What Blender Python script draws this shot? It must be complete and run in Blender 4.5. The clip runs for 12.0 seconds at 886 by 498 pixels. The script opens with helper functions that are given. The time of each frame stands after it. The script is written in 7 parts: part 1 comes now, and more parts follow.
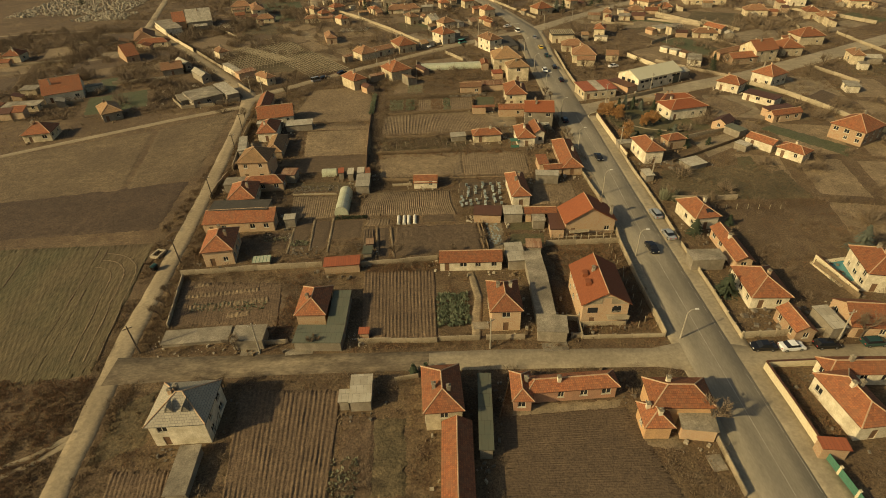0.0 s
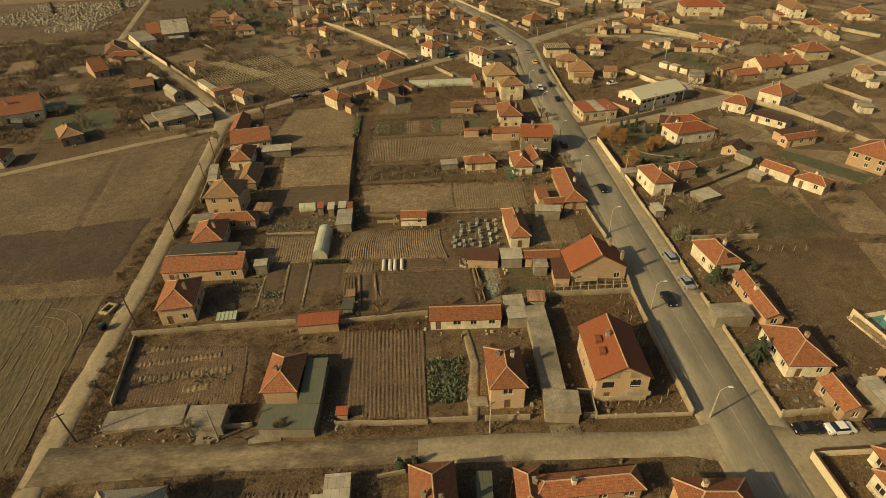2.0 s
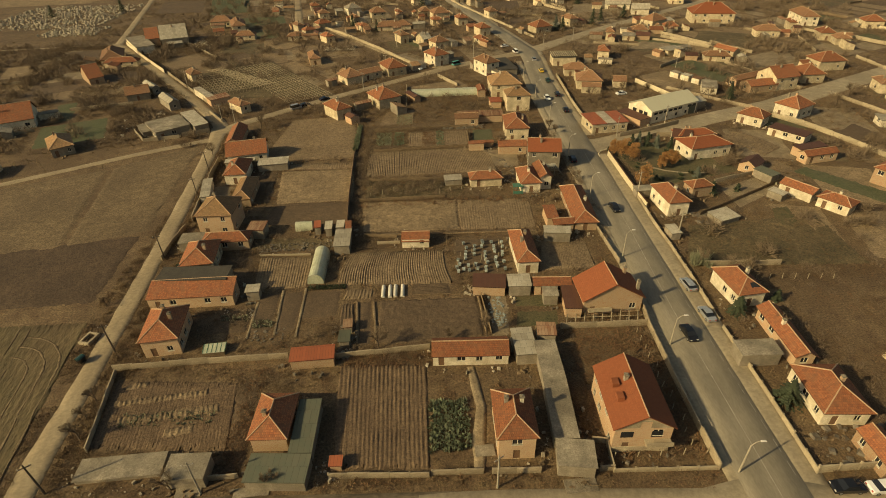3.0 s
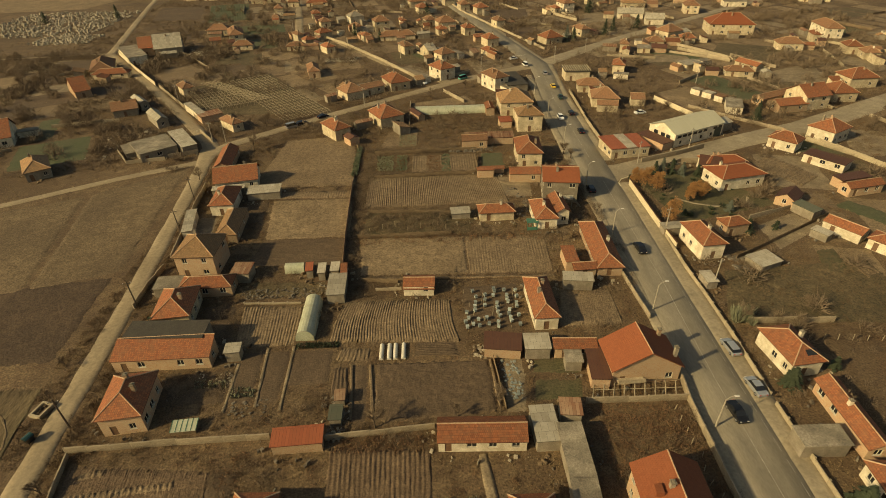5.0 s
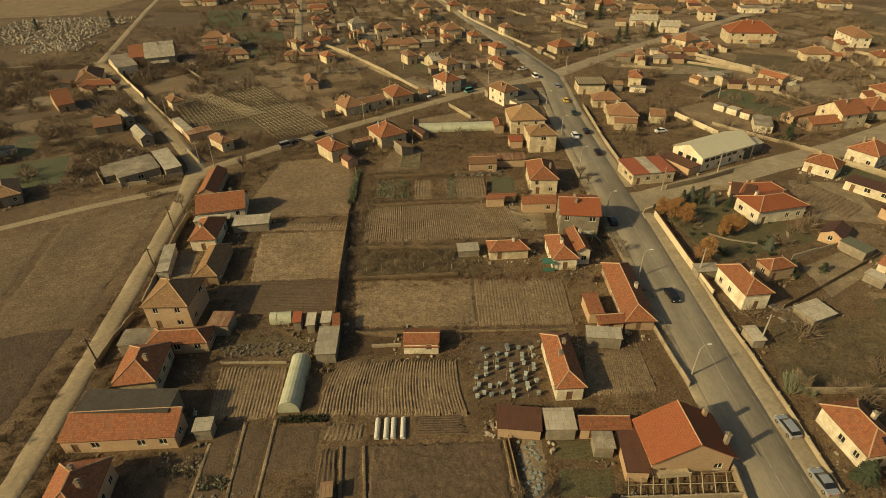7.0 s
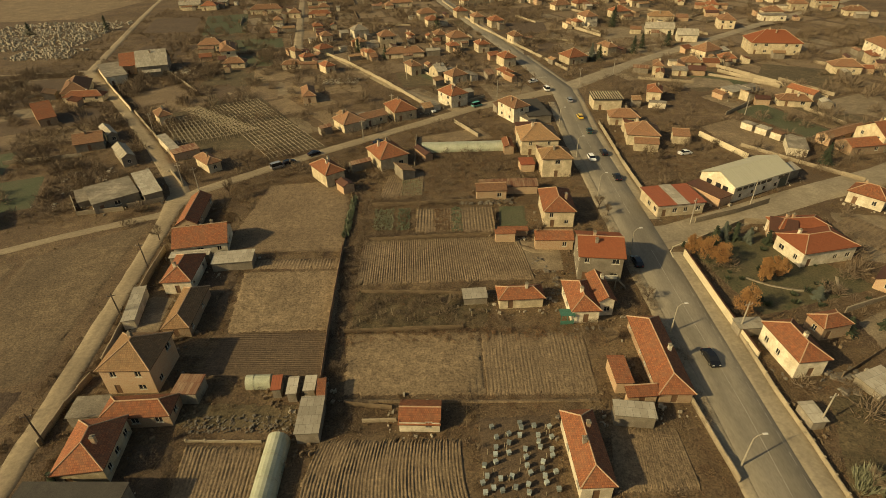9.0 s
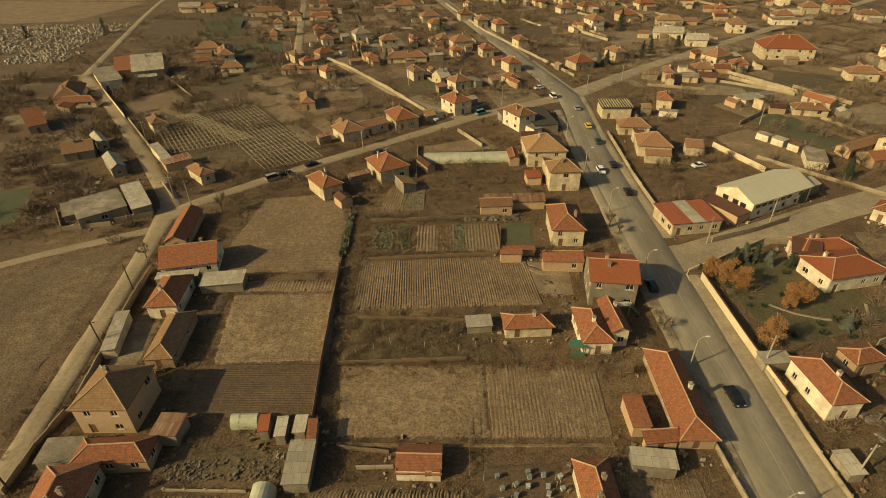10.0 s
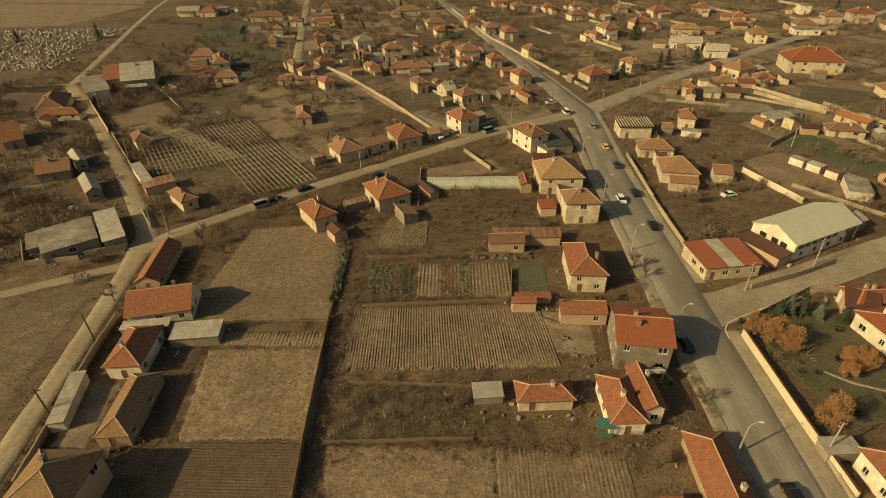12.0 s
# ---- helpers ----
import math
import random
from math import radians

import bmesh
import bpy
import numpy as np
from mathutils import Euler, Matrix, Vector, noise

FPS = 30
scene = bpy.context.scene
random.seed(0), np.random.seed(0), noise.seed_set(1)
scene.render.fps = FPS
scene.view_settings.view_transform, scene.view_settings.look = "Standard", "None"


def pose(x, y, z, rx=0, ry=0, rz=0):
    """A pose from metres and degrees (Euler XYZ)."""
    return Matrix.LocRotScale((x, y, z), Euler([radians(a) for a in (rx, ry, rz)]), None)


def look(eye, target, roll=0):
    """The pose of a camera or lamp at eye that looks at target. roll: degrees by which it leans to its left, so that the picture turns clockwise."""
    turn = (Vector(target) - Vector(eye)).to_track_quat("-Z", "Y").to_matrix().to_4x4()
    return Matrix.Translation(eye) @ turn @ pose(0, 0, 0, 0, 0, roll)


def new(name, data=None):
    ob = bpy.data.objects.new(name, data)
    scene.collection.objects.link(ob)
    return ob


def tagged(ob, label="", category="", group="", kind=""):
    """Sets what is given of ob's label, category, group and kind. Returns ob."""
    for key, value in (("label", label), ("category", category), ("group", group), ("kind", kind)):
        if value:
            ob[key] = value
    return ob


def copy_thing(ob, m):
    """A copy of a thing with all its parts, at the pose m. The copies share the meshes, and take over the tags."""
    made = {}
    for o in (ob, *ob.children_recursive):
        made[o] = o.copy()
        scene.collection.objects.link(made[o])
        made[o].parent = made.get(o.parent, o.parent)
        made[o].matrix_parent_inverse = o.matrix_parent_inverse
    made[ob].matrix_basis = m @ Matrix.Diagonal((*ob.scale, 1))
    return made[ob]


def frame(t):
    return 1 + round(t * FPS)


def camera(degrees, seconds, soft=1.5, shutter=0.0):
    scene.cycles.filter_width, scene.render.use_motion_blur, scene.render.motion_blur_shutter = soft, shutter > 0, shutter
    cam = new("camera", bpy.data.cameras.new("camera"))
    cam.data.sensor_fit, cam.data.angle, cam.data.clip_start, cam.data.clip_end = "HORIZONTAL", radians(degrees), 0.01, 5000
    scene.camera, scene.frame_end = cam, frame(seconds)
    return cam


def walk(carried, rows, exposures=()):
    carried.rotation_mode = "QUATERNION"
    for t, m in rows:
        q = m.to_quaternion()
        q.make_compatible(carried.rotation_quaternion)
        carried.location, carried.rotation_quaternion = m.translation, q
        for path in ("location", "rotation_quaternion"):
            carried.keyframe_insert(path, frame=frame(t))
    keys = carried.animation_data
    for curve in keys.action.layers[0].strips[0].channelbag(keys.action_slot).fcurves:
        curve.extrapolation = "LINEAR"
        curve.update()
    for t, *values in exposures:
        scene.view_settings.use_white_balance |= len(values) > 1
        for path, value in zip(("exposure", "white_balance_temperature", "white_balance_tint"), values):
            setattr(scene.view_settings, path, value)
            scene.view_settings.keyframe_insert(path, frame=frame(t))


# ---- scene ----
cam = camera(79.0, 12.0, soft=0.55)
PATH = [
    (0, (1.453, 0.129, 69.557), (1.472, 1.773, 68.417), -2.2),
    (0.5, (1.492, 4.07, 69.543), (1.524, 5.715, 68.406), -2.0),
    (1, (1.612, 8.244, 69.473), (1.658, 9.891, 68.338), -1.9),
    (1.5, (1.805, 12.64, 69.48), (1.861, 14.289, 68.35), -1.8),
    (2, (1.945, 16.996, 69.484), (2.002, 18.648, 68.358), -1.8),
    (2.5, (1.993, 21.318, 69.514), (2.047, 22.973, 68.392), -1.7),
    (3, (2.046, 25.538, 69.479), (2.096, 27.195, 68.361), -1.6),
    (5, (1.969, 42.174, 69.637), (2.009, 43.838, 68.528), -1.4),
    (5.5, (1.923, 46.362, 69.581), (1.96, 48.026, 68.473), -1.4),
    (6, (1.947, 50.513, 69.511), (1.981, 52.179, 68.405), -1.4),
    (6.5, (2.02, 54.664, 69.482), (2.05, 56.331, 68.378), -1.4),
    (7, (2.059, 58.877, 69.338), (2.087, 60.545, 68.235), -1.4),
    (9, (2.782, 75.705, 68.967), (2.792, 77.377, 67.87), -1.3),
    (9.5, (2.901, 79.829, 68.941), (2.906, 81.501, 67.845), -1.2),
    (10, (2.975, 83.975, 68.91), (2.976, 85.649, 67.815), -1.2),
    (10.5, (2.988, 87.999, 68.9), (2.987, 89.672, 67.805), -1.1),
    (11, (2.964, 92.203, 68.899), (2.96, 93.877, 67.806), -1.0),
    (11.5, (3.007, 96.383, 68.839), (3.0, 98.059, 67.747), -0.9),
    (12, (3.062, 100.591, 68.728), (3.049, 102.269, 67.639), -0.9),
]
walk(cam, [(t, look(eye, target, roll)) for t, eye, target, roll in PATH],
     exposures=[(0.0, 0.38, 8000, -1), (12.0, 0.38, 8000, -1)])

# ---- light: low winter sun from behind on the left, hazy sky ----
SUN_EL, SUN_AZ = radians(29), math.atan2(-0.91, -0.42)
world = bpy.data.worlds.new("sky")
scene.world = world
world.use_nodes = True
sky = world.node_tree.nodes.new("ShaderNodeTexSky")
sky.sky_type, sky.sun_disc, sky.sun_elevation, sky.sun_rotation = "NISHITA", False, SUN_EL, SUN_AZ
sky.dust_density, sky.air_density = 3.0, 1.0
world.node_tree.links.new(sky.outputs[0], world.node_tree.nodes["Background"].inputs[0])
world.node_tree.nodes["Background"].inputs[1].default_value = 0.07
sun_data = bpy.data.lights.new("sun", "SUN")
sun_data.energy, sun_data.angle, sun_data.color = 3.6, radians(0.9), (1.0, 0.83, 0.57)
sun = new("sun", sun_data)
sun.matrix_world = look((0, 0, 200), (math.cos(SUN_EL) * 0.908 * 100, math.cos(SUN_EL) * 0.419 * 100, 200 - math.sin(SUN_EL) * 100))

R = random.Random(7)


# ---- materials ----
def surf(name, c1, c2, scale=1.0, c3=None, big=0.15, rough=0.9, bump=0.3, fine=8.0, vary=0.0, metal=0.0, world_space=False, stretch=(1, 1, 1), grit=0.25):
    """Three tones mixed by coarse and fine noise, with fine relief."""
    m = bpy.data.materials.new(name)
    m.use_nodes = True
    n, l = m.node_tree.nodes, m.node_tree.links
    b = n["Principled BSDF"]
    b.inputs["Roughness"].default_value, b.inputs["Metallic"].default_value = rough, metal
    b.inputs["Specular IOR Level"].default_value = 0.25
    if world_space:
        src = n.new("ShaderNodeNewGeometry").outputs["Position"]
    else:
        src = n.new("ShaderNodeTexCoord").outputs["Object"]
    mp = n.new("ShaderNodeMapping")
    mp.inputs["Scale"].default_value = stretch
    l.new(src, mp.inputs[0])
    tex = []
    for s, det in ((scale, 7), (big, 5), (fine, 5)):
        t = n.new("ShaderNodeTexNoise")
        t.inputs["Scale"].default_value, t.inputs["Detail"].default_value, t.inputs["Roughness"].default_value = s, det, 0.65
        l.new(mp.outputs[0], t.inputs["Vector"])
        r = n.new("ShaderNodeMapRange")
        r.inputs[1].default_value, r.inputs[2].default_value = 0.36, 0.64
        l.new(t.outputs[0], r.inputs[0])
        tex.append((t, r))
    mx = n.new("ShaderNodeMix"); mx.data_type = "RGBA"
    mx.inputs[6].default_value, mx.inputs[7].default_value = (*c1, 1), (*c2, 1)
    l.new(tex[0][1].outputs[0], mx.inputs[0])
    col = mx.outputs[2]
    m2 = n.new("ShaderNodeMix"); m2.data_type = "RGBA"
    l.new(tex[1][1].outputs[0], m2.inputs[0]); l.new(col, m2.inputs[6])
    m2.inputs[7].default_value = (*(c3 or c2), 1)
    half = n.new("ShaderNodeMath"); half.operation = "MULTIPLY"; half.inputs[1].default_value = 0.75
    l.new(tex[1][1].outputs[0], half.inputs[0]); l.new(half.outputs[0], m2.inputs[0])
    col = m2.outputs[2]
    hs = n.new("ShaderNodeHueSaturation")
    l.new(col, hs.inputs["Color"])
    v = n.new("ShaderNodeMapRange")
    v.inputs[1].default_value, v.inputs[2].default_value, v.inputs[3].default_value, v.inputs[4].default_value = 0.3, 0.7, 1 - grit, 1 + grit
    l.new(tex[2][0].outputs[0], v.inputs[0])
    val = v.outputs[0]
    if vary:
        oi = n.new("ShaderNodeObjectInfo")
        vr = n.new("ShaderNodeMapRange")
        vr.inputs[3].default_value, vr.inputs[4].default_value = 1 - vary, 1 + vary
        l.new(oi.outputs["Random"], vr.inputs[0])
        mul = n.new("ShaderNodeMath"); mul.operation = "MULTIPLY"
        l.new(val, mul.inputs[0]); l.new(vr.outputs[0], mul.inputs[1])
        val = mul.outputs[0]
    l.new(val, hs.inputs["Value"])
    l.new(hs.outputs[0], b.inputs["Base Color"])
    if bump:
        bp = n.new("ShaderNodeBump")
        bp.inputs["Strength"].default_value, bp.inputs["Distance"].default_value = bump, 0.4 / max(fine, 0.5)
        l.new(tex[2][0].outputs[0], bp.inputs["Height"]); l.new(bp.outputs[0], b.inputs["Normal"])
    return m


def tiles(name, c1, c2, joint, tw, th, age, age_amount=0.5, rough=0.85, bump=0.6, vary=0.2):
    """Rows of tiles or sheets laid by the roof's own metres, with patches of weathering."""
    m = bpy.data.materials.new(name)
    m.use_nodes = True
    n, l = m.node_tree.nodes, m.node_tree.links
    b = n["Principled BSDF"]
    b.inputs["Roughness"].default_value, b.inputs["Specular IOR Level"].default_value = rough, 0.2
    uv = n.new("ShaderNodeTexCoord")
    br = n.new("ShaderNodeTexBrick")
    br.inputs["Scale"].default_value, br.inputs["Brick Width"].default_value, br.inputs["Row Height"].default_value = 1.0, tw, th
    br.inputs["Mortar Size"].default_value, br.inputs["Mortar Smooth"].default_value = 0.025, 0.6
    br.inputs["Color1"].default_value, br.inputs["Color2"].default_value, br.inputs["Mortar"].default_value = (*c1, 1), (*c2, 1), (*joint, 1)
    br.offset = 0.5
    l.new(uv.outputs["UV"], br.inputs["Vector"])
    t = n.new("ShaderNodeTexNoise")
    t.inputs["Scale"].default_value, t.inputs["Detail"].default_value, t.inputs["Roughness"].default_value = 0.7, 9, 0.78
    l.new(n.new("ShaderNodeNewGeometry").outputs["Position"], t.inputs["Vector"])
    r = n.new("ShaderNodeMapRange")
    r.inputs[1].default_value, r.inputs[2].default_value, r.inputs[4].default_value = 0.42, 0.7, age_amount
    l.new(t.outputs[0], r.inputs[0])
    mx = n.new("ShaderNodeMix"); mx.data_type = "RGBA"
    l.new(r.outputs[0], mx.inputs[0]); l.new(br.outputs["Color"], mx.inputs[6])
    mx.inputs[7].default_value = (*age, 1)
    hs = n.new("ShaderNodeHueSaturation")
    oi = n.new("ShaderNodeObjectInfo")
    vr = n.new("ShaderNodeMapRange")
    vr.inputs[3].default_value, vr.inputs[4].default_value = 1 - vary, 1 + vary
    l.new(oi.outputs["Random"], vr.inputs[0]); l.new(vr.outputs[0], hs.inputs["Value"])
    l.new(mx.outputs[2], hs.inputs["Color"]); l.new(hs.outputs[0], b.inputs["Base Color"])
    bp = n.new("ShaderNodeBump")
    bp.inputs["Strength"].default_value, bp.inputs["Distance"].default_value, bp.invert = bump, 0.06, True
    l.new(br.outputs["Fac"], bp.inputs["Height"]); l.new(bp.outputs[0], b.inputs["Normal"])
    return m


M = {}
# ground and roads
M["ground"] = surf("dry_ground", (0.1, 0.062, 0.034), (0.2, 0.138, 0.073), 0.4, (0.072, 0.046, 0.026), 0.05, bump=1.0, fine=2.6, world_space=True, grit=0.55)
M["asphalt"] = surf("worn_asphalt", (0.225, 0.19, 0.134), (0.31, 0.262, 0.185), 0.3, (0.14, 0.118, 0.084), 0.07, rough=0.8, bump=0.15, fine=5, world_space=True, stretch=(1, 0.25, 1), grit=0.15)
M["dirt"] = surf("packed_dirt", (0.25, 0.192, 0.117), (0.34, 0.266, 0.164), 0.4, (0.2, 0.152, 0.093), 0.1, bump=0.25, fine=1.4, world_space=True, grit=0.2)
M["mud_lane"] = surf("muddy_street", (0.085, 0.062, 0.039), (0.27, 0.208, 0.13), 0.28, (0.1, 0.075, 0.048), 0.09, bump=0.5, fine=1.6, world_space=True, stretch=(0.6, 1.2, 1), grit=0.3)
M["wet_soil"] = surf("dark_moist_soil", (0.07, 0.045, 0.027), (0.105, 0.07, 0.042), 0.5, (0.06, 0.04, 0.025), 0.08, bump=1.0, fine=2.4, world_space=True, grit=0.4)
M["pale_lane"] = surf("pale_dusty_street", (0.25, 0.2, 0.13), (0.35, 0.283, 0.184), 0.3, (0.2, 0.158, 0.102), 0.08, bump=0.2, fine=1.5, world_space=True, grit=0.18)
M["shoulder"] = surf("dusty_shoulder", (0.27, 0.217, 0.14), (0.36, 0.29, 0.187), 0.35, (0.2, 0.16, 0.105), 0.1, bump=0.15, fine=1.5, world_space=True, grit=0.18)
M["paint"] = surf("worn_road_paint", (0.42, 0.37, 0.28), (0.24, 0.205, 0.15), 1.2, rough=0.7, bump=0, world_space=True)
# dark dug soil, also laid as painted shade beside the left houses
M["soil"] = surf("dark_soil_and_shade", (0.092, 0.062, 0.037), (0.135, 0.092, 0.054), 0.7, (0.08, 0.054, 0.033), 0.1, bump=1.0, fine=3.2, world_space=True, grit=0.4)
M["furrow"] = surf("ploughed_soil", (0.15, 0.103, 0.06), (0.245, 0.173, 0.098), 0.8, (0.13, 0.09, 0.052), 0.12, bump=1.0, fine=3, world_space=True, grit=0.45)
M["dark_furrow"] = surf("dark_ploughed_soil", (0.105, 0.067, 0.039), (0.175, 0.117, 0.067), 0.8, (0.095, 0.062, 0.037), 0.12, bump=1.0, fine=3, world_space=True, grit=0.45)
M["dry_field"] = surf("dry_field", (0.125, 0.087, 0.048), (0.19, 0.134, 0.074), 0.4, (0.1, 0.07, 0.04), 0.06, bump=1.0, fine=2.4, world_space=True, grit=0.5)
M["straw"] = surf("dry_stubble", (0.175, 0.123, 0.069), (0.29, 0.205, 0.115), 0.5, (0.14, 0.098, 0.056), 0.1, bump=1.0, fine=2.4, world_space=True, grit=0.5)
M["meadow"] = surf("dull_meadow", (0.085, 0.062, 0.033), (0.165, 0.12, 0.063), 0.5, (0.062, 0.05, 0.026), 0.08, bump=1.0, fine=2.4, world_space=True, grit=0.5)
M["winter_crop"] = surf("sprouting_field", (0.095, 0.067, 0.035), (0.14, 0.1, 0.052), 0.3, (0.062, 0.064, 0.028), 0.035, bump=0.9, fine=2.6, world_space=True, stretch=(1, 0.3, 1), grit=0.4)
M["lawn"] = surf("winter_lawn", (0.055, 0.055, 0.025), (0.095, 0.082, 0.04), 0.5, (0.11, 0.085, 0.045), 0.15, bump=0.9, fine=3, world_space=True, grit=0.4)
M["green_field"] = surf("green_crop", (0.055, 0.066, 0.03), (0.085, 0.09, 0.043), 0.6, (0.1, 0.09, 0.05), 0.1, bump=0.9, fine=3, world_space=True, grit=0.35)
M["yard"] = surf("trodden_yard", (0.19, 0.143, 0.087), (0.3, 0.228, 0.138), 0.5, (0.13, 0.095, 0.057), 0.2, bump=0.6, fine=3, world_space=True, grit=0.35)
# roofs
M["tile"] = tiles("clay_tiles", (0.33, 0.118, 0.05), (0.2, 0.07, 0.034), (0.11, 0.043, 0.024), 0.3, 0.36, (0.19, 0.105, 0.058), 0.75)
M["bright"] = tiles("new_clay_tiles", (0.25, 0.08, 0.035), (0.21, 0.066, 0.03), (0.19, 0.058, 0.026), 0.3, 0.36, (0.23, 0.085, 0.04), 0.4, vary=0.1)
M["old"] = tiles("weathered_tiles", (0.38, 0.22, 0.105), (0.26, 0.145, 0.068), (0.13, 0.075, 0.04), 0.3, 0.36, (0.2, 0.135, 0.075), 0.8)
# clay tiles with distance haze mixed into their colour, for far roofs
M["haze_tile"] = tiles("haze_browned_clay_tiles", (0.3, 0.15, 0.075), (0.2, 0.098, 0.05), (0.11, 0.058, 0.034), 0.3, 0.36, (0.2, 0.125, 0.072), 0.8)
M["slate"] = tiles("grey_shingles", (0.26, 0.22, 0.16), (0.3, 0.26, 0.19), (0.11, 0.1, 0.08), 0.5, 0.4, (0.16, 0.14, 0.1), 0.4)
M["asbestos"] = tiles("cement_sheets", (0.4, 0.35, 0.26), (0.28, 0.24, 0.175), (0.14, 0.12, 0.09), 1.1, 1.7, (0.2, 0.16, 0.1), 0.6)
M["concrete"] = surf("stained_concrete", (0.34, 0.285, 0.2), (0.19, 0.156, 0.109), 0.45, (0.11, 0.09, 0.063), 0.16, bump=0.3, fine=4, world_space=True, grit=0.3)
M["rust"] = tiles("rusty_sheets", (0.3, 0.2, 0.12), (0.14, 0.06, 0.035), (0.07, 0.035, 0.022), 0.55, 2.4, (0.2, 0.08, 0.04), 0.7)
M["redmetal"] = tiles("red_sheet_roof", (0.28, 0.085, 0.04), (0.24, 0.07, 0.034), (0.13, 0.04, 0.022), 0.5, 3.0, (0.17, 0.07, 0.035), 0.4, rough=0.6)
M["brownmetal"] = tiles("brown_sheet_roof", (0.1, 0.045, 0.028), (0.085, 0.04, 0.026), (0.05, 0.025, 0.017), 0.5, 3.0, (0.12, 0.065, 0.04), 0.4, rough=0.6)
M["greenmetal"] = tiles("grey_green_sheets", (0.085, 0.09, 0.062), (0.1, 0.1, 0.07), (0.05, 0.052, 0.038), 0.9, 2.5, (0.12, 0.1, 0.065), 0.5)
M["bitumen"] = surf("bitumen_felt", (0.045, 0.038, 0.03), (0.07, 0.06, 0.045), 0.8, (0.055, 0.048, 0.037), 0.2, bump=0.2)
M["cream_metal"] = tiles("cream_sheet_roof", (0.46, 0.42, 0.29), (0.43, 0.39, 0.27), (0.32, 0.29, 0.2), 0.8, 6.0, (0.36, 0.32, 0.21), 0.3, rough=0.55)
M["ridge"] = surf("mortared_ridge", (0.3, 0.17, 0.09), (0.42, 0.29, 0.18), 2.5, rough=0.9, bump=0.3)
# walls
M["cream"] = surf("cream_plaster", (0.6, 0.49, 0.32), (0.47, 0.38, 0.24), 0.9, (0.3, 0.235, 0.145), 0.5, bump=0.15, vary=0.2)
M["white"] = surf("white_plaster", (0.72, 0.63, 0.46), (0.58, 0.495, 0.35), 0.9, (0.38, 0.31, 0.205), 0.5, bump=0.15, vary=0.1)
M["ochre"] = surf("apricot_plaster", (0.52, 0.31, 0.15), (0.46, 0.27, 0.13), 1.0, (0.36, 0.22, 0.12), 0.4, bump=0.15)
M["pink"] = surf("pink_plaster", (0.42, 0.23, 0.14), (0.36, 0.19, 0.11), 1.0, (0.28, 0.16, 0.1), 0.4, bump=0.15)
M["greywall"] = surf("grey_render", (0.3, 0.25, 0.18), (0.23, 0.19, 0.135), 1.0, (0.16, 0.13, 0.09), 0.4, bump=0.2, vary=0.15)
M["brick"] = tiles("brickwork", (0.42, 0.225, 0.12), (0.31, 0.155, 0.08), (0.4, 0.31, 0.2), 0.26, 0.09, (0.42, 0.31, 0.19), 0.65, bump=0.3)
M["block_wall"] = surf("block_wall", (0.36, 0.29, 0.19), (0.27, 0.21, 0.135), 1.2, (0.2, 0.155, 0.1), 0.3, bump=0.4, vary=0.15)
M["pale_wall"] = surf("old_pale_wall", (0.42, 0.345, 0.225), (0.31, 0.25, 0.16), 0.9, (0.22, 0.17, 0.11), 0.3, bump=0.3, vary=0.15)
M["road_wall"] = surf("pale_road_wall", (0.62, 0.53, 0.36), (0.54, 0.45, 0.29), 0.8, (0.44, 0.36, 0.22), 0.3, bump=0.2, vary=0.06)
M["frame"] = surf("window_frame", (0.6, 0.54, 0.42), (0.5, 0.44, 0.33), 3, rough=0.6, bump=0)
M["door"] = surf("brown_door", (0.12, 0.065, 0.035), (0.16, 0.09, 0.05), 3, rough=0.6, bump=0.1)
M["wood"] = surf("weathered_timber", (0.24, 0.17, 0.1), (0.16, 0.11, 0.065), 2.5, (0.12, 0.085, 0.05), 0.6, bump=0.3)
M["pale_wood"] = surf("pale_battens", (0.4, 0.33, 0.22), (0.3, 0.24, 0.155), 2.5, (0.2, 0.16, 0.1), 0.5, bump=0.3)
M["pole"] = surf("grey_pole", (0.36, 0.31, 0.23), (0.28, 0.24, 0.175), 2, rough=0.7, bump=0.1)
M["tarred_pole"] = surf("tarred_pole", (0.06, 0.045, 0.03), (0.09, 0.07, 0.05), 2, rough=0.8, bump=0.1)
M["lamp"] = surf("lamp_head", (0.6, 0.56, 0.48), (0.5, 0.46, 0.4), 2, rough=0.4, bump=0)
M["tyre"] = surf("tyre_rubber", (0.02, 0.02, 0.02), (0.03, 0.03, 0.03), 4, rough=0.85, bump=0)
M["rim"] = surf("wheel_rim", (0.35, 0.34, 0.32), (0.28, 0.27, 0.25), 4, rough=0.35, metal=0.7, bump=0)
M["twig"] = surf("bare_twigs", (0.125, 0.09, 0.058), (0.18, 0.13, 0.083), 1.5, rough=0.95, bump=0)
M["scrub"] = surf("dry_scrub", (0.1, 0.064, 0.035), (0.22, 0.148, 0.078), 0.35, (0.08, 0.05, 0.028), 0.04, rough=0.95, bump=0, world_space=True)
M["red_scrub"] = surf("reddish_dead_weeds", (0.16, 0.086, 0.044), (0.23, 0.135, 0.07), 0.35, (0.11, 0.062, 0.034), 0.05, rough=0.95, bump=0, world_space=True)
M["grass"] = surf("straw_grass", (0.24, 0.17, 0.09), (0.17, 0.12, 0.062), 0.3, (0.13, 0.1, 0.05), 0.04, rough=0.95, bump=0, world_space=True)
M["bark"] = surf("bark", (0.12, 0.085, 0.055), (0.08, 0.057, 0.038), 3, rough=0.95, bump=0.4)
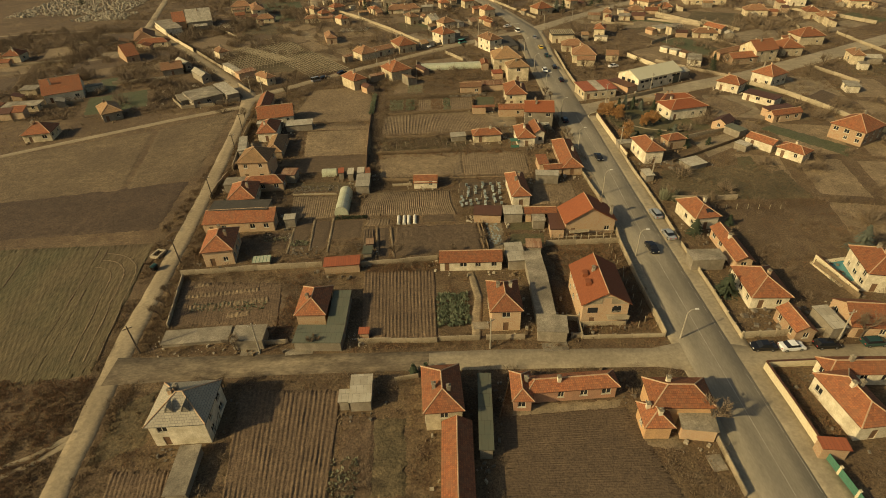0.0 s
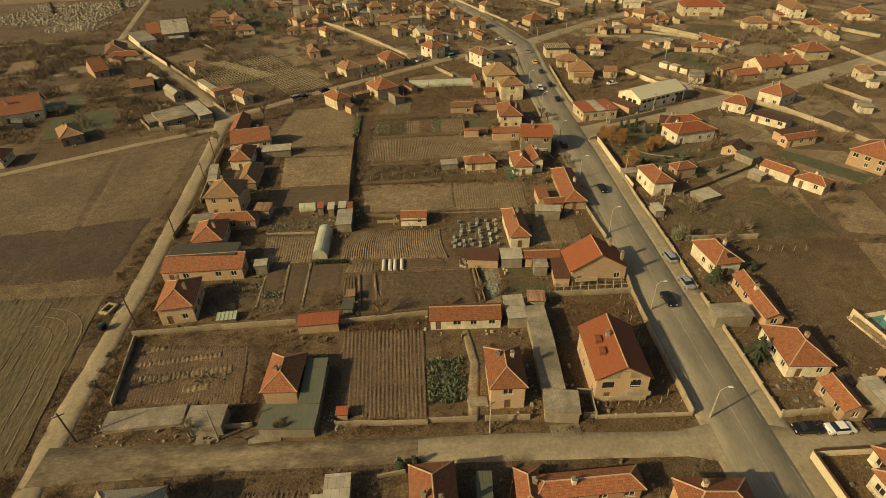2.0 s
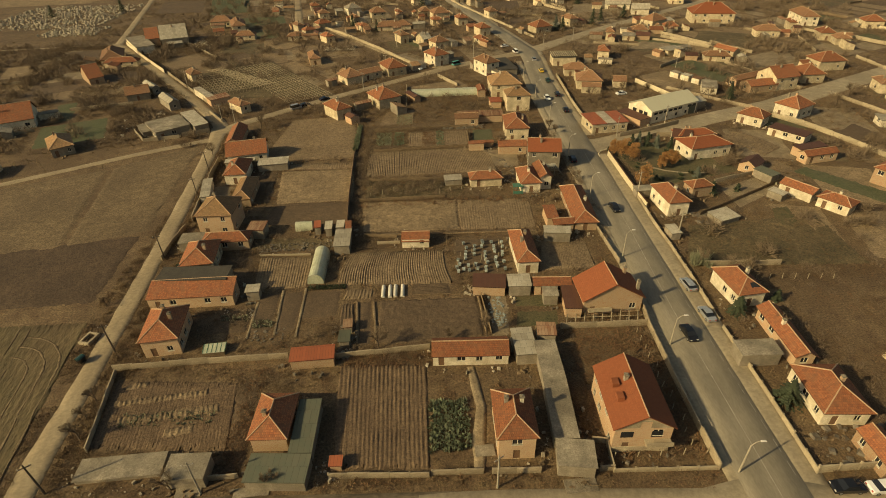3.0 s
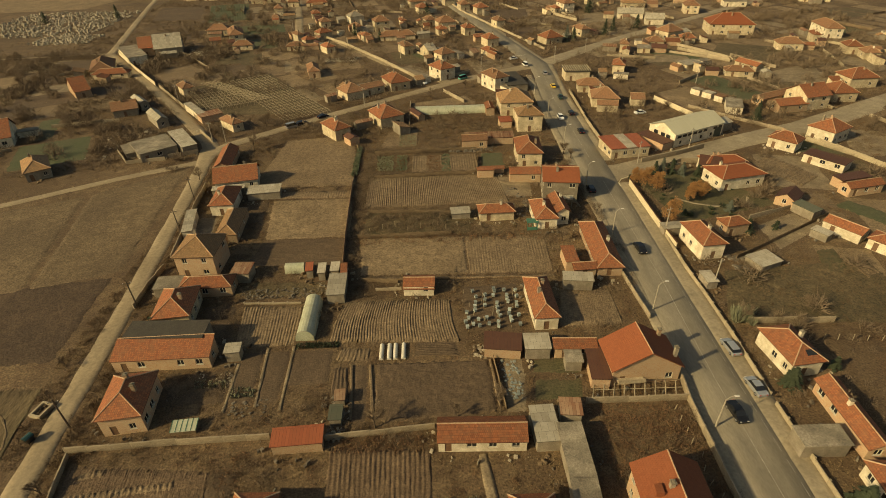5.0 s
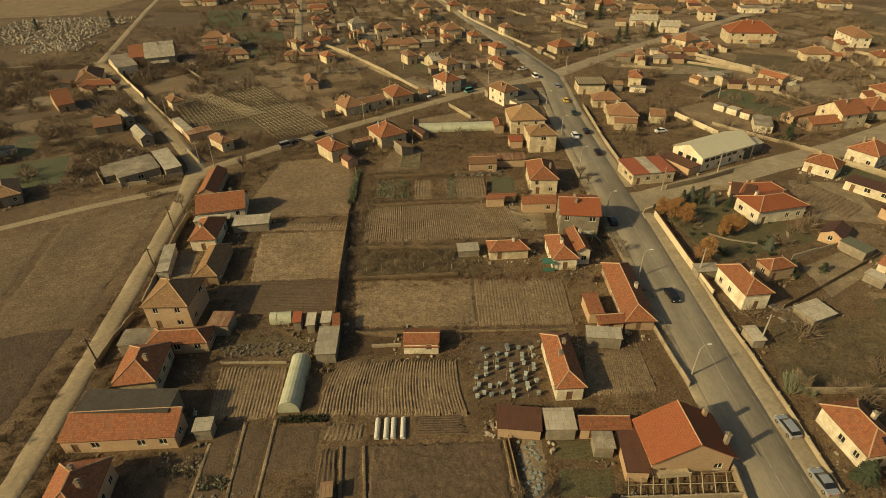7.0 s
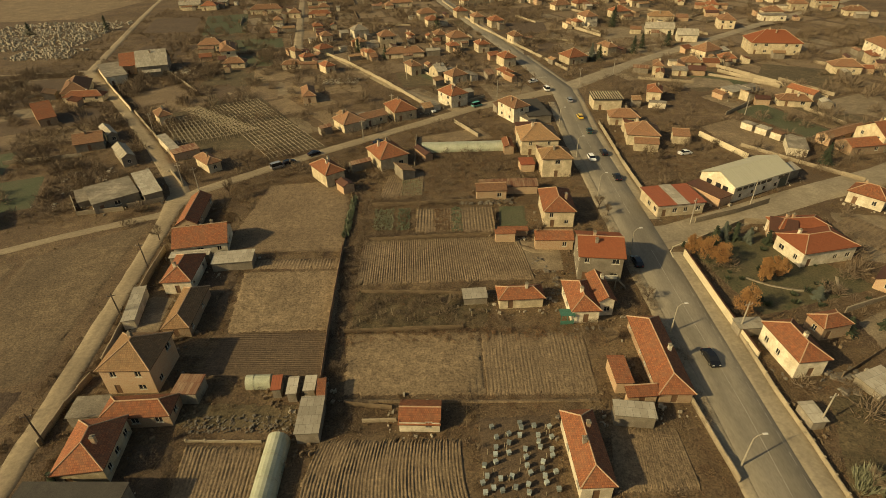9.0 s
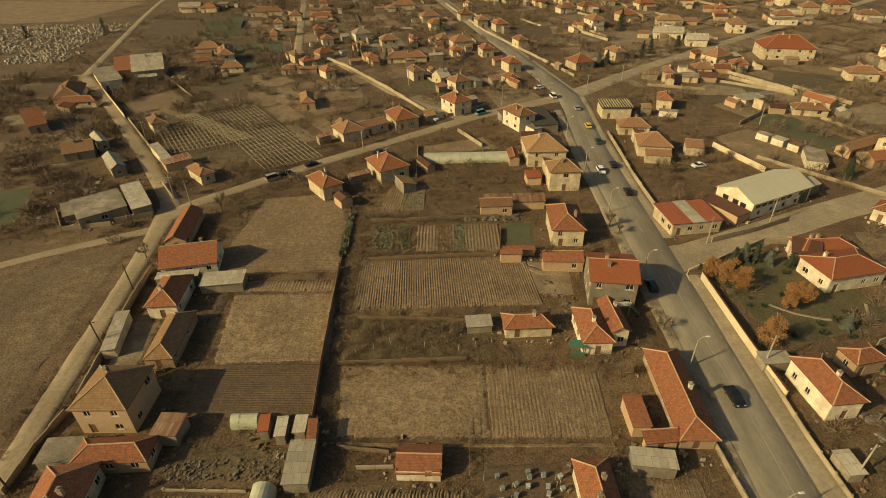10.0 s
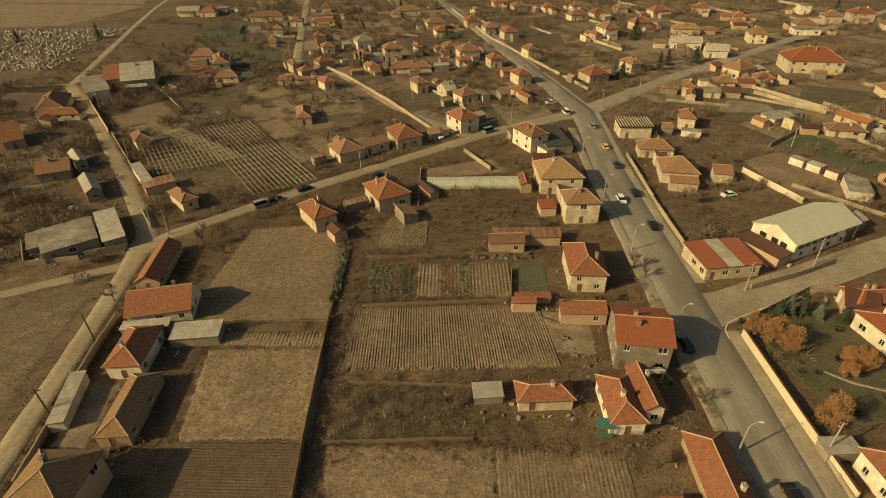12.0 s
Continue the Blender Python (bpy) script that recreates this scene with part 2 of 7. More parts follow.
M["orange_leaf"] = surf("orange_leaves", (0.3, 0.15, 0.055), (0.2, 0.095, 0.036), 0.9, (0.34, 0.185, 0.075), 0.4, rough=0.8, bump=0)
M["needle"] = surf("conifer_needles", (0.04, 0.05, 0.026), (0.06, 0.068, 0.036), 1.2, (0.032, 0.04, 0.022), 0.4, rough=0.85, bump=0)
M["silver_needle"] = surf("blue_spruce_needles", (0.1, 0.11, 0.078), (0.135, 0.14, 0.1), 1.2, (0.075, 0.08, 0.056), 0.4, rough=0.85, bump=0)
M["cabbage"] = surf("cabbage_leaves", (0.13, 0.15, 0.085), (0.2, 0.21, 0.13), 1.2, (0.085, 0.1, 0.055), 0.4, rough=0.7, bump=0, world_space=True)
M["pale_cabbage"] = surf("pale_cabbage_leaves", (0.26, 0.25, 0.16), (0.19, 0.185, 0.11), 1.2, (0.13, 0.13, 0.075), 0.4, rough=0.7, bump=0, world_space=True)
M["stone"] = surf("pale_stone", (0.45, 0.385, 0.28), (0.3, 0.25, 0.175), 0.8, (0.22, 0.18, 0.12), 0.3, rough=0.8, bump=0.1, world_space=True)
M["junk"] = surf("mixed_scrap", (0.12, 0.1, 0.075), (0.24, 0.205, 0.15), 0.9, (0.08, 0.06, 0.042), 0.5, rough=0.8, bump=0.2, world_space=True)
M["film"] = surf("greenhouse_film", (0.36, 0.36, 0.24), (0.28, 0.29, 0.19), 1.0, (0.44, 0.42, 0.3), 0.4, rough=0.35, bump=0.1)
M["hive"] = surf("grey_blue_hives", (0.25, 0.28, 0.25), (0.35, 0.36, 0.31), 0.8, (0.16, 0.17, 0.14), 0.4, rough=0.8, bump=0.1, vary=0.45)
M["green_paint"] = surf("green_paint", (0.05, 0.13, 0.085), (0.06, 0.15, 0.1), 2, rough=0.6, bump=0.1)
M["water"] = surf("pool_water", (0.07, 0.2, 0.2), (0.08, 0.23, 0.22), 0.5, rough=0.08, bump=0.05)
M["pale_film"] = surf("white_fleece", (0.56, 0.52, 0.42), (0.48, 0.44, 0.35), 1.5, rough=0.7, bump=0.2)


def plain(name, c, rough, metal=0.0):
    m = bpy.data.materials.new(name)
    m.use_nodes = True
    b = m.node_tree.nodes["Principled BSDF"]
    b.inputs["Base Color"].default_value, b.inputs["Roughness"].default_value, b.inputs["Metallic"].default_value = (*c, 1), rough, metal
    return m


M["pane"] = plain("window_glass", (0.025, 0.025, 0.025), 0.12)
M["car_glass"] = plain("car_glass", (0.015, 0.016, 0.018), 0.06)
PAINTS = {"black": plain("black_car_paint", (0.012, 0.012, 0.013), 0.2), "white": plain("white_car_paint", (0.7, 0.68, 0.62), 0.25),
          "silver": plain("silver_car_paint", (0.42, 0.42, 0.4), 0.25, 0.5), "green": plain("dark_green_car_paint", (0.02, 0.05, 0.04), 0.25),
          "red": plain("red_car_paint", (0.3, 0.03, 0.02), 0.3), "yellow": plain("yellow_car_paint", (0.6, 0.4, 0.06), 0.3), "orange": plain("orange_paint", (0.5, 0.16, 0.03), 0.5),
          "teal": plain("teal_paint", (0.08, 0.3, 0.24), 0.4)}


# ---- mesh helpers ----
class Geo:
    """Vertices, faces and, where wanted, roof metres (uv) of one mesh."""

    def __init__(self):
        self.v, self.f, self.uv = [], [], []

    def face(self, pts, uv=None):
        i = len(self.v)
        self.v += [tuple(p) for p in pts]
        self.f.append(tuple(range(i, i + len(pts))))
        self.uv += list(uv) if uv else [(0.0, 0.0)] * len(pts)

    def flat(self, pts):
        """A face whose uv runs in metres along its first edge and up its slope."""
        a = Vector(pts[0]); e = (Vector(pts[1]) - a).normalized()
        nrm = (Vector(pts[1]) - a).cross(Vector(pts[-1]) - a)
        s = nrm.normalized().cross(e) if nrm.length > 1e-9 else Vector((0, 1, 0))
        self.face(pts, [((Vector(p) - a).dot(e), (Vector(p) - a).dot(s)) for p in pts])

    def box(self, x0, y0, z0, x1, y1, z1, m=None, taper=0.0):
        p = [(x0, y0, z0), (x1, y0, z0), (x1, y1, z0), (x0, y1, z0), (x0 + taper, y0 + taper, z1), (x1 - taper, y0 + taper, z1), (x1 - taper, y1 - taper, z1), (x0 + taper, y1 - taper, z1)]
        if m is not None:
            p = [tuple(m @ Vector(q)) for q in p]
        for a, b, c, d in ((0, 1, 5, 4), (1, 2, 6, 5), (2, 3, 7, 6), (3, 0, 4, 7), (4, 5, 6, 7), (3, 2, 1, 0)):
            self.flat([p[a], p[b], p[c], p[d]])
        return self

    def tube(self, a, b, ra, rb, n=5, cap=True):
        a, b = Vector(a), Vector(b)
        q = (b - a).to_track_quat("Z", "Y")
        ring = [[tuple(c + q @ Vector((r * math.cos(k * math.tau / n), r * math.sin(k * math.tau / n), 0))) for k in range(n)] for c, r in ((a, ra), (b, rb))]
        for k in range(n):
            j = (k + 1) % n
            self.flat([ring[0][k], ring[0][j], ring[1][j], ring[1][k]])
        if cap:
            self.face(ring[1]); self.face(ring[0][::-1])
        return self

    def mesh(self, name, material, smooth=False):
        me = bpy.data.meshes.new(name)
        me.from_pydata(self.v, [], self.f)
        me.uv_layers.new(name="uv")
        me.uv_layers[0].data.foreach_set("uv", np.array(self.uv, dtype=np.float32).ravel())
        if smooth:
            me.polygons.foreach_set("use_smooth", [True] * len(me.polygons))
        me.materials.append(M[material] if isinstance(material, str) else material)
        return me


def part(name, geo, material, parent, label="", smooth=False):
    ob = new(name, geo.mesh(name, material, smooth))
    ob.parent = parent
    if label:
        ob["label"] = label
    return ob


def thing(name, m, label, category, group="", kind=""):
    ob = new(name)
    ob.empty_display_size = 0.3
    ob.matrix_world = m
    return tagged(ob, label, category, group, kind)


def single(name, geo, material, label, category="", kind="", group="", smooth=False, m=None):
    ob = new(name, geo.mesh(name, material, smooth))
    if m is not None:
        ob.matrix_world = m
    return tagged(ob, label, category, group, kind)


def grid_mesh(name, pts, material, smooth=True):
    """A sheet from an array of rows of points."""
    a, b = pts.shape[:2]
    idx = np.arange(a * b).reshape(a, b)
    f = np.stack([idx[:-1, :-1], idx[1:, :-1], idx[1:, 1:], idx[:-1, 1:]], -1).reshape(-1, 4)
    me = bpy.data.meshes.new(name)
    me.from_pydata(pts.reshape(-1, 3).tolist(), [], f.tolist())
    me.polygons.foreach_set("use_smooth", [smooth] * len(me.polygons))
    me.materials.append(M[material])
    return me


BLOCKED = []  # plan quads where no scrub grows: roads, plots, houses


def blocked(quad):
    BLOCKED.append(np.array(quad, dtype=float))


def free(p, grow=0.0):
    """Which of the plan points lie in no blocked quad."""
    ok = np.ones(len(p), bool)
    for q in BLOCKED:
        lo, hi = q.min(0) - grow, q.max(0) + grow
        near = np.where(ok & (p[:, 0] > lo[0]) & (p[:, 0] < hi[0]) & (p[:, 1] > lo[1]) & (p[:, 1] < hi[1]))[0]
        if len(near) == 0:
            continue
        inside = np.ones(len(near), bool)
        area = sum(q[i][0] * q[(i + 1) % len(q)][1] - q[(i + 1) % len(q)][0] * q[i][1] for i in range(len(q)))
        sgn = 1 if area > 0 else -1
        for i in range(len(q)):
            e = q[(i + 1) % len(q)] - q[i]
            r = p[near] - q[i]
            inside &= sgn * (e[0] * r[:, 1] - e[1] * r[:, 0]) > -grow * np.hypot(*e)
        ok[near[inside]] = False
    return ok


# ---- ground, roads, plots ----
g = Geo()
n = 24
xs = [-3000, -1200, -500, -250, -120, 0, 120, 250, 500, 1200, 3000]
for i in range(10):
    for j in range(10):
        g.face([(xs[i], xs[j] + 200, 0), (xs[i + 1], xs[j] + 200, 0), (xs[i + 1], xs[j + 1] + 200, 0), (xs[i], xs[j + 1] + 200, 0)])
single("ground", g, "ground", "dry brown winter ground with scrub and weeds", "ground", "structure")


def road(name, material, label, line, z, block=True):
    """A strip through rows of (x, y, half width)."""
    rows = []
    for i, (x, y, h) in enumerate(line):
        a, b = line[max(0, i - 1)], line[min(len(line) - 1, i + 1)]
        d = Vector((b[0] - a[0], b[1] - a[1])).normalized()
        rows.append(((x - d.y * -h, y - d.x * h), (x - d.y * h, y + d.x * h)))
    dense = []
    rn = random.Random(len(line) * 7 + 3)
    for (l0, r0), (l1, r1) in zip(rows, rows[1:]):
        k = max(2, int(math.dist(l0, l1) / 3))
        for s in range(k):
            t = s / k
            j = [rn.uniform(-1, 1) * (0.05 if material == "asphalt" else 0.16) for _ in range(2)]
            L = (l0[0] + (l1[0] - l0[0]) * t + j[0], l0[1] + (l1[1] - l0[1]) * t)
            Q = (r0[0] + (r1[0] - r0[0]) * t + j[1], r0[1] + (r1[1] - r0[1]) * t)
            dense.append((L, Q))
        if block:
            blocked([l0, r0, r1, l1])
    dense.append(rows[-1])
    pts = np.array([[(L[0] + (Q[0] - L[0]) * u, L[1] + (Q[1] - L[1]) * u, z - (0.06 + z if u in (0, 1) else 0)) for u in (0, 0.02, 0.35, 0.65, 0.98, 1)] for L, Q in dense])
    ob = new(name, grid_mesh(name, pts[:, ::-1], material))
    return tagged(ob, label, "road", "", "structure")


def plot(name, material, label, q, furrow=0.0, amp=0.1, along="v", cell=0.6, rough=0.05, seed=1, bend=0.0, base=0.05, block=True, breaks=()):
    """A worked piece of ground between four corners (front left, front right, back right, back left), with furrows or clods."""
    a, b, c, d = (np.array(p, dtype=float) for p in q)
    if block:
        blocked(q)
    wid, dep = (np.hypot(*(b - a)) + np.hypot(*(c - d))) / 2, (np.hypot(*(d - a)) + np.hypot(*(c - b))) / 2
    lu, lv = (wid, dep) if along == "v" else (dep, wid)
    furrow *= 0.7
    if furrow:
        nu, nv = max(4, int(lu / furrow)) * 6, max(4, int(lv / max(cell, 0.8)))
    else:
        nu, nv = max(4, int(lu / cell)), max(4, int(lv / cell))
    u, v = np.meshgrid(np.linspace(0, 1, nu + 1), np.linspace(0, 1, nv + 1), indexing="ij")
    rs = np.random.RandomState(seed)
    z = base + rs.rand(nu + 1, nv + 1) * (rough if base > 0.04 else 0.02)
    if furrow:
        z = z + rs.rand(nu + 1, nv + 1) * 0.05
    if furrow:
        wob = 0.4 * np.cumsum(rs.randn(nv + 1) * 0.25)[None, :] * 0.3
        ph = np.arange(nu + 1)[:, None] / 6.0 * math.tau + wob
        strength = 0.7 + 0.5 * np.repeat(rs.rand(nu // 6 + 2), 6)[: nu + 1][:, None]
        coarse = rs.rand(9, 12)
        gu, gv = np.linspace(0, 8, nu + 1), np.linspace(0, 11, nv + 1)
        iu, iv = np.minimum(gu.astype(int), 7), np.minimum(gv.astype(int), 10)
        fu, fv = (gu - iu)[:, None], (gv - iv)[None, :]
        worn = (coarse[iu][:, iv] * (1 - fu) + coarse[iu + 1][:, iv] * fu) * (1 - fv) + (coarse[iu][:, iv + 1] * (1 - fu) + coarse[iu + 1][:, iv + 1] * fu) * fv
        worn = np.clip(worn * 1.5, 0.25, 1.15)
        for at in breaks:
            worn = worn * (1 - 0.9 * np.exp(-(((np.linspace(0, 1, nv + 1) - at) * lv / 0.55) ** 2)))[None, :]
        z = z + 0.58 * amp * strength * worn * (0.5 - 0.5 * np.cos(ph)) * (0.65 + 0.7 * rs.rand(nu + 1, nv + 1))
    z[0], z[-1], z[:, 0], z[:, -1] = -0.05, -0.05, -0.05, -0.05
    U, V = (u, v) if along == "v" else (v, u)
    off = bend * np.sin(V * math.pi)
    xy = ((1 - U) * (1 - V))[..., None] * a + (U * (1 - V))[..., None] * b + (U * V)[..., None] * c + ((1 - U) * V)[..., None] * d
    edge = 0.25 * rs.randn(nu + 1, nv + 1) * ((u == 0) | (u == 1) | (v == 0) | (v == 1))
    pts = np.dstack([xy[..., 0] + off + edge, xy[..., 1] + edge, z])
    if along != "v":
        pts = pts[::-1]
    ob = new(name, grid_mesh(name, pts, material))
    return tagged(ob, label, name.replace("_", " "), "", "structure")


road("main_road", "asphalt", "worn grey asphalt main road", [(46, -60, 4.6), (47.4, 40, 4.5), (48.0, 67, 4.5), (49.0, 104, 4.3), (49.7, 132, 4.3), (50.6, 165, 4.5), (51.0, 185, 4.6), (51.5, 211, 4.6), (52.5, 254, 4.6), (55, 285, 4.6), (55.5, 303, 4.8), (43.5, 366, 4.2), (2, 572, 4), (-40, 780, 4)], 0.1)
road("road_shoulder", "shoulder", "dusty gravel shoulder beside the road", [(53, -60, 2.5), (53.4, 40, 2.2), (53.7, 67, 2.0), (54.7, 104, 2.0), (55.6, 135, 2.1), (56.5, 177, 2.0)], 0.05)
road("road_shoulder", "shoulder", "dusty gravel shoulder beside the road", [(56, 192, 2.4), (57, 211, 1.6), (58, 255, 1.6), (60, 285, 1.5), (61, 300, 1.5), (49, 362, 1.5), (9, 560, 1.5)], 0.05)
road("road_shoulder", "shoulder", "dusty gravel shoulder beside the road", [(41.2, -60, 1.4), (42.6, 40, 1.3), (43.2, 67, 1.2), (44.4, 110, 1.2), (44.8, 140, 1.2), (45.4, 180, 1.6), (46.4, 247, 1.5), (48.4, 285, 1.5)], 0.05)
road("dirt_road", "dirt", "pale packed dirt road", [(-46, -60, 2), (-53.8, 43.8, 1.95), (-55.6, 60, 2.1), (-57.6, 77.5, 2.1), (-58.3, 93, 2.0), (-61.3, 132, 2.0), (-65.6, 175, 2.1), (-68.4, 199, 2.4), (-70.5, 212, 3)], 0.06)
road("cross_street", "mud_lane", "muddy patched village street with dark puddled ground", [(-57, 67.3, 3.4), (-48, 67.2, 3.0), (-27, 67.1, 2.5), (-12, 66.7, 2.3), (4, 66.2, 2.3)], 0.066)
road("cross_street", "pale_lane", "dusty pale village street", [(-1, 66.3, 1.9), (4, 66.1, 2.3), (13, 65.9, 2.4), (38, 64.7, 2.2), (46, 64.5, 4.0)], 0.074)
road("cross_street", "pale_lane", "dusty pale village street", [(50, 63.8, 4.0), (57, 63.4, 2.2), (80, 63.5, 2.1), (200, 65, 2.1)], 0.07)
road("side_street", "pale_lane", "wide dusty side street", [(52, 182.5, 5.5), (60, 185, 4.4), (103.5, 203.5, 4.4), (130.5, 213.3, 5), (190, 243.5, 5), (280, 290, 5)], 0.065)
road("diagonal_street", "dirt", "pale dirt street between plots", [(-69, 207, 3), (-65, 214.5, 2.2), (-37.1, 238.5, 2.3), (-7, 261.5, 2.4), (17, 280, 2.8), (46, 296.5, 3.4), (55, 301, 5)], 0.075)
road("dirt_track", "dirt", "pale dirt track along fields", [(-68, 202, 1.8), (-91.4, 190.6, 1.5), (-137, 164, 1.4), (-210, 118, 1.4)], 0.05)
road("dirt_road", "dirt", "pale packed dirt road", [(-69, 210, 2.8), (-73, 218, 2.5), (-95.6, 251.5, 2.3), (-130.5, 300, 2.3), (-169, 349, 3)], 0.055)
road("dirt_track", "dirt", "pale dirt track along fields", [(-166.5, 346, 2.2), (-208, 496, 2), (-225, 562, 1.8), (-250, 680, 1.8)], 0.05)
road("dirt_track", "dirt", "pale dirt track along fields", [(-166, 349, 1.4), (-199, 345.7, 1.0), (-300, 337, 1.0)], 0.045)
road("village_street", "dirt", "narrow pale village street", [(13, 276, 2.6), (-16.5, 310.4, 2.0), (-47.3, 361.8, 2.0), (-73.2, 388, 2.8), (-87.6, 464, 2.4), (-111, 593, 2.4), (-130, 700, 2.4)], 0.05)
road("village_street", "pale_lane", "dusty village street", [(53, 299, 5), (103, 344.5, 3.4), (133, 368, 3.2), (199.6, 420.5, 3), (310.5, 503.7, 3), (430, 590, 3)], 0.06)
road("dirt_track", "dirt", "pale rutted dirt track", [(-54.5, 54.6, 1.2), (-57.6, 53.3, 0.6), (-60.5, 50.8, 0.4), (-64.4, 48.9, 0.4), (-95, 36, 0.4)], 0.05)
road("dirt_track", "dirt", "pale rutted dirt track", [(-54, 53.4, 1.2), (-57.0, 52.3, 0.6), (-59.7, 49.5, 0.45), (-63.5, 47.5, 0.45), (-95, 33.5, 0.45)], 0.05)
for line in ([(-69.8, 65.5, 0.1), (-74.3, 97.8, 0.1), (-76, 107, 0.1)], [(-71.7, 65.3, 0.1), (-76.2, 97.8, 0.1), (-78, 107, 0.1)], [(-86, 64.5, 0.1), (-95, 107, 0.1)]):
    road("wheel_track", "soil", "dark wheel track pressed into the crop", line, 0.15, False)
for r in (11.0, 8.6, 6.0):
    bow = [(-75.5 + r * math.cos(a), 93 + r * 1.05 * math.sin(a), 0.16) for a in [radians(8 * k) for k in range(0, 12)]]
    road("wheel_track", "dry_field", "pale curved wheel track at the field's end", [(bow[0][0] + 4, 70, 0.16)] + bow, 0.15, False)

ROADS = list(BLOCKED)


def clear_of_roads(x, y, grow):
    global BLOCKED
    keep_all, BLOCKED = BLOCKED, ROADS
    ok = bool(free(np.array([[x, y]]), grow)[0])
    BLOCKED = keep_all
    return ok


plot("vegetable_plot", "soil", "smooth dark harrowed soil plot", [(8.3, 36.8), (34.3, 35.5), (30.1, 54.4), (10.4, 53.8)], furrow=0.55, amp=0.035, along='u', rough=0.03)
plot("vegetable_plot", "dark_furrow", "ridged ploughed soil plot", [(-29.3, 38.7), (-15.2, 38.0), (-15.5, 60.8), (-32.7, 61.8)], furrow=1.0, amp=0.22, seed=2)
plot("vegetable_plot", "dark_furrow", "ridged ploughed soil plot", [(-46.1, 39.6), (-35.7, 39.1), (-37.3, 47.4), (-47.3, 47.8)], furrow=0.9, amp=0.16, seed=3)
plot("vegetable_plot", "meadow", "weedy dark garden plot", [(-9.3, 41.5), (-4.3, 41.2), (-4.6, 54.5), (-9.8, 54.8)], cell=0.5, rough=0.15, seed=4)
plot("vegetable_plot", "dark_furrow", "dark garden plot with short rows", [(-50.9, 78.5), (-29.8, 76.7), (-31.7, 90.7), (-52.7, 92.7)], furrow=0.75, amp=0.025, seed=5)
for k, q in enumerate(([(-51.0, 86.2), (-35.7, 87.8), (-36.2, 89.4), (-51.3, 87.8)], [(-48.6, 82.2), (-32.9, 84.0), (-33.5, 86.4), (-49.2, 84.6)], [(-40.4, 79.5), (-35.9, 80.3), (-36.3, 82.5), (-40.8, 81.7)], [(-50.3, 89.7), (-46.8, 90.4), (-47.1, 91.9), (-50.5, 91.3)])):
    plot("vegetable_plot", "furrow", "short block of raised ridges in the dark garden", q, furrow=1.1, amp=0.26, seed=73 + k, base=0.09, block=False)
plot("vegetable_plot", "dark_furrow", "ridged ploughed soil plot", [(-13.4, 72.9), (0.7, 72.0), (0.6, 92.7), (-14.7, 93.8)], furrow=1.0, amp=0.2, seed=6, breaks=(0.33, 0.66))
plot("vegetable_plot", "furrow", "ridged ploughed soil plot with curved edge", [(-17.7, 116.7), (6.6, 115.3), (5.2, 128.1), (-16.1, 128.7)], furrow=0.72, amp=0.22, seed=7, bend=-0.5)
plot("vegetable_plot", "soil", "rough dark dug soil plot", [(-8.7, 97.9), (11.6, 98.8), (11.3, 110.6), (-8.7, 110.8)], cell=0.4, rough=0.2, seed=8)
plot("vegetable_plot", "soil", "smooth dark soil strip", [(-12.1, 98.0), (-9.3, 97.9), (-10.0, 110.9), (-12.8, 110.7)], cell=0.6, rough=0.05, seed=9)
plot("vegetable_plot", "furrow", "short ridged beds", [(-15.9, 111.6), (-10.2, 111.5), (-10.0, 114.8), (-15.5, 115.2)], furrow=0.9, amp=0.2, seed=10)
plot("vegetable_plot", "soil", "dark ridged bed", [(-16.0, 102.9), (-12.9, 102.8), (-13.8, 110.2), (-16.1, 110.3)], furrow=0.8, amp=0.2, seed=11)
plot("vegetable_plot", "soil", "dark bed with lengthwise rows", [(-2.2, 112.1), (6.4, 111.9), (5.8, 115.5), (-1.7, 115.6)], furrow=0.6, amp=0.1, along='u', seed=12)
plot("vegetable_plot", "soil", "dark smooth plot with path edges", [(-33.5, 102.8), (-28.7, 102.8), (-29.3, 115.0), (-33.6, 114.8)], cell=0.6, seed=13)
plot("vegetable_plot", "soil", "dark smooth plot with path edges", [(-28.1, 102.8), (-24.5, 102.8), (-24.3, 115.0), (-28.6, 114.9)], cell=0.6, seed=14)
plot("vegetable_plot", "soil", "dark smooth plot with path edges", [(-24.1, 106.2), (-16.7, 106.4), (-16.5, 114.8), (-23.5, 114.9)], cell=0.6, seed=15)
plot("vegetable_plot", "furrow", "ridged plot beside the greenhouse", [(-35.3, 116.3), (-24.3, 116.3), (-24.6, 127.7), (-36.6, 128.4)], furrow=0.8, amp=0.18, seed=16)
plot("vegetable_plot", "furrow", "smooth raked soil plot", [(25.8, 118.4), (38.0, 118.6), (38.3, 129.3), (28.4, 129.9)], furrow=0.5, amp=0.05, seed=17)
plot("lawn", "lawn", "small green lawn", [(18.3, 106.9), (27.1, 106.4), (27.1, 110.3), (19.1, 110.4)], cell=0.5, seed=18)
plot("lawn", "lawn", "small green lawn", [(17.6, 100.9), (25.9, 100.7), (26.8, 105.2), (18.5, 105.5)], cell=0.5, seed=19)
plot("garden_ground", "soil", "dark garden ground", [(7.7, 118.8), (18.7, 117.9), (19.6, 132.4), (8.0, 132.0)], cell=0.5, rough=0.1, seed=20)
plot("field", "straw", "pale dry stubble field", [(-13.9, 137.3), (9.7, 136.5), (9.9, 151.9), (-15.2, 152.6)], cell=0.45, rough=0.14, seed=21)
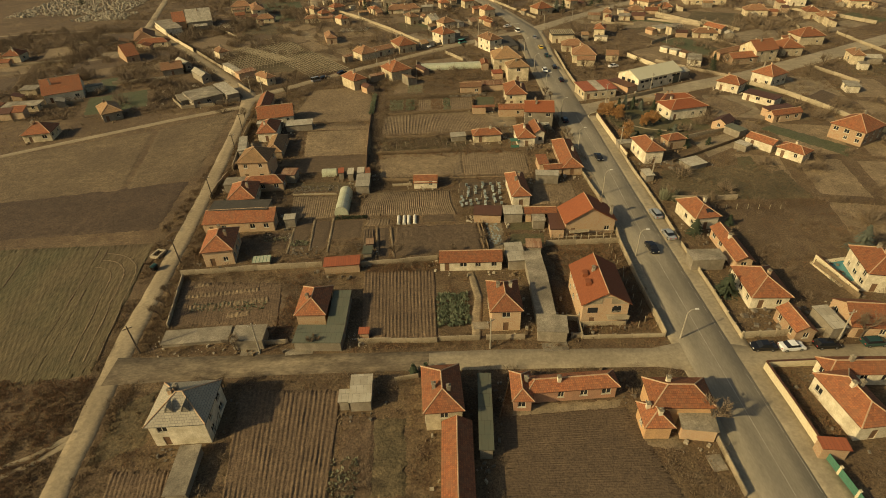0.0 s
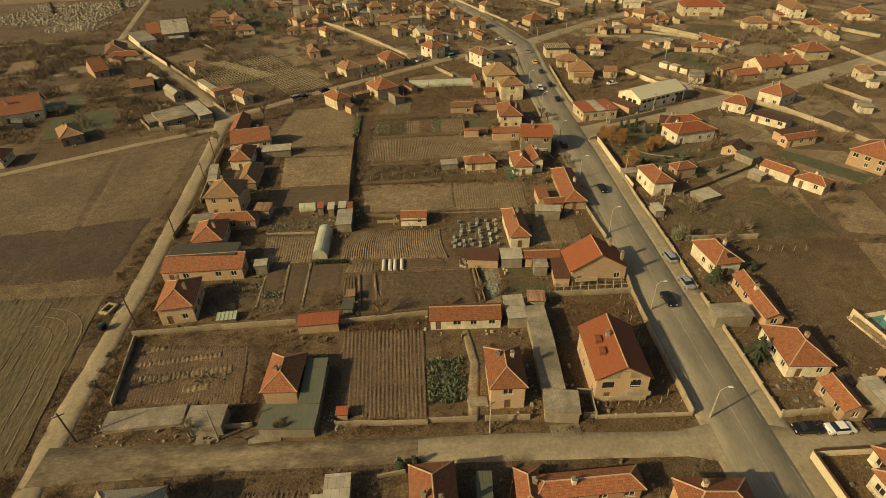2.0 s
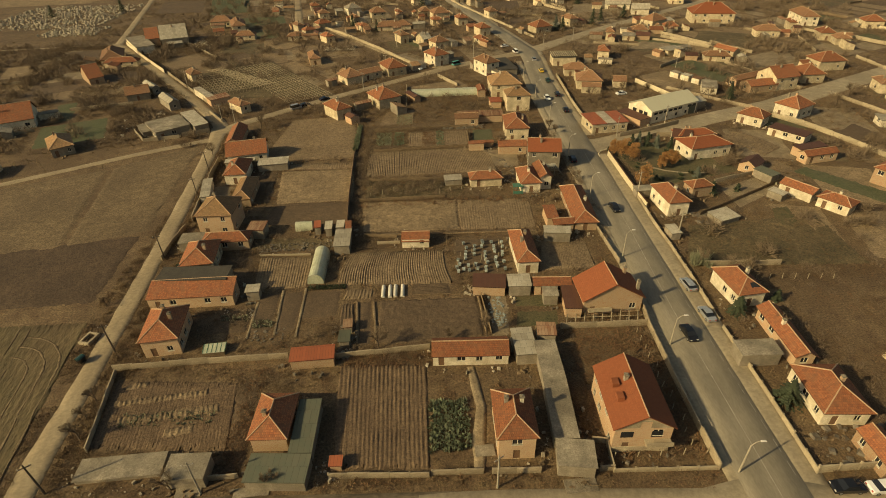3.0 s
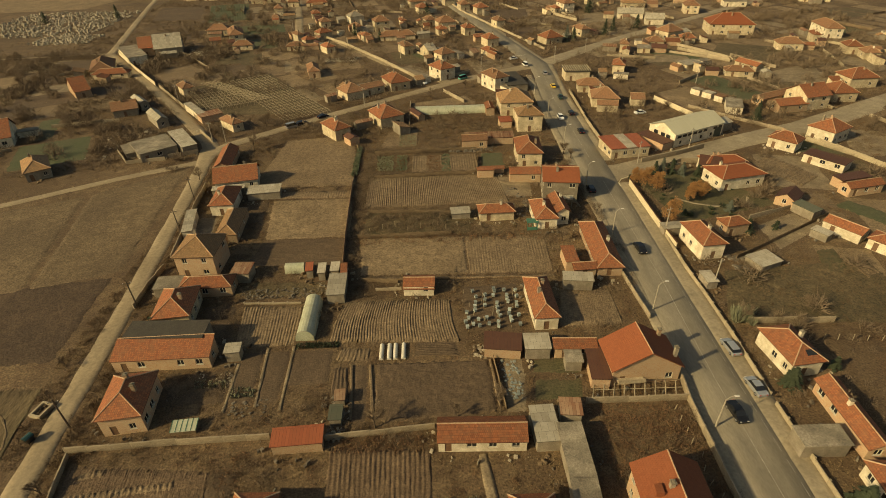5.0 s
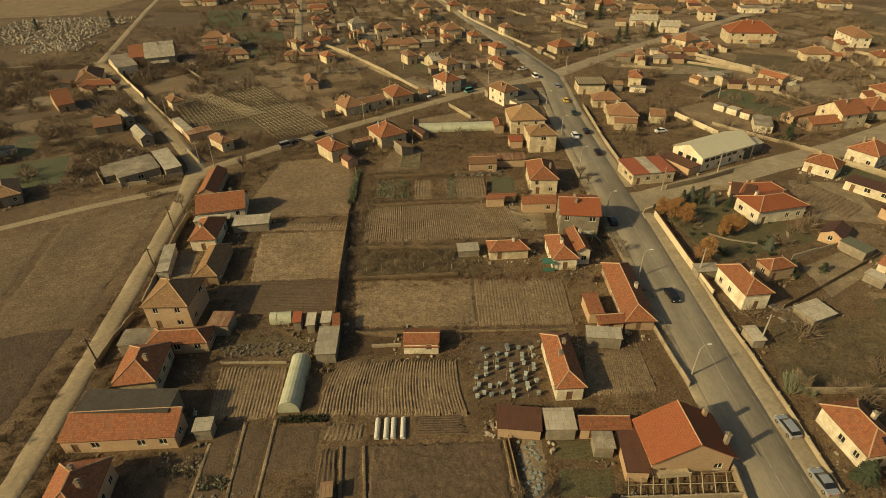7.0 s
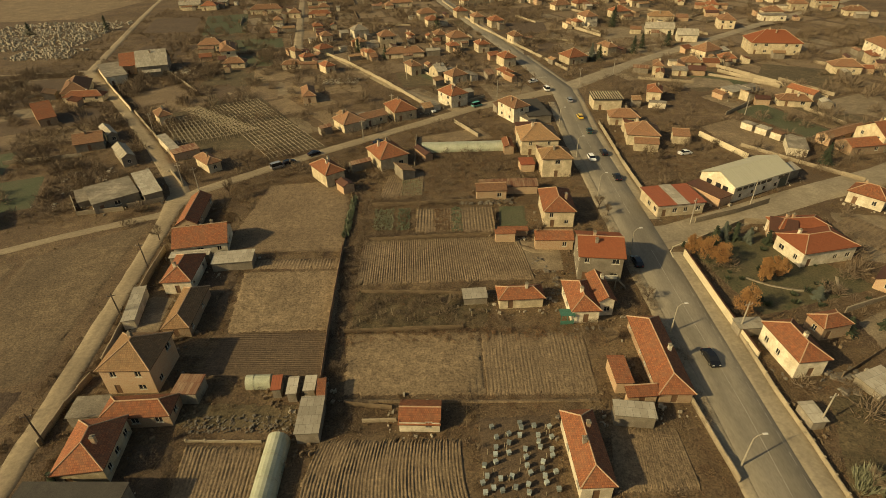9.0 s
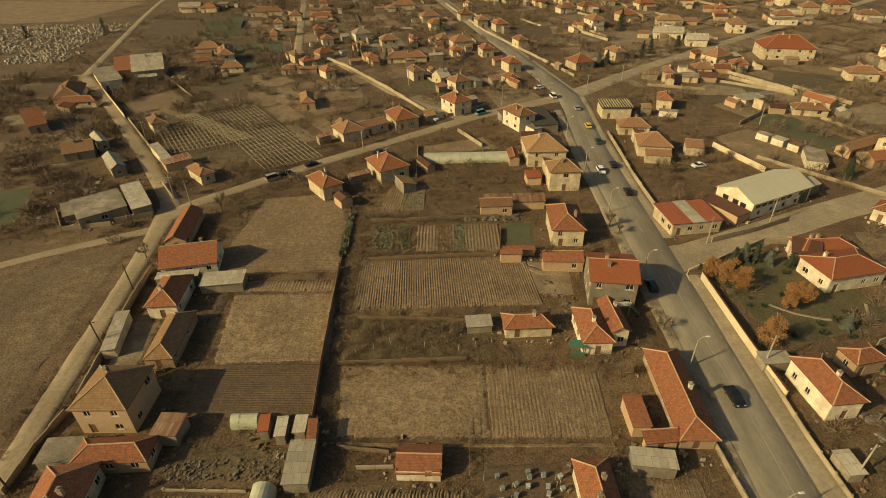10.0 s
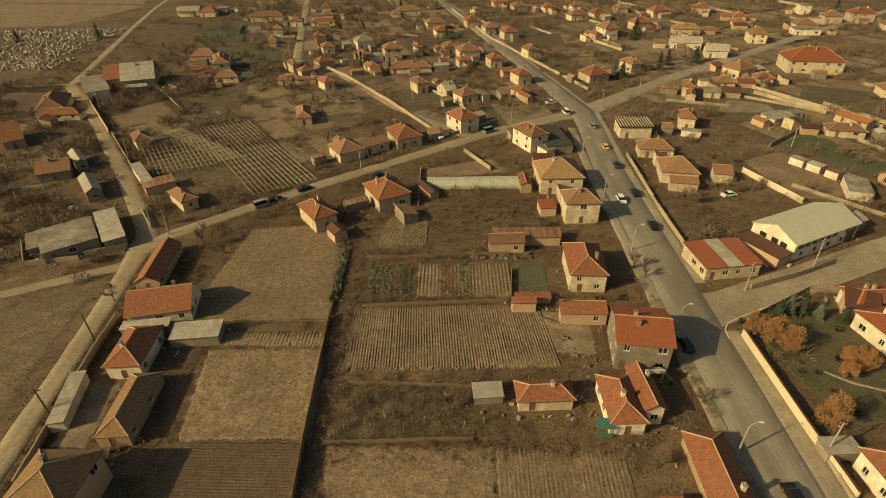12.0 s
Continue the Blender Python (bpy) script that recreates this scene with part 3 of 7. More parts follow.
plot("field", "furrow", "brown lightly furrowed field", [(9.9, 136.5), (28.3, 136.1), (29.0, 151.1), (10.1, 151.9)], furrow=0.9, amp=0.08, seed=22)
plot("field", "furrow", "ridged lit ploughed field", [(-15.4, 167.6), (23.0, 168.0), (21.4, 185.7), (-15.5, 185.7)], furrow=0.72, amp=0.2, seed=23)
for x0, y0, x1, y1 in ((-33.3, 112.0, -33.1, 101.2), (-28.9, 115.7, -28.1, 102.0), (-24.2, 116.0, -23.9, 101.2)):
    road("garden_path", "yard", "narrow trodden earth path between beds", [(x0, y0, 0.3), ((x0 + x1) / 2 + 0.1, (y0 + y1) / 2, 0.38), (x1, y1, 0.3)][::-1], 0.12, False)
for x0, y0, x1, y1 in ((-9.7, 110.4, -8.5, 98.0), (-13.0, 110.5, -12.1, 98.5), (11.5, 110.5, 12.0, 100.0)):
    road("garden_path", "furrow", "raised earth bank beside the dug plot", [(x1, y1, 0.22), (x0, y0, 0.22)], 0.24, False)
road("garden_path", "yard", "pale trodden path from the street to the barn", [(7.9, 71.2, 0.8), (8.2, 76.0, 1.1), (9.2, 82.8, 0.9), (8.3, 91.4, 0.6)], 0.1)
road("garden_path", "yard", "pale curved path into the farm yard", [(20.6, 184.6, 0.6), (21.4, 181.2, 0.8), (24.5, 179.0, 1.0), (29.0, 178.6, 0.9)], 0.12)
road("garden_path", "furrow", "grass bank along the ploughed field", [(-13.8, 136.0, 0.35), (8, 135.2, 0.3), (28, 134.8, 0.35)], 0.2, False)
plot("yard", "yard", "pale paved courtyard between the houses", [(-57.4, 152.6), (-51.6, 152.2), (-53.0, 165.2), (-58.4, 165.6)], cell=0.6, rough=0.03, seed=90)
plot("vegetable_plot", "furrow", "striped garden beds", [(-3.3, 188.5), (16.9, 188.0), (17.0, 200.7), (-3.1, 200.5)], furrow=1.1, amp=0.2, seed=24)
plot("lawn", "green_field", "small green plot", [(17.4, 190.2), (24.8, 190.3), (25.4, 200.8), (18.4, 200.6)], cell=0.5, seed=25)
plot("field", "straw", "pale dry stubble field", [(-38.6, 153.5), (-17.8, 153.5), (-19.2, 173.4), (-40.9, 173.5)], cell=0.45, rough=0.14, seed=26)
plot("field", "soil", "dark dug field", [(-40.4, 142.3), (-17.2, 141.4), (-17.7, 152.7), (-38.7, 153.2)], furrow=0.7, amp=0.1, along='u', seed=27)
plot("vegetable_plot", "furrow", "short ridged garden beds", [(-40.4, 174.4), (-18.9, 173.8), (-19.0, 178.3), (-40.0, 178.4)], furrow=1.0, amp=0.2, seed=28)
plot("field", "furrow", "brown furrowed field beside the street", [(-49.5, 181.6), (-19.3, 180.9), (-22.8, 219.3), (-45.8, 216.2)], furrow=0.9, amp=0.1, along='u', seed=29)
plot("field", "winter_crop", "wide sprouting field with wheel tracks", [(-110.0, 58.0), (-60.2, 66.5), (-65.7, 108.4), (-158.5, 108.7)], furrow=1.6, amp=0.06, cell=1.5, seed=30)
plot("field", "wet_soil", "wide dark ploughed field", [(-159.7, 109.9), (-67.6, 114.1), (-68.5, 140.6), (-158.0, 125.9)], cell=0.9, rough=0.14, seed=31)
plot("field", "dry_field", "wide dry field beside the track", [(-152.7, 126.6), (-86.0, 135.4), (-94.8, 180.3), (-153.8, 156.2)], cell=0.8, rough=0.12, seed=32)
plot("field", "dry_field", "wide dry field beside the dirt road", [(-85.2, 136.0), (-68.0, 142.3), (-71.6, 197.3), (-93.8, 181.2)], cell=0.8, rough=0.12, seed=33)
plot("field", "meadow", "dull weedy meadow", [(57.7, 117.5), (97.1, 115.2), (97.7, 136.1), (64.9, 134.2)], cell=0.6, rough=0.16, seed=34)
plot("yard", "yard", "bare levelled yard", [(80.9, 140.6), (97.0, 150.2), (93.6, 157.5), (81.2, 152.0)], cell=0.8, rough=0.03, seed=35)
plot("lawn", "lawn", "large garden lawn", [(64.7, 154.2), (93.2, 162.0), (79.2, 184.9), (59.6, 178.4)], cell=0.6, rough=0.1, seed=36)
plot("field", "furrow", "ridged field beside the street", [(103.9, 170.6), (112.8, 176.7), (106.5, 192.0), (97.6, 186.1)], furrow=1.6, amp=0.4, along='u', seed=37)
plot("field", "straw", "bare pale field", [(97.5, 228.0), (116.0, 231.5), (110.0, 262.0), (94.5, 254.5)], cell=0.8, rough=0.05, seed=38)
plot("field", "green_field", "green winter crop strip", [(124.5, 241.5), (136.7, 248.1), (127.8, 277.5), (113.8, 269.2)], cell=0.8, rough=0.08, seed=39)
plot("field", "straw", "pale dry strip beside the green crop", [(137.3, 248.5), (141.5, 251.5), (134.4, 282.0), (128.6, 279.0)], cell=0.8, rough=0.1, seed=72)
plot("field", "green_field", "green winter crop strip", [(119.9, 137.1), (125.2, 144.2), (111.5, 162.8), (105.7, 160.2)], cell=0.8, rough=0.08, seed=40)
plot("lawn", "lawn", "greener patch of weedy meadow", [(85.0, 130.4), (92.0, 132.6), (93.6, 141.1), (89.0, 140.5)], cell=0.6, rough=0.1, seed=91, base=0.07, block=False)
plot("vegetable_plot", "furrow", "short ridged garden beds", [(93.4, 129.0), (97.5, 130.7), (95.6, 137.4), (92.6, 136.6)], furrow=1.2, amp=0.2, seed=92, base=0.08)
road("garden_path", "pale_lane", "pale curved garden path across the lawn", [(67.5, 166.5, 0.35), (71.1, 163.7, 0.35), (75.6, 161.8, 0.35), (80.4, 161.3, 0.35), (84.2, 161.6, 0.35), (86.5, 166.0, 0.35)], 0.15, False)
plot("field", "soil", "dark soil field", [(-163.5, 256.0), (-123.0, 275.6), (-134.8, 292.5), (-172.4, 273.7)], cell=0.9, rough=0.1, seed=41)
plot("field", "soil", "dark soil field", [(-146.8, 321.6), (-174.2, 309.9), (-188.6, 334.2), (-164.9, 338.1)], cell=0.9, rough=0.1, seed=42)
plot("field", "soil", "dark soil field", [(-160.0, 372.7), (-130.7, 378.7), (-132.1, 402.4), (-165.7, 401.8)], cell=0.9, rough=0.1, seed=43)
plot("field", "soil", "brown soil field", [(-181.9, 437.3), (-150.1, 439.9), (-161.4, 487.8), (-195.9, 490.3)], cell=1, rough=0.1, seed=44)
plot("field", "green_field", "green striped crop field", [(-140.8, 427.3), (-115.0, 433.1), (-132.5, 499.7), (-159.7, 493.6)], furrow=1.6, amp=0.3, seed=45)
plot("field", "green_field", "green crop field", [(-108.2, 377.5), (-80.8, 387.4), (-87.9, 415.6), (-120.1, 412.1)], cell=1, rough=0.1, seed=46)
plot("field", "furrow", "ridged garden plot", [(-13.6, 207.1), (-1.6, 208.1), (-1.3, 223.1), (-11.5, 221.8)], furrow=0.9, amp=0.2, seed=47)
plot("field", "straw", "bare pale plot", [(-5.0, 244.2), (22.0, 248.4), (17.7, 259.1), (-3.6, 251.2)], cell=0.8, rough=0.05, seed=48)
plot("field", "straw", "wide dry grassland", [(-402.7, 476.6), (-255.6, 494.6), (-238.6, 575.9), (-612.7, 640.4)], cell=2, rough=0.2, seed=49)
plot("field", "straw", "wide pale grassland", [(-680.1, 653.5), (-243.8, 582.0), (-328.5, 806.0), (-944.2, 884.8)], cell=3, rough=0.2, seed=50)
plot("yard", "yard", "bare sandy yard", [(98.0, 389.2), (134.2, 403.6), (133.5, 432.4), (99.2, 415.3)], cell=1, rough=0.05, seed=51)
plot("field", "soil", "dark field plot", [(40.1, 409.3), (70.6, 414.3), (72.9, 444.4), (48.8, 442.8)], furrow=1.2, amp=0.15, seed=52)
plot("field", "soil", "dark field plot", [(47.7, 357.0), (71.9, 376.7), (65.2, 386.3), (49.1, 375.7)], cell=1, rough=0.1, seed=53)
plot("field", "meadow", "weedy dry field", [(142.4, 310.8), (161.5, 287.4), (184.0, 320.1), (157.3, 333.5)], cell=1, rough=0.15, seed=54)
plot("yard", "yard", "bare orchard yard", [(104.0, 298.9), (129.0, 297.9), (129.8, 307.8), (117.8, 315.5)], cell=1, rough=0.1, seed=55)
plot("yard", "yard", "bare trodden house yard", [(28.7, 47.5), (36.1, 46.2), (36.0, 49.1), (29.8, 49.4)], cell=0.6, rough=0.03, seed=56)
plot("yard", "yard", "bare trodden farm yard", [(12.9, 98.8), (16.3, 98.6), (17.5, 110.7), (13.6, 110.9)], cell=0.6, rough=0.05, seed=57)
plot("yard", "yard", "bare trodden farm yard", [(21.4, 171.6), (29.9, 170.8), (31.0, 182.2), (21.2, 183.9)], cell=0.6, rough=0.05, seed=58)
plot("yard", "yard", "grey trodden yard", [(11.7, 53.5), (29.2, 54.4), (29.8, 56.3), (12.1, 56.2)], cell=0.6, rough=0.03, seed=59)
plot("garden_ground", "meadow", "weedy back yard with scrap", [(-40.4, 131.7), (-20.3, 130.5), (-21.6, 135.7), (-38.4, 136.7)], cell=0.6, rough=0.08, seed=60, block=False)
plot("yard", "yard", "bare pale levelled plot", [(144.1, 263.0), (170.4, 261.2), (178.2, 283.4), (162.3, 282.5)], cell=1.2, rough=0.05, seed=61)
plot("field", "soil", "dark levelled plot behind a wall", [(134.2, 185.1), (140.2, 173.5), (150.8, 178.3), (147.0, 194.2)], cell=1.2, rough=0.05, seed=62)
# two soil-dark patches put the shade between the houses into the ground colour
plot("garden_ground", "soil", "garden ground coloured dark for shade and soil", [(-45.0, 102.6), (-33.2, 103.1), (-34.5, 110.3), (-45.6, 110.7)], cell=0.6, rough=0.12, seed=64, block=False)
plot("garden_ground", "soil", "garden ground coloured dark for shade and soil", [(-42.7, 117.4), (-35.8, 117.0), (-38.1, 128.5), (-45.1, 128.9)], cell=0.6, rough=0.12, seed=65, block=False)
plot("garden_ground", "soil", "dark weedy garden ground", [(-29.8, 76.7), (-26.6, 76.5), (-27.5, 90.4), (-31.7, 90.7)], cell=0.6, rough=0.15, seed=66, block=False)
plot("garden_ground", "soil", "dark soil garden ground", [(-48.1, 158.8), (-40.7, 158.5), (-42.0, 180.8), (-50.9, 180.0)], cell=0.6, rough=0.15, seed=67, block=False)
plot("garden_ground", "meadow", "weedy garden ground", [(-14.7, 152.5), (11.1, 152.8), (14.4, 164.4), (-15.2, 165.7)], cell=0.6, rough=0.15, seed=68, block=False)
plot("garden_ground", "dark_furrow", "dark dug garden ground", [(-14.4, 41.7), (-9.0, 41.5), (-9.5, 55.3), (-14.9, 55.6)], cell=0.5, rough=0.15, seed=69, block=False)
plot("garden_ground", "meadow", "weedy dark corner by the house", [(-51.6, 48.2), (-44.0, 51.6), (-46.7, 62.7), (-51.8, 59.4)], cell=0.6, rough=0.15, seed=71, block=False)
plot("garden_bed", "meadow", "weedy ground under timber frames", [(-86, 245), (-33, 242.5), (-70, 300), (-101, 283)], cell=1.0, rough=0.1, seed=70)


PARCEL_SIDES = []


def parcels(x0, x1, y0, y1, rot, w, d, seed, inside):
    """A patchwork of far garden plots in rows along a street's direction."""
    rn = random.Random(seed)
    ca, sa = math.cos(radians(rot)), math.sin(radians(rot))
    cx, cy = (x0 + x1) / 2, (y0 + y1) / 2
    nx, ny = int((x1 - x0) / w) + 1, int((y1 - y0) / d) + 1
    for j in range(-ny // 2, ny // 2 + 1):
        t = -nx * w / 2 + rn.uniform(0, w)
        while t < nx * w / 2:
            ww = w * rn.uniform(0.6, 1.5)
            q = [(cx + ca * a - sa * b, cy + sa * a + ca * b) for a, b in ((t + 0.5, j * d + 0.5), (t + ww - 0.5, j * d + 0.5), (t + ww - 0.5, (j + 1) * d - 0.5), (t + 0.5, (j + 1) * d - 0.5))]
            t += ww
            mx, my = sum(p[0] for p in q) / 4, sum(p[1] for p in q) / 4
            if not (x0 < mx < x1 and y0 < my < y1 and inside(mx, my)) or rn.random() < (0.1 if x0 > 50 else 0.28):
                continue
            PARCEL_SIDES.append((q[0], q[3]) if rn.random() < 0.6 else (q[0], q[1]))
            # more pale yards on the right: far haze is put into the ground colour
            kind = rn.choice(("straw", "straw", "yard", "yard", "furrow", "yard" if x0 > 50 else "soil", "meadow", "furrow", "green_field" if rn.random() < 0.4 else "straw"))
            plot("garden_plot", kind, {"straw": "dry stubble garden plot", "yard": "bare yard, paled in part for haze", "furrow": "dug brown garden plot", "soil": "dark dug garden plot", "meadow": "weedy garden plot", "green_field": "green winter crop plot"}[kind], q,
                 furrow=rn.choice((0, 1.4)) if kind == "furrow" else 0, amp=0.03, cell=2.0, seed=rn.randrange(999), base=0.012, block=rn.random() < 0.6, along=rn.choice("uv"))


parcels(62, 300, 190, 620, 23, 17, 26, 1, lambda x, y: x > 64 and y - 190 > (x - 60) * 0.42 + 14)
parcels(92, 260, 60, 240, -14, 17, 26, 2, lambda x, y: y - 190 < (x - 60) * 0.42 - 14)
parcels(-150, 45, 300, 640, 12, 16, 28, 3, lambda x, y: not (x < -118 and y < 380))
parcels(-230, -80, 195, 345, 22, 18, 26, 4, lambda x, y: y > 205 + (-80 - x) * 0.05 and y < 215 + (-75 - x) * 1.25 - 10)
parcels(-160, 30, 250, 345, 35, 15, 24, 5, lambda x, y: y > 262 + x * 0.7 + 22 and y > 232 + (-75 - x) * 1.3)


# ---- buildings ----
LABELS = {"tile": "orange clay tile roof", "haze_tile": "clay tile roof browned for distance haze", "bright": "bright new clay tile roof", "old": "weathered pale clay tile roof", "slate": "grey shingle roof", "asbestos": "cement sheet roof",
          "concrete": "flat stained concrete roof", "rust": "rusty sheet metal roof", "redmetal": "red sheet metal roof", "brownmetal": "dark brown sheet roof", "greenmetal": "grey-green sheet roof",
          "bitumen": "black felt roof", "cream_metal": "cream sheet metal roof"}
WALLS = {"cream": "cream plastered", "white": "white plastered", "ochre": "apricot plastered", "pink": "pink plastered", "greywall": "grey rendered", "brick": "bare brick"}


FOOT = []


def wall_side(geo, p, e, nrm, length, h, holes, depth=0.16):
    """One wall face from p along e, with holes that go in to depth."""
    us = sorted({0.0, length, *[x for hl in holes for x in hl[:2]]})
    zs = sorted({0.0, h, *[x for hl in holes for x in hl[2:]]})
    P = lambda u, z, k=0.0: tuple(p + e * u - nrm * k + Vector((0, 0, z)))
    for u0, u1 in zip(us, us[1:]):
        for z0, z1 in zip(zs, zs[1:]):
            if any(hl[0] <= (u0 + u1) / 2 <= hl[1] and hl[2] <= (z0 + z1) / 2 <= hl[3] for hl in holes):
                continue
            geo.face([P(u0, z0), P(u1, z0), P(u1, z1), P(u0, z1)], [(u0, z0), (u1, z0), (u1, z1), (u0, z1)])
    for u0, u1, z0, z1 in holes:
        for a, b in (((u0, z0), (u1, z0)), ((u1, z0), (u1, z1)), ((u1, z1), (u0, z1)), ((u0, z1), (u0, z0))):
            geo.face([P(*a), P(*b), P(*b, depth), P(*a, depth)])


def window(parent, p, e, nrm, u0, u1, z0, z1, depth=0.12):
    f, k = Geo(), 0.07
    m = Matrix((( e.x, -nrm.x, 0, p.x), (e.y, -nrm.y, 0, p.y), (0, 0, 1, 0), (0, 0, 0, 1)))
    for a in ((u0, z0, u0 + k, z1), (u1 - k, z0, u1, z1), (u0 + k, z0, u1 - k, z0 + k), (u0 + k, z1 - k, u1 - k, z1), ((u0 + u1) / 2 - 0.035, z0 + k, (u0 + u1) / 2 + 0.035, z1 - k)):
        f.box(a[0], depth - 0.06, a[1], a[2], depth, a[3], m)
    f.box(u0 - 0.08, -0.1, z0 - 0.07, u1 + 0.08, depth - 0.06, z0, m)
    w = part("window", f, "frame", parent)
    part("pane", Geo().box(u0 + 0.01, depth, z0 + 0.01, u1 - 0.01, depth + 0.03, z1 - 0.01, m), "pane", w)


def roof_geo(w, d, h, kind, pitch):
    """The roof's sheet with thickness, and its ridge lines."""
    g, lines = Geo(), []
    x, y, t = w / 2, d / 2, 0.14
    E = [(-x, -y, h), (x, -y, h), (x, y, h), (-x, y, h)]
    if kind == "hip":
        s = min(x, y); z = h + s * pitch
        if w >= d:
            k = max(0.15, x - s * 0.95); A, B = (-k, 0, z), (k, 0, z)
            tops = [(E[0], E[1], B, A), (E[1], E[2], B), (E[2], E[3], A, B), (E[3], E[0], A)]
            lines = [(A, B), (E[0], A), (E[3], A), (E[1], B), (E[2], B)]
        else:
            k = max(0.15, y - s * 0.95); A, B = (0, -k, z), (0, k, z)
            tops = [(E[0], E[1], A), (E[1], E[2], B, A), (E[2], E[3], B), (E[3], E[0], A, B)]
            lines = [(A, B), (E[0], A), (E[1], A), (E[2], B), (E[3], B)]
    elif kind == "gablex":
        z = h + y * pitch; A, B = (-x, 0, z), (x, 0, z)
        tops, lines = [(E[0], E[1], B, A), (E[2], E[3], A, B)], [(A, B)]
    elif kind == "gabley":
        z = h + x * pitch; A, B = (0, -y, z), (0, y, z)
        tops, lines = [(E[1], E[2], B, A), (E[3], E[0], A, B)], [(A, B)]
    elif kind == "shed":
        z = h + d * 0.3; A, B = (x, y, z), (-x, y, z)
        tops, lines = [(E[0], E[1], A, B)], [(B, A)]
    else:
        z = h + min(0.25, d * 0.04); tops = [(E[0], E[1], (x, y, z), (-x, y, z))]
    down = lambda p: (p[0], p[1], p[2] - t)
    edges = {}
    for f in tops:
        g.flat(list(f))
        g.face([down(p) for p in f][::-1])
        for a, b in zip(f, f[1:] + f[:1]):
            edges[(a, b)] = True
    for a, b in edges:
        if (b, a) not in edges:
            g.face([a, down(a), down(b), b])
    return g, lines


def chimney(parent, x, y, z0, z1, wall="brick"):
    c = part("chimney", Geo().box(x - 0.28, y - 0.28, z0, x + 0.28, y + 0.28, z1), wall, parent)
    part("chimney_cap", Geo().box(x - 0.36, y - 0.36, z1, x + 0.36, y + 0.36, z1 + 0.12).box(x - 0.14, y - 0.14, z1 + 0.12, x + 0.14, y + 0.14, z1 + 0.35), "concrete", c)


def building(name, x, y, w, d, rot, h, roof="hip", cover="tile", wall="cream", pitch=0.6, windows=True, chimneys=None, label="", ridge=True, rn=R):
    """A house or shed: walls with openings, roof with ridges, windows, door and chimneys."""
    # most far clay roofs get the tiles whose colour imitates haze
    if cover == "tile" and y > 205 and int(x * 7 + y * 3) % 3:
        cover = "haze_tile"
    big = name in ("house", "wing", "villa", "hall", "shop", "warehouse")
    text = label or f"{'two-storey ' if h > 4.6 and big else 'low '}{WALLS[wall]} {name.replace('_', ' ')} with {LABELS[cover]}"
    root = thing(name, pose(x, y, 0, 0, 0, rot), text, "house" if big else name)
    FOOT.append((x, y, w, d, rot, big))
    over = 0.4 if big else 0.2
    g, lines = roof_geo(w, d, h, roof, pitch)
    part("roof", g, cover, root)
    ca, sa = math.cos(radians(rot)), math.sin(radians(rot))
    blocked([(x + ca * a * (w / 2 + 0.3) - sa * b * (d / 2 + 0.3), y + sa * a * (w / 2 + 0.3) + ca * b * (d / 2 + 0.3)) for a, b in ((-1, -1), (1, -1), (1, 1), (-1, 1))])
    if lines and ridge and cover in ("tile", "bright", "old", "slate", "haze_tile"):
        c = Geo()
        for a, b in lines:
            a, b = Vector(a) + Vector((0, 0, 0.03)), Vector(b) + Vector((0, 0, 0.03))
            c.tube(a, b, 0.11, 0.11, 5)
        part("ridge_cap", c, "ridge", root, "pale mortared ridge tiles")
    X, Y = w / 2 - over, d / 2 - over
    top = h - 0.14 + (over * pitch * 0.9 if roof in ("hip",) else 0)
    g = Geo()
    sides = [(Vector((-X, -Y, 0)), Vector((1, 0, 0)), 2 * X), (Vector((X, -Y, 0)), Vector((0, 1, 0)), 2 * Y), (Vector((X, Y, 0)), Vector((-1, 0, 0)), 2 * X), (Vector((-X, Y, 0)), Vector((0, -1, 0)), 2 * Y)]
    wins = []
    for i, (p, e, ln) in enumerate(sides):
        nrm = Vector((e.y, -e.x, 0))
        holes = []
        far = y > 215
        if windows and ln > 2.4 and i != 2 and not (far and i == (1 if x > 0 else 3)):
            k = max(1, int(ln / (4.2 if far else 2.9)))
            floors = [(1.0, 2.2)] if h < 4.4 else [(0.9, 2.0), (h - 1.75, h - 0.55)]
            if h > 8: floors = [(1.2, 2.7), (4.8, 6.3)]
            for fl, (z0, z1) in enumerate(floors):
                for j in range(k):
                    if rn.random() < 0.18: continue
                    c = ln * (j + 0.5) / k + rn.uniform(-0.2, 0.2)
                    hw = rn.choice((0.5, 0.6, 0.75))
                    if i == 0 and j == 0 and fl == 0 and ln > 4:
                        holes.append((c - 0.5, c + 0.5, 0.02, 2.05)); wins.append(("door", p, e, nrm, holes[-1])); continue
                    holes.append((max(0.2, c - hw), min(ln - 0.2, c + hw), z0, z1)); wins.append(("window", p, e, nrm, holes[-1]))
        wall_side(g, p, e, nrm, ln, top if not (roof == "shed" and i == 2) else h + d * 0.27 - 0.14, holes)
    if roof == "gablex":
        for s in (-1, 1): g.flat([(s * X, -s * Y, top), (s * X, s * Y, top), (s * X, 0, top + Y * pitch)])
    if roof == "gabley":
        for s in (-1, 1): g.flat([(s * X, s * Y, top), (-s * X, s * Y, top), (0, s * Y, top + X * pitch)])
    if roof == "shed":
        zz = h + d * 0.27 - 0.14
        for s in (-1, 1): g.flat([(s * X, -Y, top), (s * X, Y, top), (s * X, Y, zz)][::s])
    part("wall", g, wall, root)
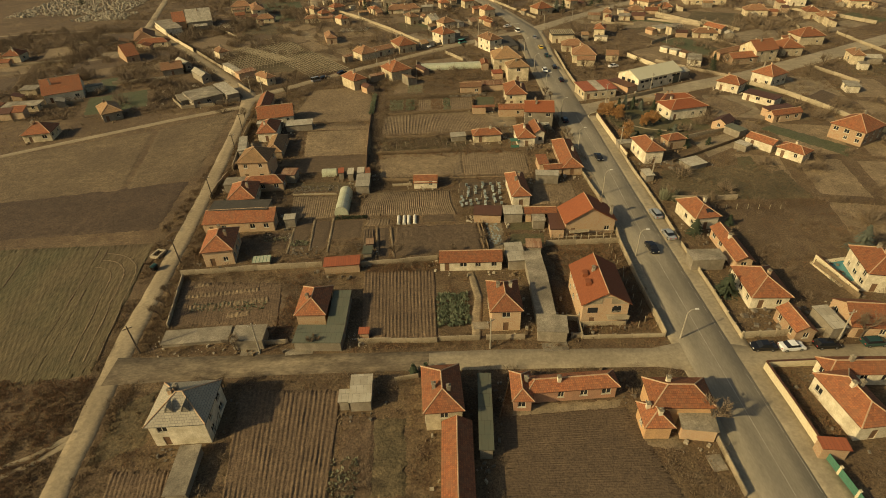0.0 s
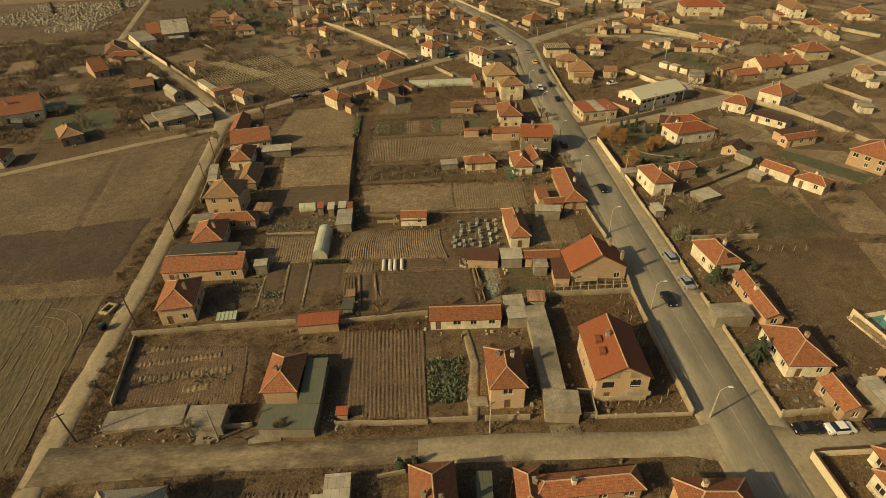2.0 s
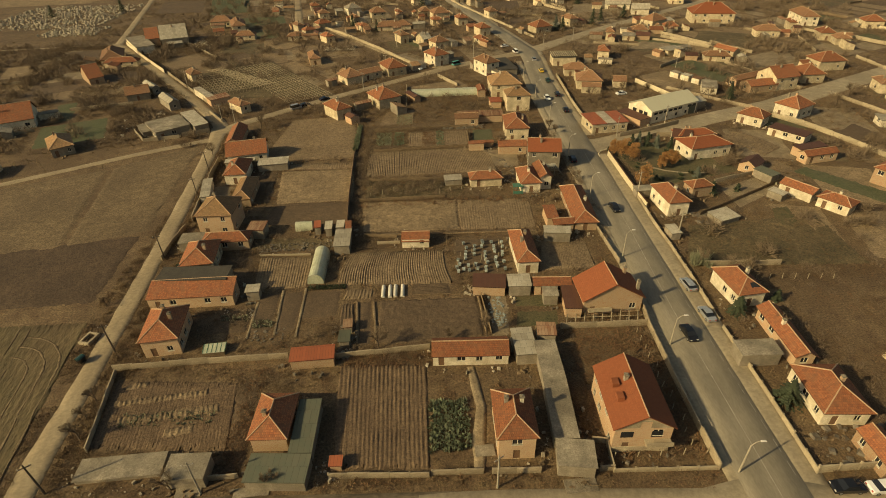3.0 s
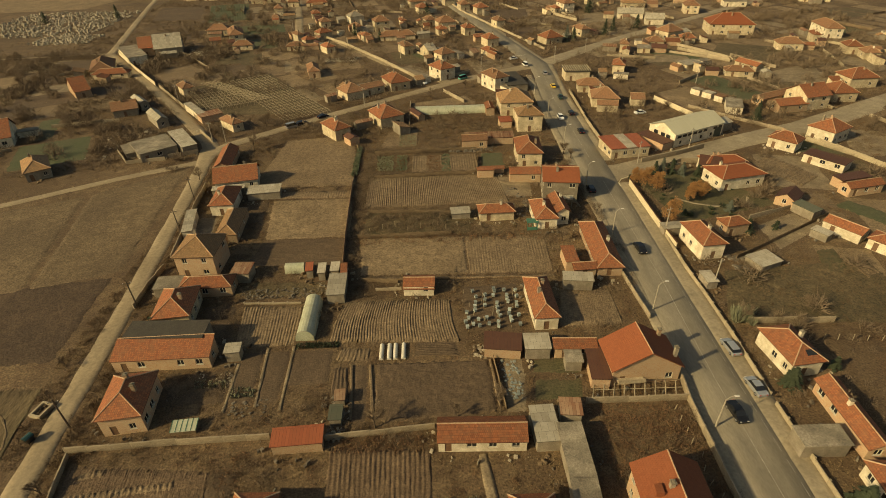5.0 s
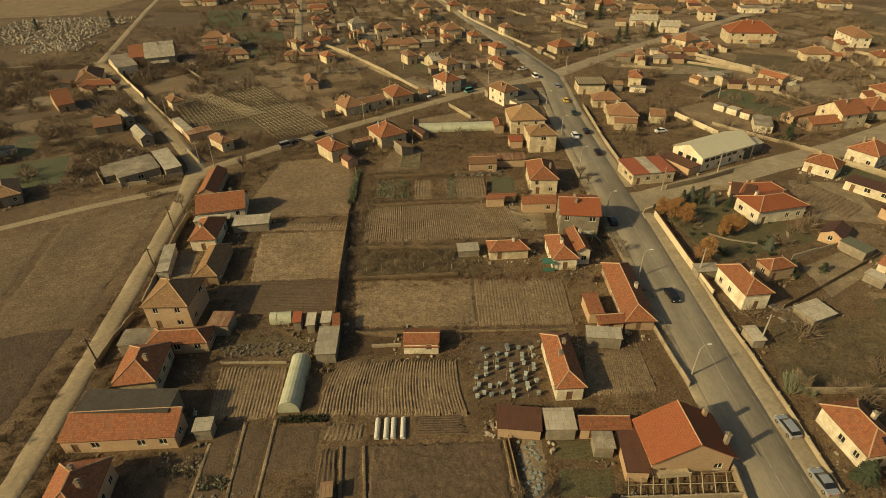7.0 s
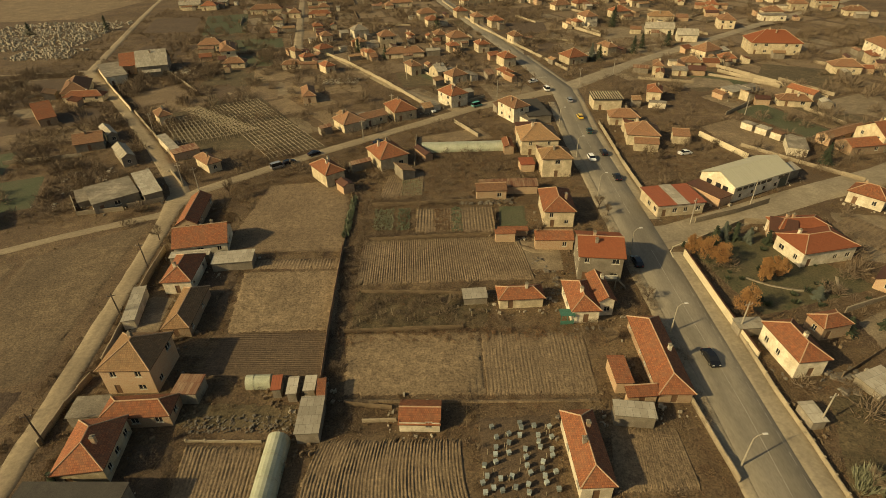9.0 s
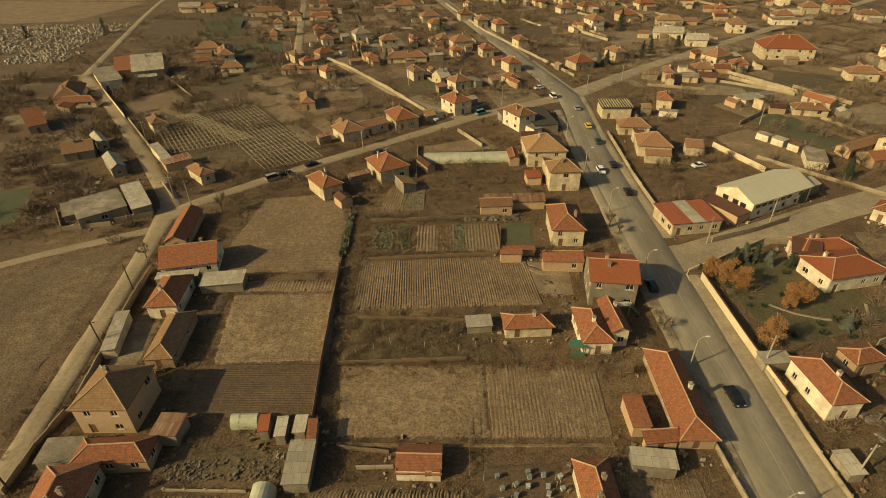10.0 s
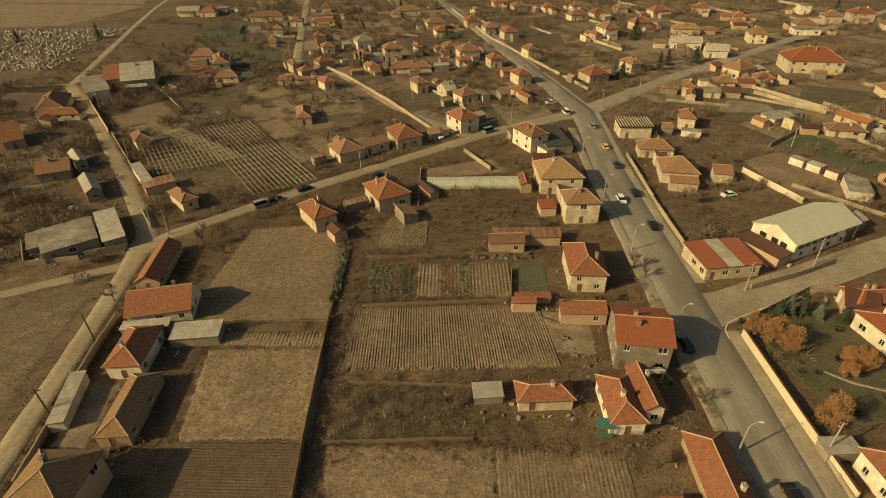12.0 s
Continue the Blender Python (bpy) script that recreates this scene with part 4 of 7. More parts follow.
    for kind, p, e, nrm, (u0, u1, z0, z1) in wins:
        if kind == "window":
            window(root, p, e, nrm, u0, u1, z0, z1)
        else:
            m = Matrix(((e.x, -nrm.x, 0, p.x), (e.y, -nrm.y, 0, p.y), (0, 0, 1, 0), (0, 0, 0, 1)))
            part("door", Geo().box(u0, 0.08, z0, u1, 0.14, z1, m).box(u1 - 0.2, 0.03, 1.0, u1 - 0.08, 0.08, 1.06, m), "door", root)
    if chimneys is None:
        chimneys = [(rn.uniform(-0.25, 0.25), rn.uniform(-0.2, 0.2)) for _ in range(rn.choice((1, 1, 2)))] if big and roof in ("hip", "gablex", "gabley") else []
    for a, b in chimneys:
        cx, cy = a * w, b * d
        s = min(w, d) / 2
        under = h + pitch * max(0, min(w / 2 - abs(cx), d / 2 - abs(cy))) if roof == "hip" else h + pitch * (d / 2 - abs(cy) if roof == "gablex" else w / 2 - abs(cx))
        chimney(root, cx, cy, under - 0.4, max(under + 0.9, h + pitch * s + 0.3), rn.choice(("brick", "white", "greywall")))
    return root


slate_house = building("house", -38.3, 55.5, 9.1, 8.6, 1, 4.8, "hip", "slate", "white")
building("house", 1.1, 56.4, 6.3, 9.5, 2, 4.4, "hip", "tile", "cream")
building("outbuilding", 2.9, 44.7, 4.6, 13.6, -2, 2.6, "gabley", "tile", "cream")
building("shed", 7.6, 53.5, 2.2, 14.2, -4, 2.4, "flat", "greenmetal", "greywall", windows=False)
building("house", 21.6, 57.8, 15.0, 3.7, 2, 2.8, "hip", "tile", "pink")
building("wing", 13.7, 57.4, 3.5, 6.3, -3, 2.8, "hip", "tile", "pink")
building("house", 36.9, 53.5, 9.5, 6.0, -4, 4.2, "hip", "tile", "ochre")
building("wing", 32.6, 50.6, 4.5, 4.9, -3, 3.0, "hip", "tile", "ochre")
building("porch", 38.6, 49.6, 5.2, 3.7, -10, 2.6, "flat", "concrete", "brick", windows=False)
building("house", 63.0, 51.7, 6.2, 10.6, 4, 3.4, "hip", "tile", "white")
building("house", 68.4, 58.3, 12.0, 4.0, -3, 2.8, "hip", "tile", "white")
building("shed", 55.8, 44.7, 3.9, 2.1, -8, 2.5, "flat", "redmetal", "brick", windows=False)
building("shed", -11.9, 58.8, 3.6, 5.6, 1, 2.4, "flat", "asbestos", "greywall", windows=False)
building("shed", -14.5, 57.6, 1.8, 2.6, 1, 2.2, "flat", "asbestos", "greywall", windows=False)
building("house", -22.8, 80.5, 6.1, 8.8, -2, 3.2, "hip", "tile", "brick")
building("garage", -20.7, 72.0, 8.8, 4.5, -4, 2.3, "flat", "greenmetal", "greywall", windows=False)
building("garage", -17.9, 79.1, 3.5, 9.7, -1, 2.3, "flat", "greenmetal", "greywall", windows=False)
building("house", 13.4, 77.2, 6.1, 9.2, -1, 5.0, "hip", "tile", "brick")
brick_house = building("house", 31.6, 79.0, 9.1, 12.4, -2, 5.3, "gabley", "bright", "brick")
building("garage", 21.5, 71.6, 5.5, 4.5, -8, 2.6, "flat", "concrete", "greywall", windows=False)
building("garage", 21.1, 79.6, 3.8, 10.9, -3, 2.6, "flat", "concrete", "greywall", windows=False)
building("garage", 21.5, 89.6, 3.8, 9.4, 0, 2.6, "flat", "concrete", "greywall", windows=False)
building("garage", 18.0, 94.5, 3.9, 6.6, 2, 2.6, "flat", "asbestos", "greywall", windows=False)
building("barn", 8.4, 94.1, 13.5, 4.8, -2, 2.3, "gablex", "tile", "white")
building("shed", -19.3, 94.5, 7.8, 3.4, 3, 2.2, "flat", "redmetal", "brick", windows=False)
building("shed", -33.6, 73.0, 5.9, 4.1, -1, 2.4, "flat", "concrete", "greywall", windows=False)
building("shed", -44.0, 74.6, 12.3, 3.7, 3, 0.9, "flat", "concrete", "greywall", windows=False)
building("house", -47.4, 102.3, 7.1, 9.6, 7, 4.0, "hip", "tile", "brick")
building("barn", -46.3, 113.4, 17.2, 4.5, 1, 2.8, "shed", "tile", "brick")
building("shed", -46.9, 117.4, 14.6, 4.6, -2, 4.2, "flat", "bitumen", "greywall", windows=False)
building("house", -48.8, 126.4, 7.3, 9.7, 6, 3.4, "hip", "tile", "cream")
building("outbuilding", -45.4, 134.0, 11.1, 4.7, 2, 2.5, "hip", "tile", "brick")
building("shed", -53.6, 134.3, 5.5, 4.3, 3, 2.4, "flat", "concrete", "greywall", windows=False)
building("house", -49.3, 143.3, 9.1, 9.4, -1, 5.6, "hip", "old", "brick")
building("barn", -47.5, 158.9, 5.3, 13.1, 3, 2.4, "hip", "old", "brick")
building("house", -52.6, 171.3, 6.5, 10.6, 3, 3.2, "hip", "tile", "white")
building("house", -53.3, 184.8, 12.3, 9.5, 11, 3.0, "gablex", "tile", "white")
building("barn", -60.7, 199.0, 5.3, 15.7, 6, 2.4, "gabley", "tile", "brick")
building("shed", -43.7, 176.4, 9.0, 4.8, 6, 2.3, "flat", "asbestos", "greywall", windows=False)
building("shed", -54.0, 178.2, 8.9, 2.6, 7, 2.3, "flat", "asbestos", "greywall", windows=False)
building("shed", -18.0, 131.4, 3.8, 7.1, 1, 2.5, "flat", "asbestos", "greywall", windows=False)
building("shed", -17.2, 137.0, 1.5, 3.7, 5, 2.5, "flat", "tile", "brick", windows=False)
building("hut", -34.4, 113.8, 2.9, 2.6, 4, 2.4, "flat", "asbestos", "greywall", windows=False)
building("shed", -24.9, 138.5, 1.7, 3.2, 6, 2.2, "flat", "redmetal", "greywall", windows=False)
building("shed", -22.1, 137.8, 1.8, 3.7, 3, 2.2, "flat", "asbestos", "greywall", windows=False)
building("shed", -19.3, 138.2, 2.0, 3.3, 1, 2.2, "flat", "asbestos", "greywall", windows=False)
building("shed", -39.3, 138.3, 4.2, 4.2, -4, 2.6, "flat", "rust", "greywall", windows=False)
building("outbuilding", -1.0, 131.9, 6.6, 5.0, -3, 1.8, "gablex", "tile", "white", pitch=0.5, label="low ruined outbuilding with broken orange clay tile roof")
building("house", 22.9, 123.9, 5.1, 13.0, 1, 3.2, "hip", "tile", "white")
building("shed", 14.0, 112.8, 6.8, 4.4, -8, 2.3, "flat", "brownmetal", "brick", windows=False)
building("shed", 20.0, 112.1, 4.7, 4.0, -2, 2.6, "flat", "asbestos", "greywall", windows=False)
roadside_house = building("house", 36.6, 107.1, 12.2, 7.7, 2, 3.6, "gabley", "bright", "brick", chimneys=[(0.33, 0.36), (0.42, -0.22)])
building("wing", 26.5, 110.8, 7.8, 2.1, -3, 2.6, "shed", "tile", "brick")
building("shed", 29.4, 106.6, 3.4, 7.7, -5, 2.4, "flat", "brownmetal", "brick", windows=False)
building("shed", 25.6, 108.2, 3.1, 2.9, -4, 2.5, "flat", "concrete", "greywall", windows=False)
building("shed", 22.6, 97.5, 3.5, 3.4, -6, 2.5, "flat", "rust", "greywall", windows=False)
building("house", 40.1, 143.0, 6.0, 19.1, -2, 2.4, "hip", "tile", "brick")
building("wing", 34.4, 134.3, 5.4, 2.0, 3, 2.3, "shed", "tile", "brick")
building("shed", 32.2, 139.0, 3.0, 6.1, 0, 2.6, "flat", "tile", "brick", windows=False)
building("shed", 32.0, 130.7, 6.3, 3.1, -8, 2.6, "flat", "asbestos", "greywall", windows=False)
building("house", 30.1, 158.4, 5.9, 10.0, 0, 3.1, "hip", "tile", "white")
building("wing", 34.3, 160.0, 3.7, 9.3, 3, 3.7, "gabley", "tile", "white")
building("house", 18.5, 160.6, 9.4, 4.7, 2, 2.5, "hip", "tile", "cream")
building("house", 36.9, 171.9, 9.7, 10.5, -8, 6.1, "gablex", "bright", "greywall", pitch=0.38)
building("outbuilding", 29.1, 180.5, 9.0, 3.0, -3, 2.8, "shed", "tile", "brick")
building("shed", 18.2, 183.8, 5.0, 2.1, 0, 2.6, "flat", "tile", "brick", windows=False)
building("house", 32.4, 195.2, 8.0, 12.4, -3, 4.5, "hip", "tile", "cream")
building("house", 37.0, 221.0, 9.1, 7.7, 0, 5.8, "hip", "old", "cream")
building("house", 34.8, 239.5, 12.3, 12.1, 1, 4.9, "hip", "old", "cream")
building("outbuilding", 16.9, 205.4, 8.4, 3.0, 1, 3, "shed", "tile", "brick")
building("shed", 29.2, 223.6, 4.4, 4.9, 2, 2.5, "flat", "redmetal", "brick", windows=False)
building("house", -12.8, 230.9, 9.7, 11.3, 28, 3.9, "hip", "tile", "cream")
building("house", -29.4, 219.7, 6.5, 10.5, 36, 4.0, "hip", "tile", "cream")
building("house", -28.6, 262.1, 8.9, 9.7, 33, 3.2, "hip", "tile", "cream")
building("wing", -20.1, 265.6, 10.3, 3.7, 33, 3, "shed", "tile", "cream")
building("house", -10.8, 273.4, 9.3, 12.0, 23, 3.6, "hip", "tile", "cream")
building("house", 30.9, 268.7, 7.3, 11.3, 27, 5.4, "hip", "tile", "white")
building("shed", 38.3, 270.4, 8.9, 18.5, 8, 3, "flat", "bitumen", "greywall", windows=False)
building("house", 9.3, 286.4, 8.3, 10.4, 31, 4.8, "hip", "tile", "white")
building("house", -68.0, 230.3, 4.8, 9.6, 44, 3.0, "hip", "tile", "cream")
building("shed", -78.9, 239.7, 8.3, 5.6, 36, 2.6, "flat", "rust", "brick", windows=False)
building("shed", -86.5, 245.7, 2.9, 15.8, 38, 2.8, "flat", "asbestos", "white", windows=False)
building("house", -114.5, 249.7, 9.2, 8.1, 23, 2.8, "gablex", "tile", "greywall")
building("outbuilding", -49.8, 296.9, 5.6, 13.3, 14, 3, "hip", "tile", "brick")
building("house", -99.4, 272.9, 5.3, 8.6, 36, 3.5, "hip", "tile", "cream")
warehouse = building("warehouse", 87.4, 209.3, 22.5, 11.8, 25, 4.4, "gablex", "cream_metal", "white", pitch=0.42, windows=False, chimneys=[])
building("shed", 74.7, 202.7, 5.1, 10.7, 29, 2.6, "flat", "brownmetal", "brick", windows=False)
shop = building("shop", 63.2, 198.4, 13.0, 10.4, 7, 3.4, "flat", "redmetal", "cream")
building("house", 70.2, 243.6, 10.6, 10.0, -12, 3.6, "hip", "tile", "cream")
building("house", 69.1, 260.6, 10.7, 7.1, -8, 3, "hip", "tile", "cream")
hall = building("hall", 67.6, 278.5, 11.2, 9.5, -3, 4, "flat", "bitumen", "cream")
building("house", 86.4, 175.0, 14.0, 9.0, 11, 3.8, "hip", "bright", "white", pitch=0.38)
building("wing", 87.1, 183.4, 12.4, 5.8, 2, 3.4, "hip", "bright", "white", pitch=0.38)
building("house", 63.6, 143.4, 6.0, 10.5, 5, 4.0, "hip", "tile", "white")
building("outbuilding", 73.8, 149.6, 6.3, 4.3, 11, 3, "hip", "tile", "brick")
panel_house = building("house", 63.3, 108.0, 6.4, 9.5, 6, 3.4, "hip", "tile", "white")
building("wing", 64.8, 94.0, 4.0, 13.6, -2, 2.6, "gabley", "tile", "brick")
building("house", 63.9, 80.4, 7.7, 10.2, -4, 3.0, "hip", "tile", "white")
building("shed", 57.5, 90.0, 7.1, 3.7, -1, 2.8, "flat", "concrete", "greywall", windows=False)
building("house", 88.4, 83.1, 7.5, 9.9, -14, 4.5, "hip", "tile", "white")
building("shed", 70.6, 69.5, 3.0, 5.9, 4, 3, "flat", "asbestos", "greywall", windows=False)
building("outbuilding", 77.4, 70.5, 7.2, 8.0, -9, 2.6, "gablex", "tile", "brick")
building("outbuilding", 64.9, 69.8, 3.9, 6.7, 0, 2.6, "gabley", "tile", "brick")
building("house", -106.2, 371.4, 8.1, 18.5, 19, 5, "hip", "tile", "cream")
building("warehouse", -149.2, 335.8, 9.4, 28.2, 34, 4, "flat", "concrete", "white")
building("shed", -146.8, 346.8, 7.1, 12.2, 23, 4, "shed", "tile", "brick")
building("warehouse", -135.4, 349.0, 14.1, 18.8, 19, 4, "gablex", "asbestos", "greywall")
building("house", 114.2, 197.6, 8.9, 6.9, -50, 3.2, "hip", "tile", "white")
building("house", 131.3, 203.2, 9.0, 10.0, -61, 4.2, "hip", "tile", "white")
building("outbuilding", 118.7, 183.7, 11.5, 5.4, -55, 2.6, "flat", "brownmetal", "white")
building("shed", 117.4, 171.2, 10.0, 3.6, 12, 2.6, "flat", "brownmetal", "brick", windows=False)
building("outbuilding", 117.0, 166.6, 11.0, 3.8, 11, 2.6, "gablex", "tile", "brick")
building("outbuilding", 95.0, 162.4, 6.6, 5.0, 42, 2.3, "gablex", "brownmetal", "brick")
building("shed", 95.9, 156.2, 6.0, 3.4, -66, 2.4, "flat", "greenmetal", "greywall", windows=False)
building("outbuilding", 99.4, 146.6, 8.6, 4.6, -58, 2.5, "gablex", "tile", "white", pitch=0.45)
building("house", 104.4, 139.0, 8.0, 5.4, -56, 2.7, "hip", "tile", "white", pitch=0.45)
building("shed", 74.3, 136.0, 6.2, 4.8, 20, 1.5, "flat", "asbestos", "greywall", windows=False)
building("shed", 93.0, 145.4, 4.2, 2.8, -60, 2.0, "flat", "asbestos", "greywall", windows=False)
building("shed", 59.2, 129.8, 2.6, 4.0, 4, 1.9, "flat", "asbestos", "greywall", windows=False)
building("house", 129.5, 150.2, 10.4, 11.5, -61, 4.5, "hip", "tile", "brick")
building("house", 143.3, 234.7, 11.1, 11.1, 12, 5, "gablex", "tile", "cream")
building("house", 159.7, 241.6, 9.9, 10.5, 0, 3.5, "hip", "tile", "cream")
building("outbuilding", 134.5, 240.6, 19.0, 5.0, 25, 2.8, "gablex", "tile", "brick", pitch=0.45)
building("outbuilding", 134.2, 231.0, 12.0, 7.0, 8, 2.8, "gablex", "tile", "brick", pitch=0.45)
building("house", 177.5, 257.0, 12.2, 10.1, 2, 4, "hip", "tile", "cream")
building("house", 221.0, 344.2, 9.3, 19.8, -10, 5, "hip", "tile", "white")
building("house", -148.4, 223.2, 14.4, 14.9, 26, 3.4, "gablex", "tile", "white")
building("house", -117.6, 196.9, 7.3, 11.8, 34, 3, "hip", "old", "greywall")
building("house", -153.2, 312.5, 10.7, 20.9, 23, 3.2, "hip", "tile", "cream")
building("shed", -95.5, 209.9, 3.9, 8.5, 34, 1.8, "flat", "concrete", "greywall", windows=False)
building("house", -121.3, 389.9, 13.5, 9, 5, 3.4, "hip", "tile", "cream")
building("house", -96.6, 351.3, 11.2, 7, 5, 2.5, "hip", "tile", "cream")
building("house", -144.0, 301.8, 16.0, 6, 5, 2.5, "hip", "tile", "cream")
building("house", -99.0, 452.4, 6.5, 8, 10, 4.2, "hip", "tile", "cream")
building("house", -69.4, 365.5, 4.3, 8, 35, 4.2, "hip", "tile", "cream")
building("house", -62.4, 359.6, 7.2, 6, 35, 2.5, "hip", "tile", "cream")
building("house", -48.7, 337.8, 5.5, 8, 35, 3.4, "hip", "tile", "cream")
building("house", -66.8, 345.2, 10.3, 5, 5, 2.5, "hip", "tile", "cream")
building("house", -56.1, 373.0, 8.6, 7, 35, 3.4, "hip", "tile", "cream")
building("house", -60.1, 404.9, 6.9, 8, 20, 3.4, "hip", "tile", "cream")
building("house", -70.1, 433.7, 6.5, 8, 15, 3.4, "hip", "tile", "cream")
building("house", -76.9, 481.6, 16.1, 7, 5, 2.5, "hip", "tile", "cream")
building("house", -84.5, 534.3, 7.2, 8, 10, 3.4, "hip", "tile", "cream")
building("house", -77.9, 503.7, 8.7, 8, 10, 3.4, "hip", "tile", "cream")
building("house", -37.9, 384.0, 4.3, 9, 25, 4.2, "hip", "tile", "cream")
building("house", -30.8, 362.2, 5.1, 7, 20, 3.4, "hip", "tile", "cream")
building("house", -23.8, 388.3, 9.5, 9, 15, 5.9, "hip", "tile", "cream")
building("house", -13.3, 363.9, 20.4, 8, 8, 2.5, "hip", "tile", "cream")
building("house", -7.8, 331.8, 5.7, 9, 25, 4.2, "hip", "tile", "cream")
building("house", 3.8, 324.4, 5.4, 9, 30, 3.4, "gablex", "asbestos", "cream")
building("house", 11.5, 316.9, 8.3, 8, 30, 3.4, "hip", "tile", "cream")
building("house", -2.5, 464.6, 12.3, 9, 15, 4.2, "hip", "tile", "cream")
building("house", 1.5, 439.8, 8.6, 9, 15, 4.2, "hip", "tile", "cream")
building("house", -11.2, 401.4, 4, 8, 15, 3.4, "hip", "tile", "cream")
building("house", 5.7, 401.2, 6.9, 9, 15, 3.4, "hip", "tile", "cream")
building("house", 15.2, 389.4, 11.2, 10, 15, 4.2, "hip", "tile", "cream")
building("house", 12.3, 372.5, 6.6, 7, 15, 3.4, "hip", "tile", "cream")
building("house", 27.4, 371.1, 6.8, 8, 15, 4.2, "hip", "tile", "cream")
building("house", 37.0, 342.7, 7.1, 9, 20, 4.2, "hip", "tile", "cream")
building("house", 34.2, 323.2, 5.1, 8, 25, 2.5, "hip", "tile", "cream")
building("house", -22.0, 516.0, 16.8, 9, 10, 3.4, "hip", "tile", "cream")
building("house", -42.0, 414.8, 9.6, 9, 25, 4.2, "hip", "slate", "white")
building("house", -30.7, 509.6, 6.7, 8, 10, 2.5, "hip", "tile", "cream")
building("house", -96.1, 428.9, 5.3, 8, 10, 2.5, "hip", "tile", "cream")
building("house", 20.7, 469.9, 8.7, 9, 15, 4.2, "hip", "tile", "cream")
building("house", 25.6, 510.6, 4, 9, 15, 4.2, "hip", "tile", "cream")
building("house", 30.2, 447.5, 7.4, 9, 15, 4.2, "hip", "tile", "cream")
building("house", 40.8, 433.9, 8.7, 9, 15, 4.2, "hip", "tile", "cream")
building("house", 47.1, 388.9, 6.0, 9, 18, 4.2, "hip", "tile", "cream")
building("house", 69.9, 345.1, 10.6, 10, 20, 3.4, "hip", "tile", "cream")
building("house", 90.2, 359.2, 5.9, 10, 20, 4.2, "hip", "tile", "cream")
building("house", 99.0, 436.7, 8.7, 12, 15, 5.0, "hip", "tile", "white")
building("house", 90.3, 427.4, 4.7, 8, 15, 3.4, "hip", "tile", "cream")
building("house", 92.7, 489.3, 12.9, 9, 15, 3.4, "hip", "tile", "cream")
building("house", 108.0, 494.2, 11.1, 9, 15, 3.4, "hip", "tile", "cream")
building("house", 124.5, 455.7, 11.9, 10, 15, 4.2, "hip", "tile", "cream")
building("house", 149.3, 496.9, 12.9, 9, 15, 4.2, "hip", "tile", "cream")
building("house", 132.8, 403.8, 16.3, 9, -15, 3.4, "gablex", "asbestos", "white")
building("house", 141.3, 385.0, 11.2, 9, -15, 3.4, "gablex", "asbestos", "white")
building("house", 103.3, 322.5, 5.0, 9, -20, 4.2, "hip", "tile", "cream")
building("house", 135.6, 347.4, 11.3, 10, 25, 4.2, "hip", "tile", "cream")
building("house", 122.4, 332.2, 8.7, 7, -10, 2.5, "hip", "tile", "cream")
building("house", 141.9, 338.0, 7.9, 7, -10, 2.5, "hip", "tile", "cream")
building("house", 112.3, 319.5, 6.9, 7, -20, 2.5, "flat", "concrete", "cream")
building("house", 176.8, 416.1, 9.7, 12, -15, 5.0, "hip", "tile", "cream")
building("house", 172.9, 357.1, 24.0, 16, -12, 5.5, "hip", "bright", "cream")
building("outbuilding", 147.7, 284.5, 12.0, 4.6, -68, 2.4, "gablex", "tile", "cream")
building("house", 88.7, 285.3, 5.9, 9, -20, 4.2, "hip", "tile", "cream")
building("house", 122.6, 288.6, 9.8, 7, 20, 2.5, "flat", "asbestos", "cream")
building("house", 182.1, 505.2, 11.2, 9, -15, 4.2, "hip", "tile", "cream")
building("house", 195.2, 476.6, 8.5, 9, -15, 3.4, "hip", "tile", "cream")
building("house", 221.0, 446.9, 12.5, 9, -10, 3.4, "hip", "tile", "cream")
building("house", 249.4, 467.6, 11.4, 9, -10, 4.2, "hip", "tile", "cream")
building("house", 270.6, 471.8, 14.7, 10, -10, 5.0, "hip", "tile", "cream")
building("house", 249.8, 499.6, 7.4, 10, -10, 5.9, "flat", "concrete", "white")
building("house", 128.9, 514.2, 8.3, 9, 10, 3.4, "hip", "tile", "cream")
building("house", 98.3, 523.9, 6.5, 9, 10, 3.4, "hip", "tile", "cream")
building("house", 78.5, 520.9, 8.5, 9, 10, 3.4, "hip", "tile", "cream")
building("house", 58.2, 527.8, 10.8, 9, 10, 3.4, "hip", "tile", "cream")
building("house", 45.6, 546.8, 11.3, 9, 10, 3.4, "hip", "tile", "cream")
building("house", -163.3, 538.8, 8.0, 9, 5, 3.4, "flat", "concrete", "cream")
building("house", -184.4, 528.8, 16.4, 9, 5, 3.4, "gablex", "asbestos", "cream")
building("house", -167.7, 522.5, 11.9, 9, 5, 3.4, "hip", "tile", "cream")
building("house", -119.0, 501.3, 23.2, 9, 5, 3.4, "hip", "tile", "cream")
building("house", -94.4, 482.0, 8.8, 8, 5, 3.4, "hip", "tile", "cream")
building("house", -132.3, 178.7, 9.4, 9, 10, 2.9, "hip", "tile", "cream")
building("house", -205.6, 283.7, 8.5, 9, 5, 3.4, "hip", "tile", "cream")
building("house", -165.5, 228.5, 7.1, 6, 5, 2.5, "flat", "concrete", "cream")
building("house", -156.1, 207.8, 13.5, 6, 5, 2.5, "flat", "concrete", "cream")
building("house", 209.1, 306.3, 7.6, 9, -15, 3.8, "hip", "tile", "cream")
building("house", 210.7, 295.8, 7.3, 8, -15, 3.2, "hip", "tile", "cream")
building("house", 249.1, 327.8, 10.2, 9, -15, 3.8, "hip", "tile", "cream")
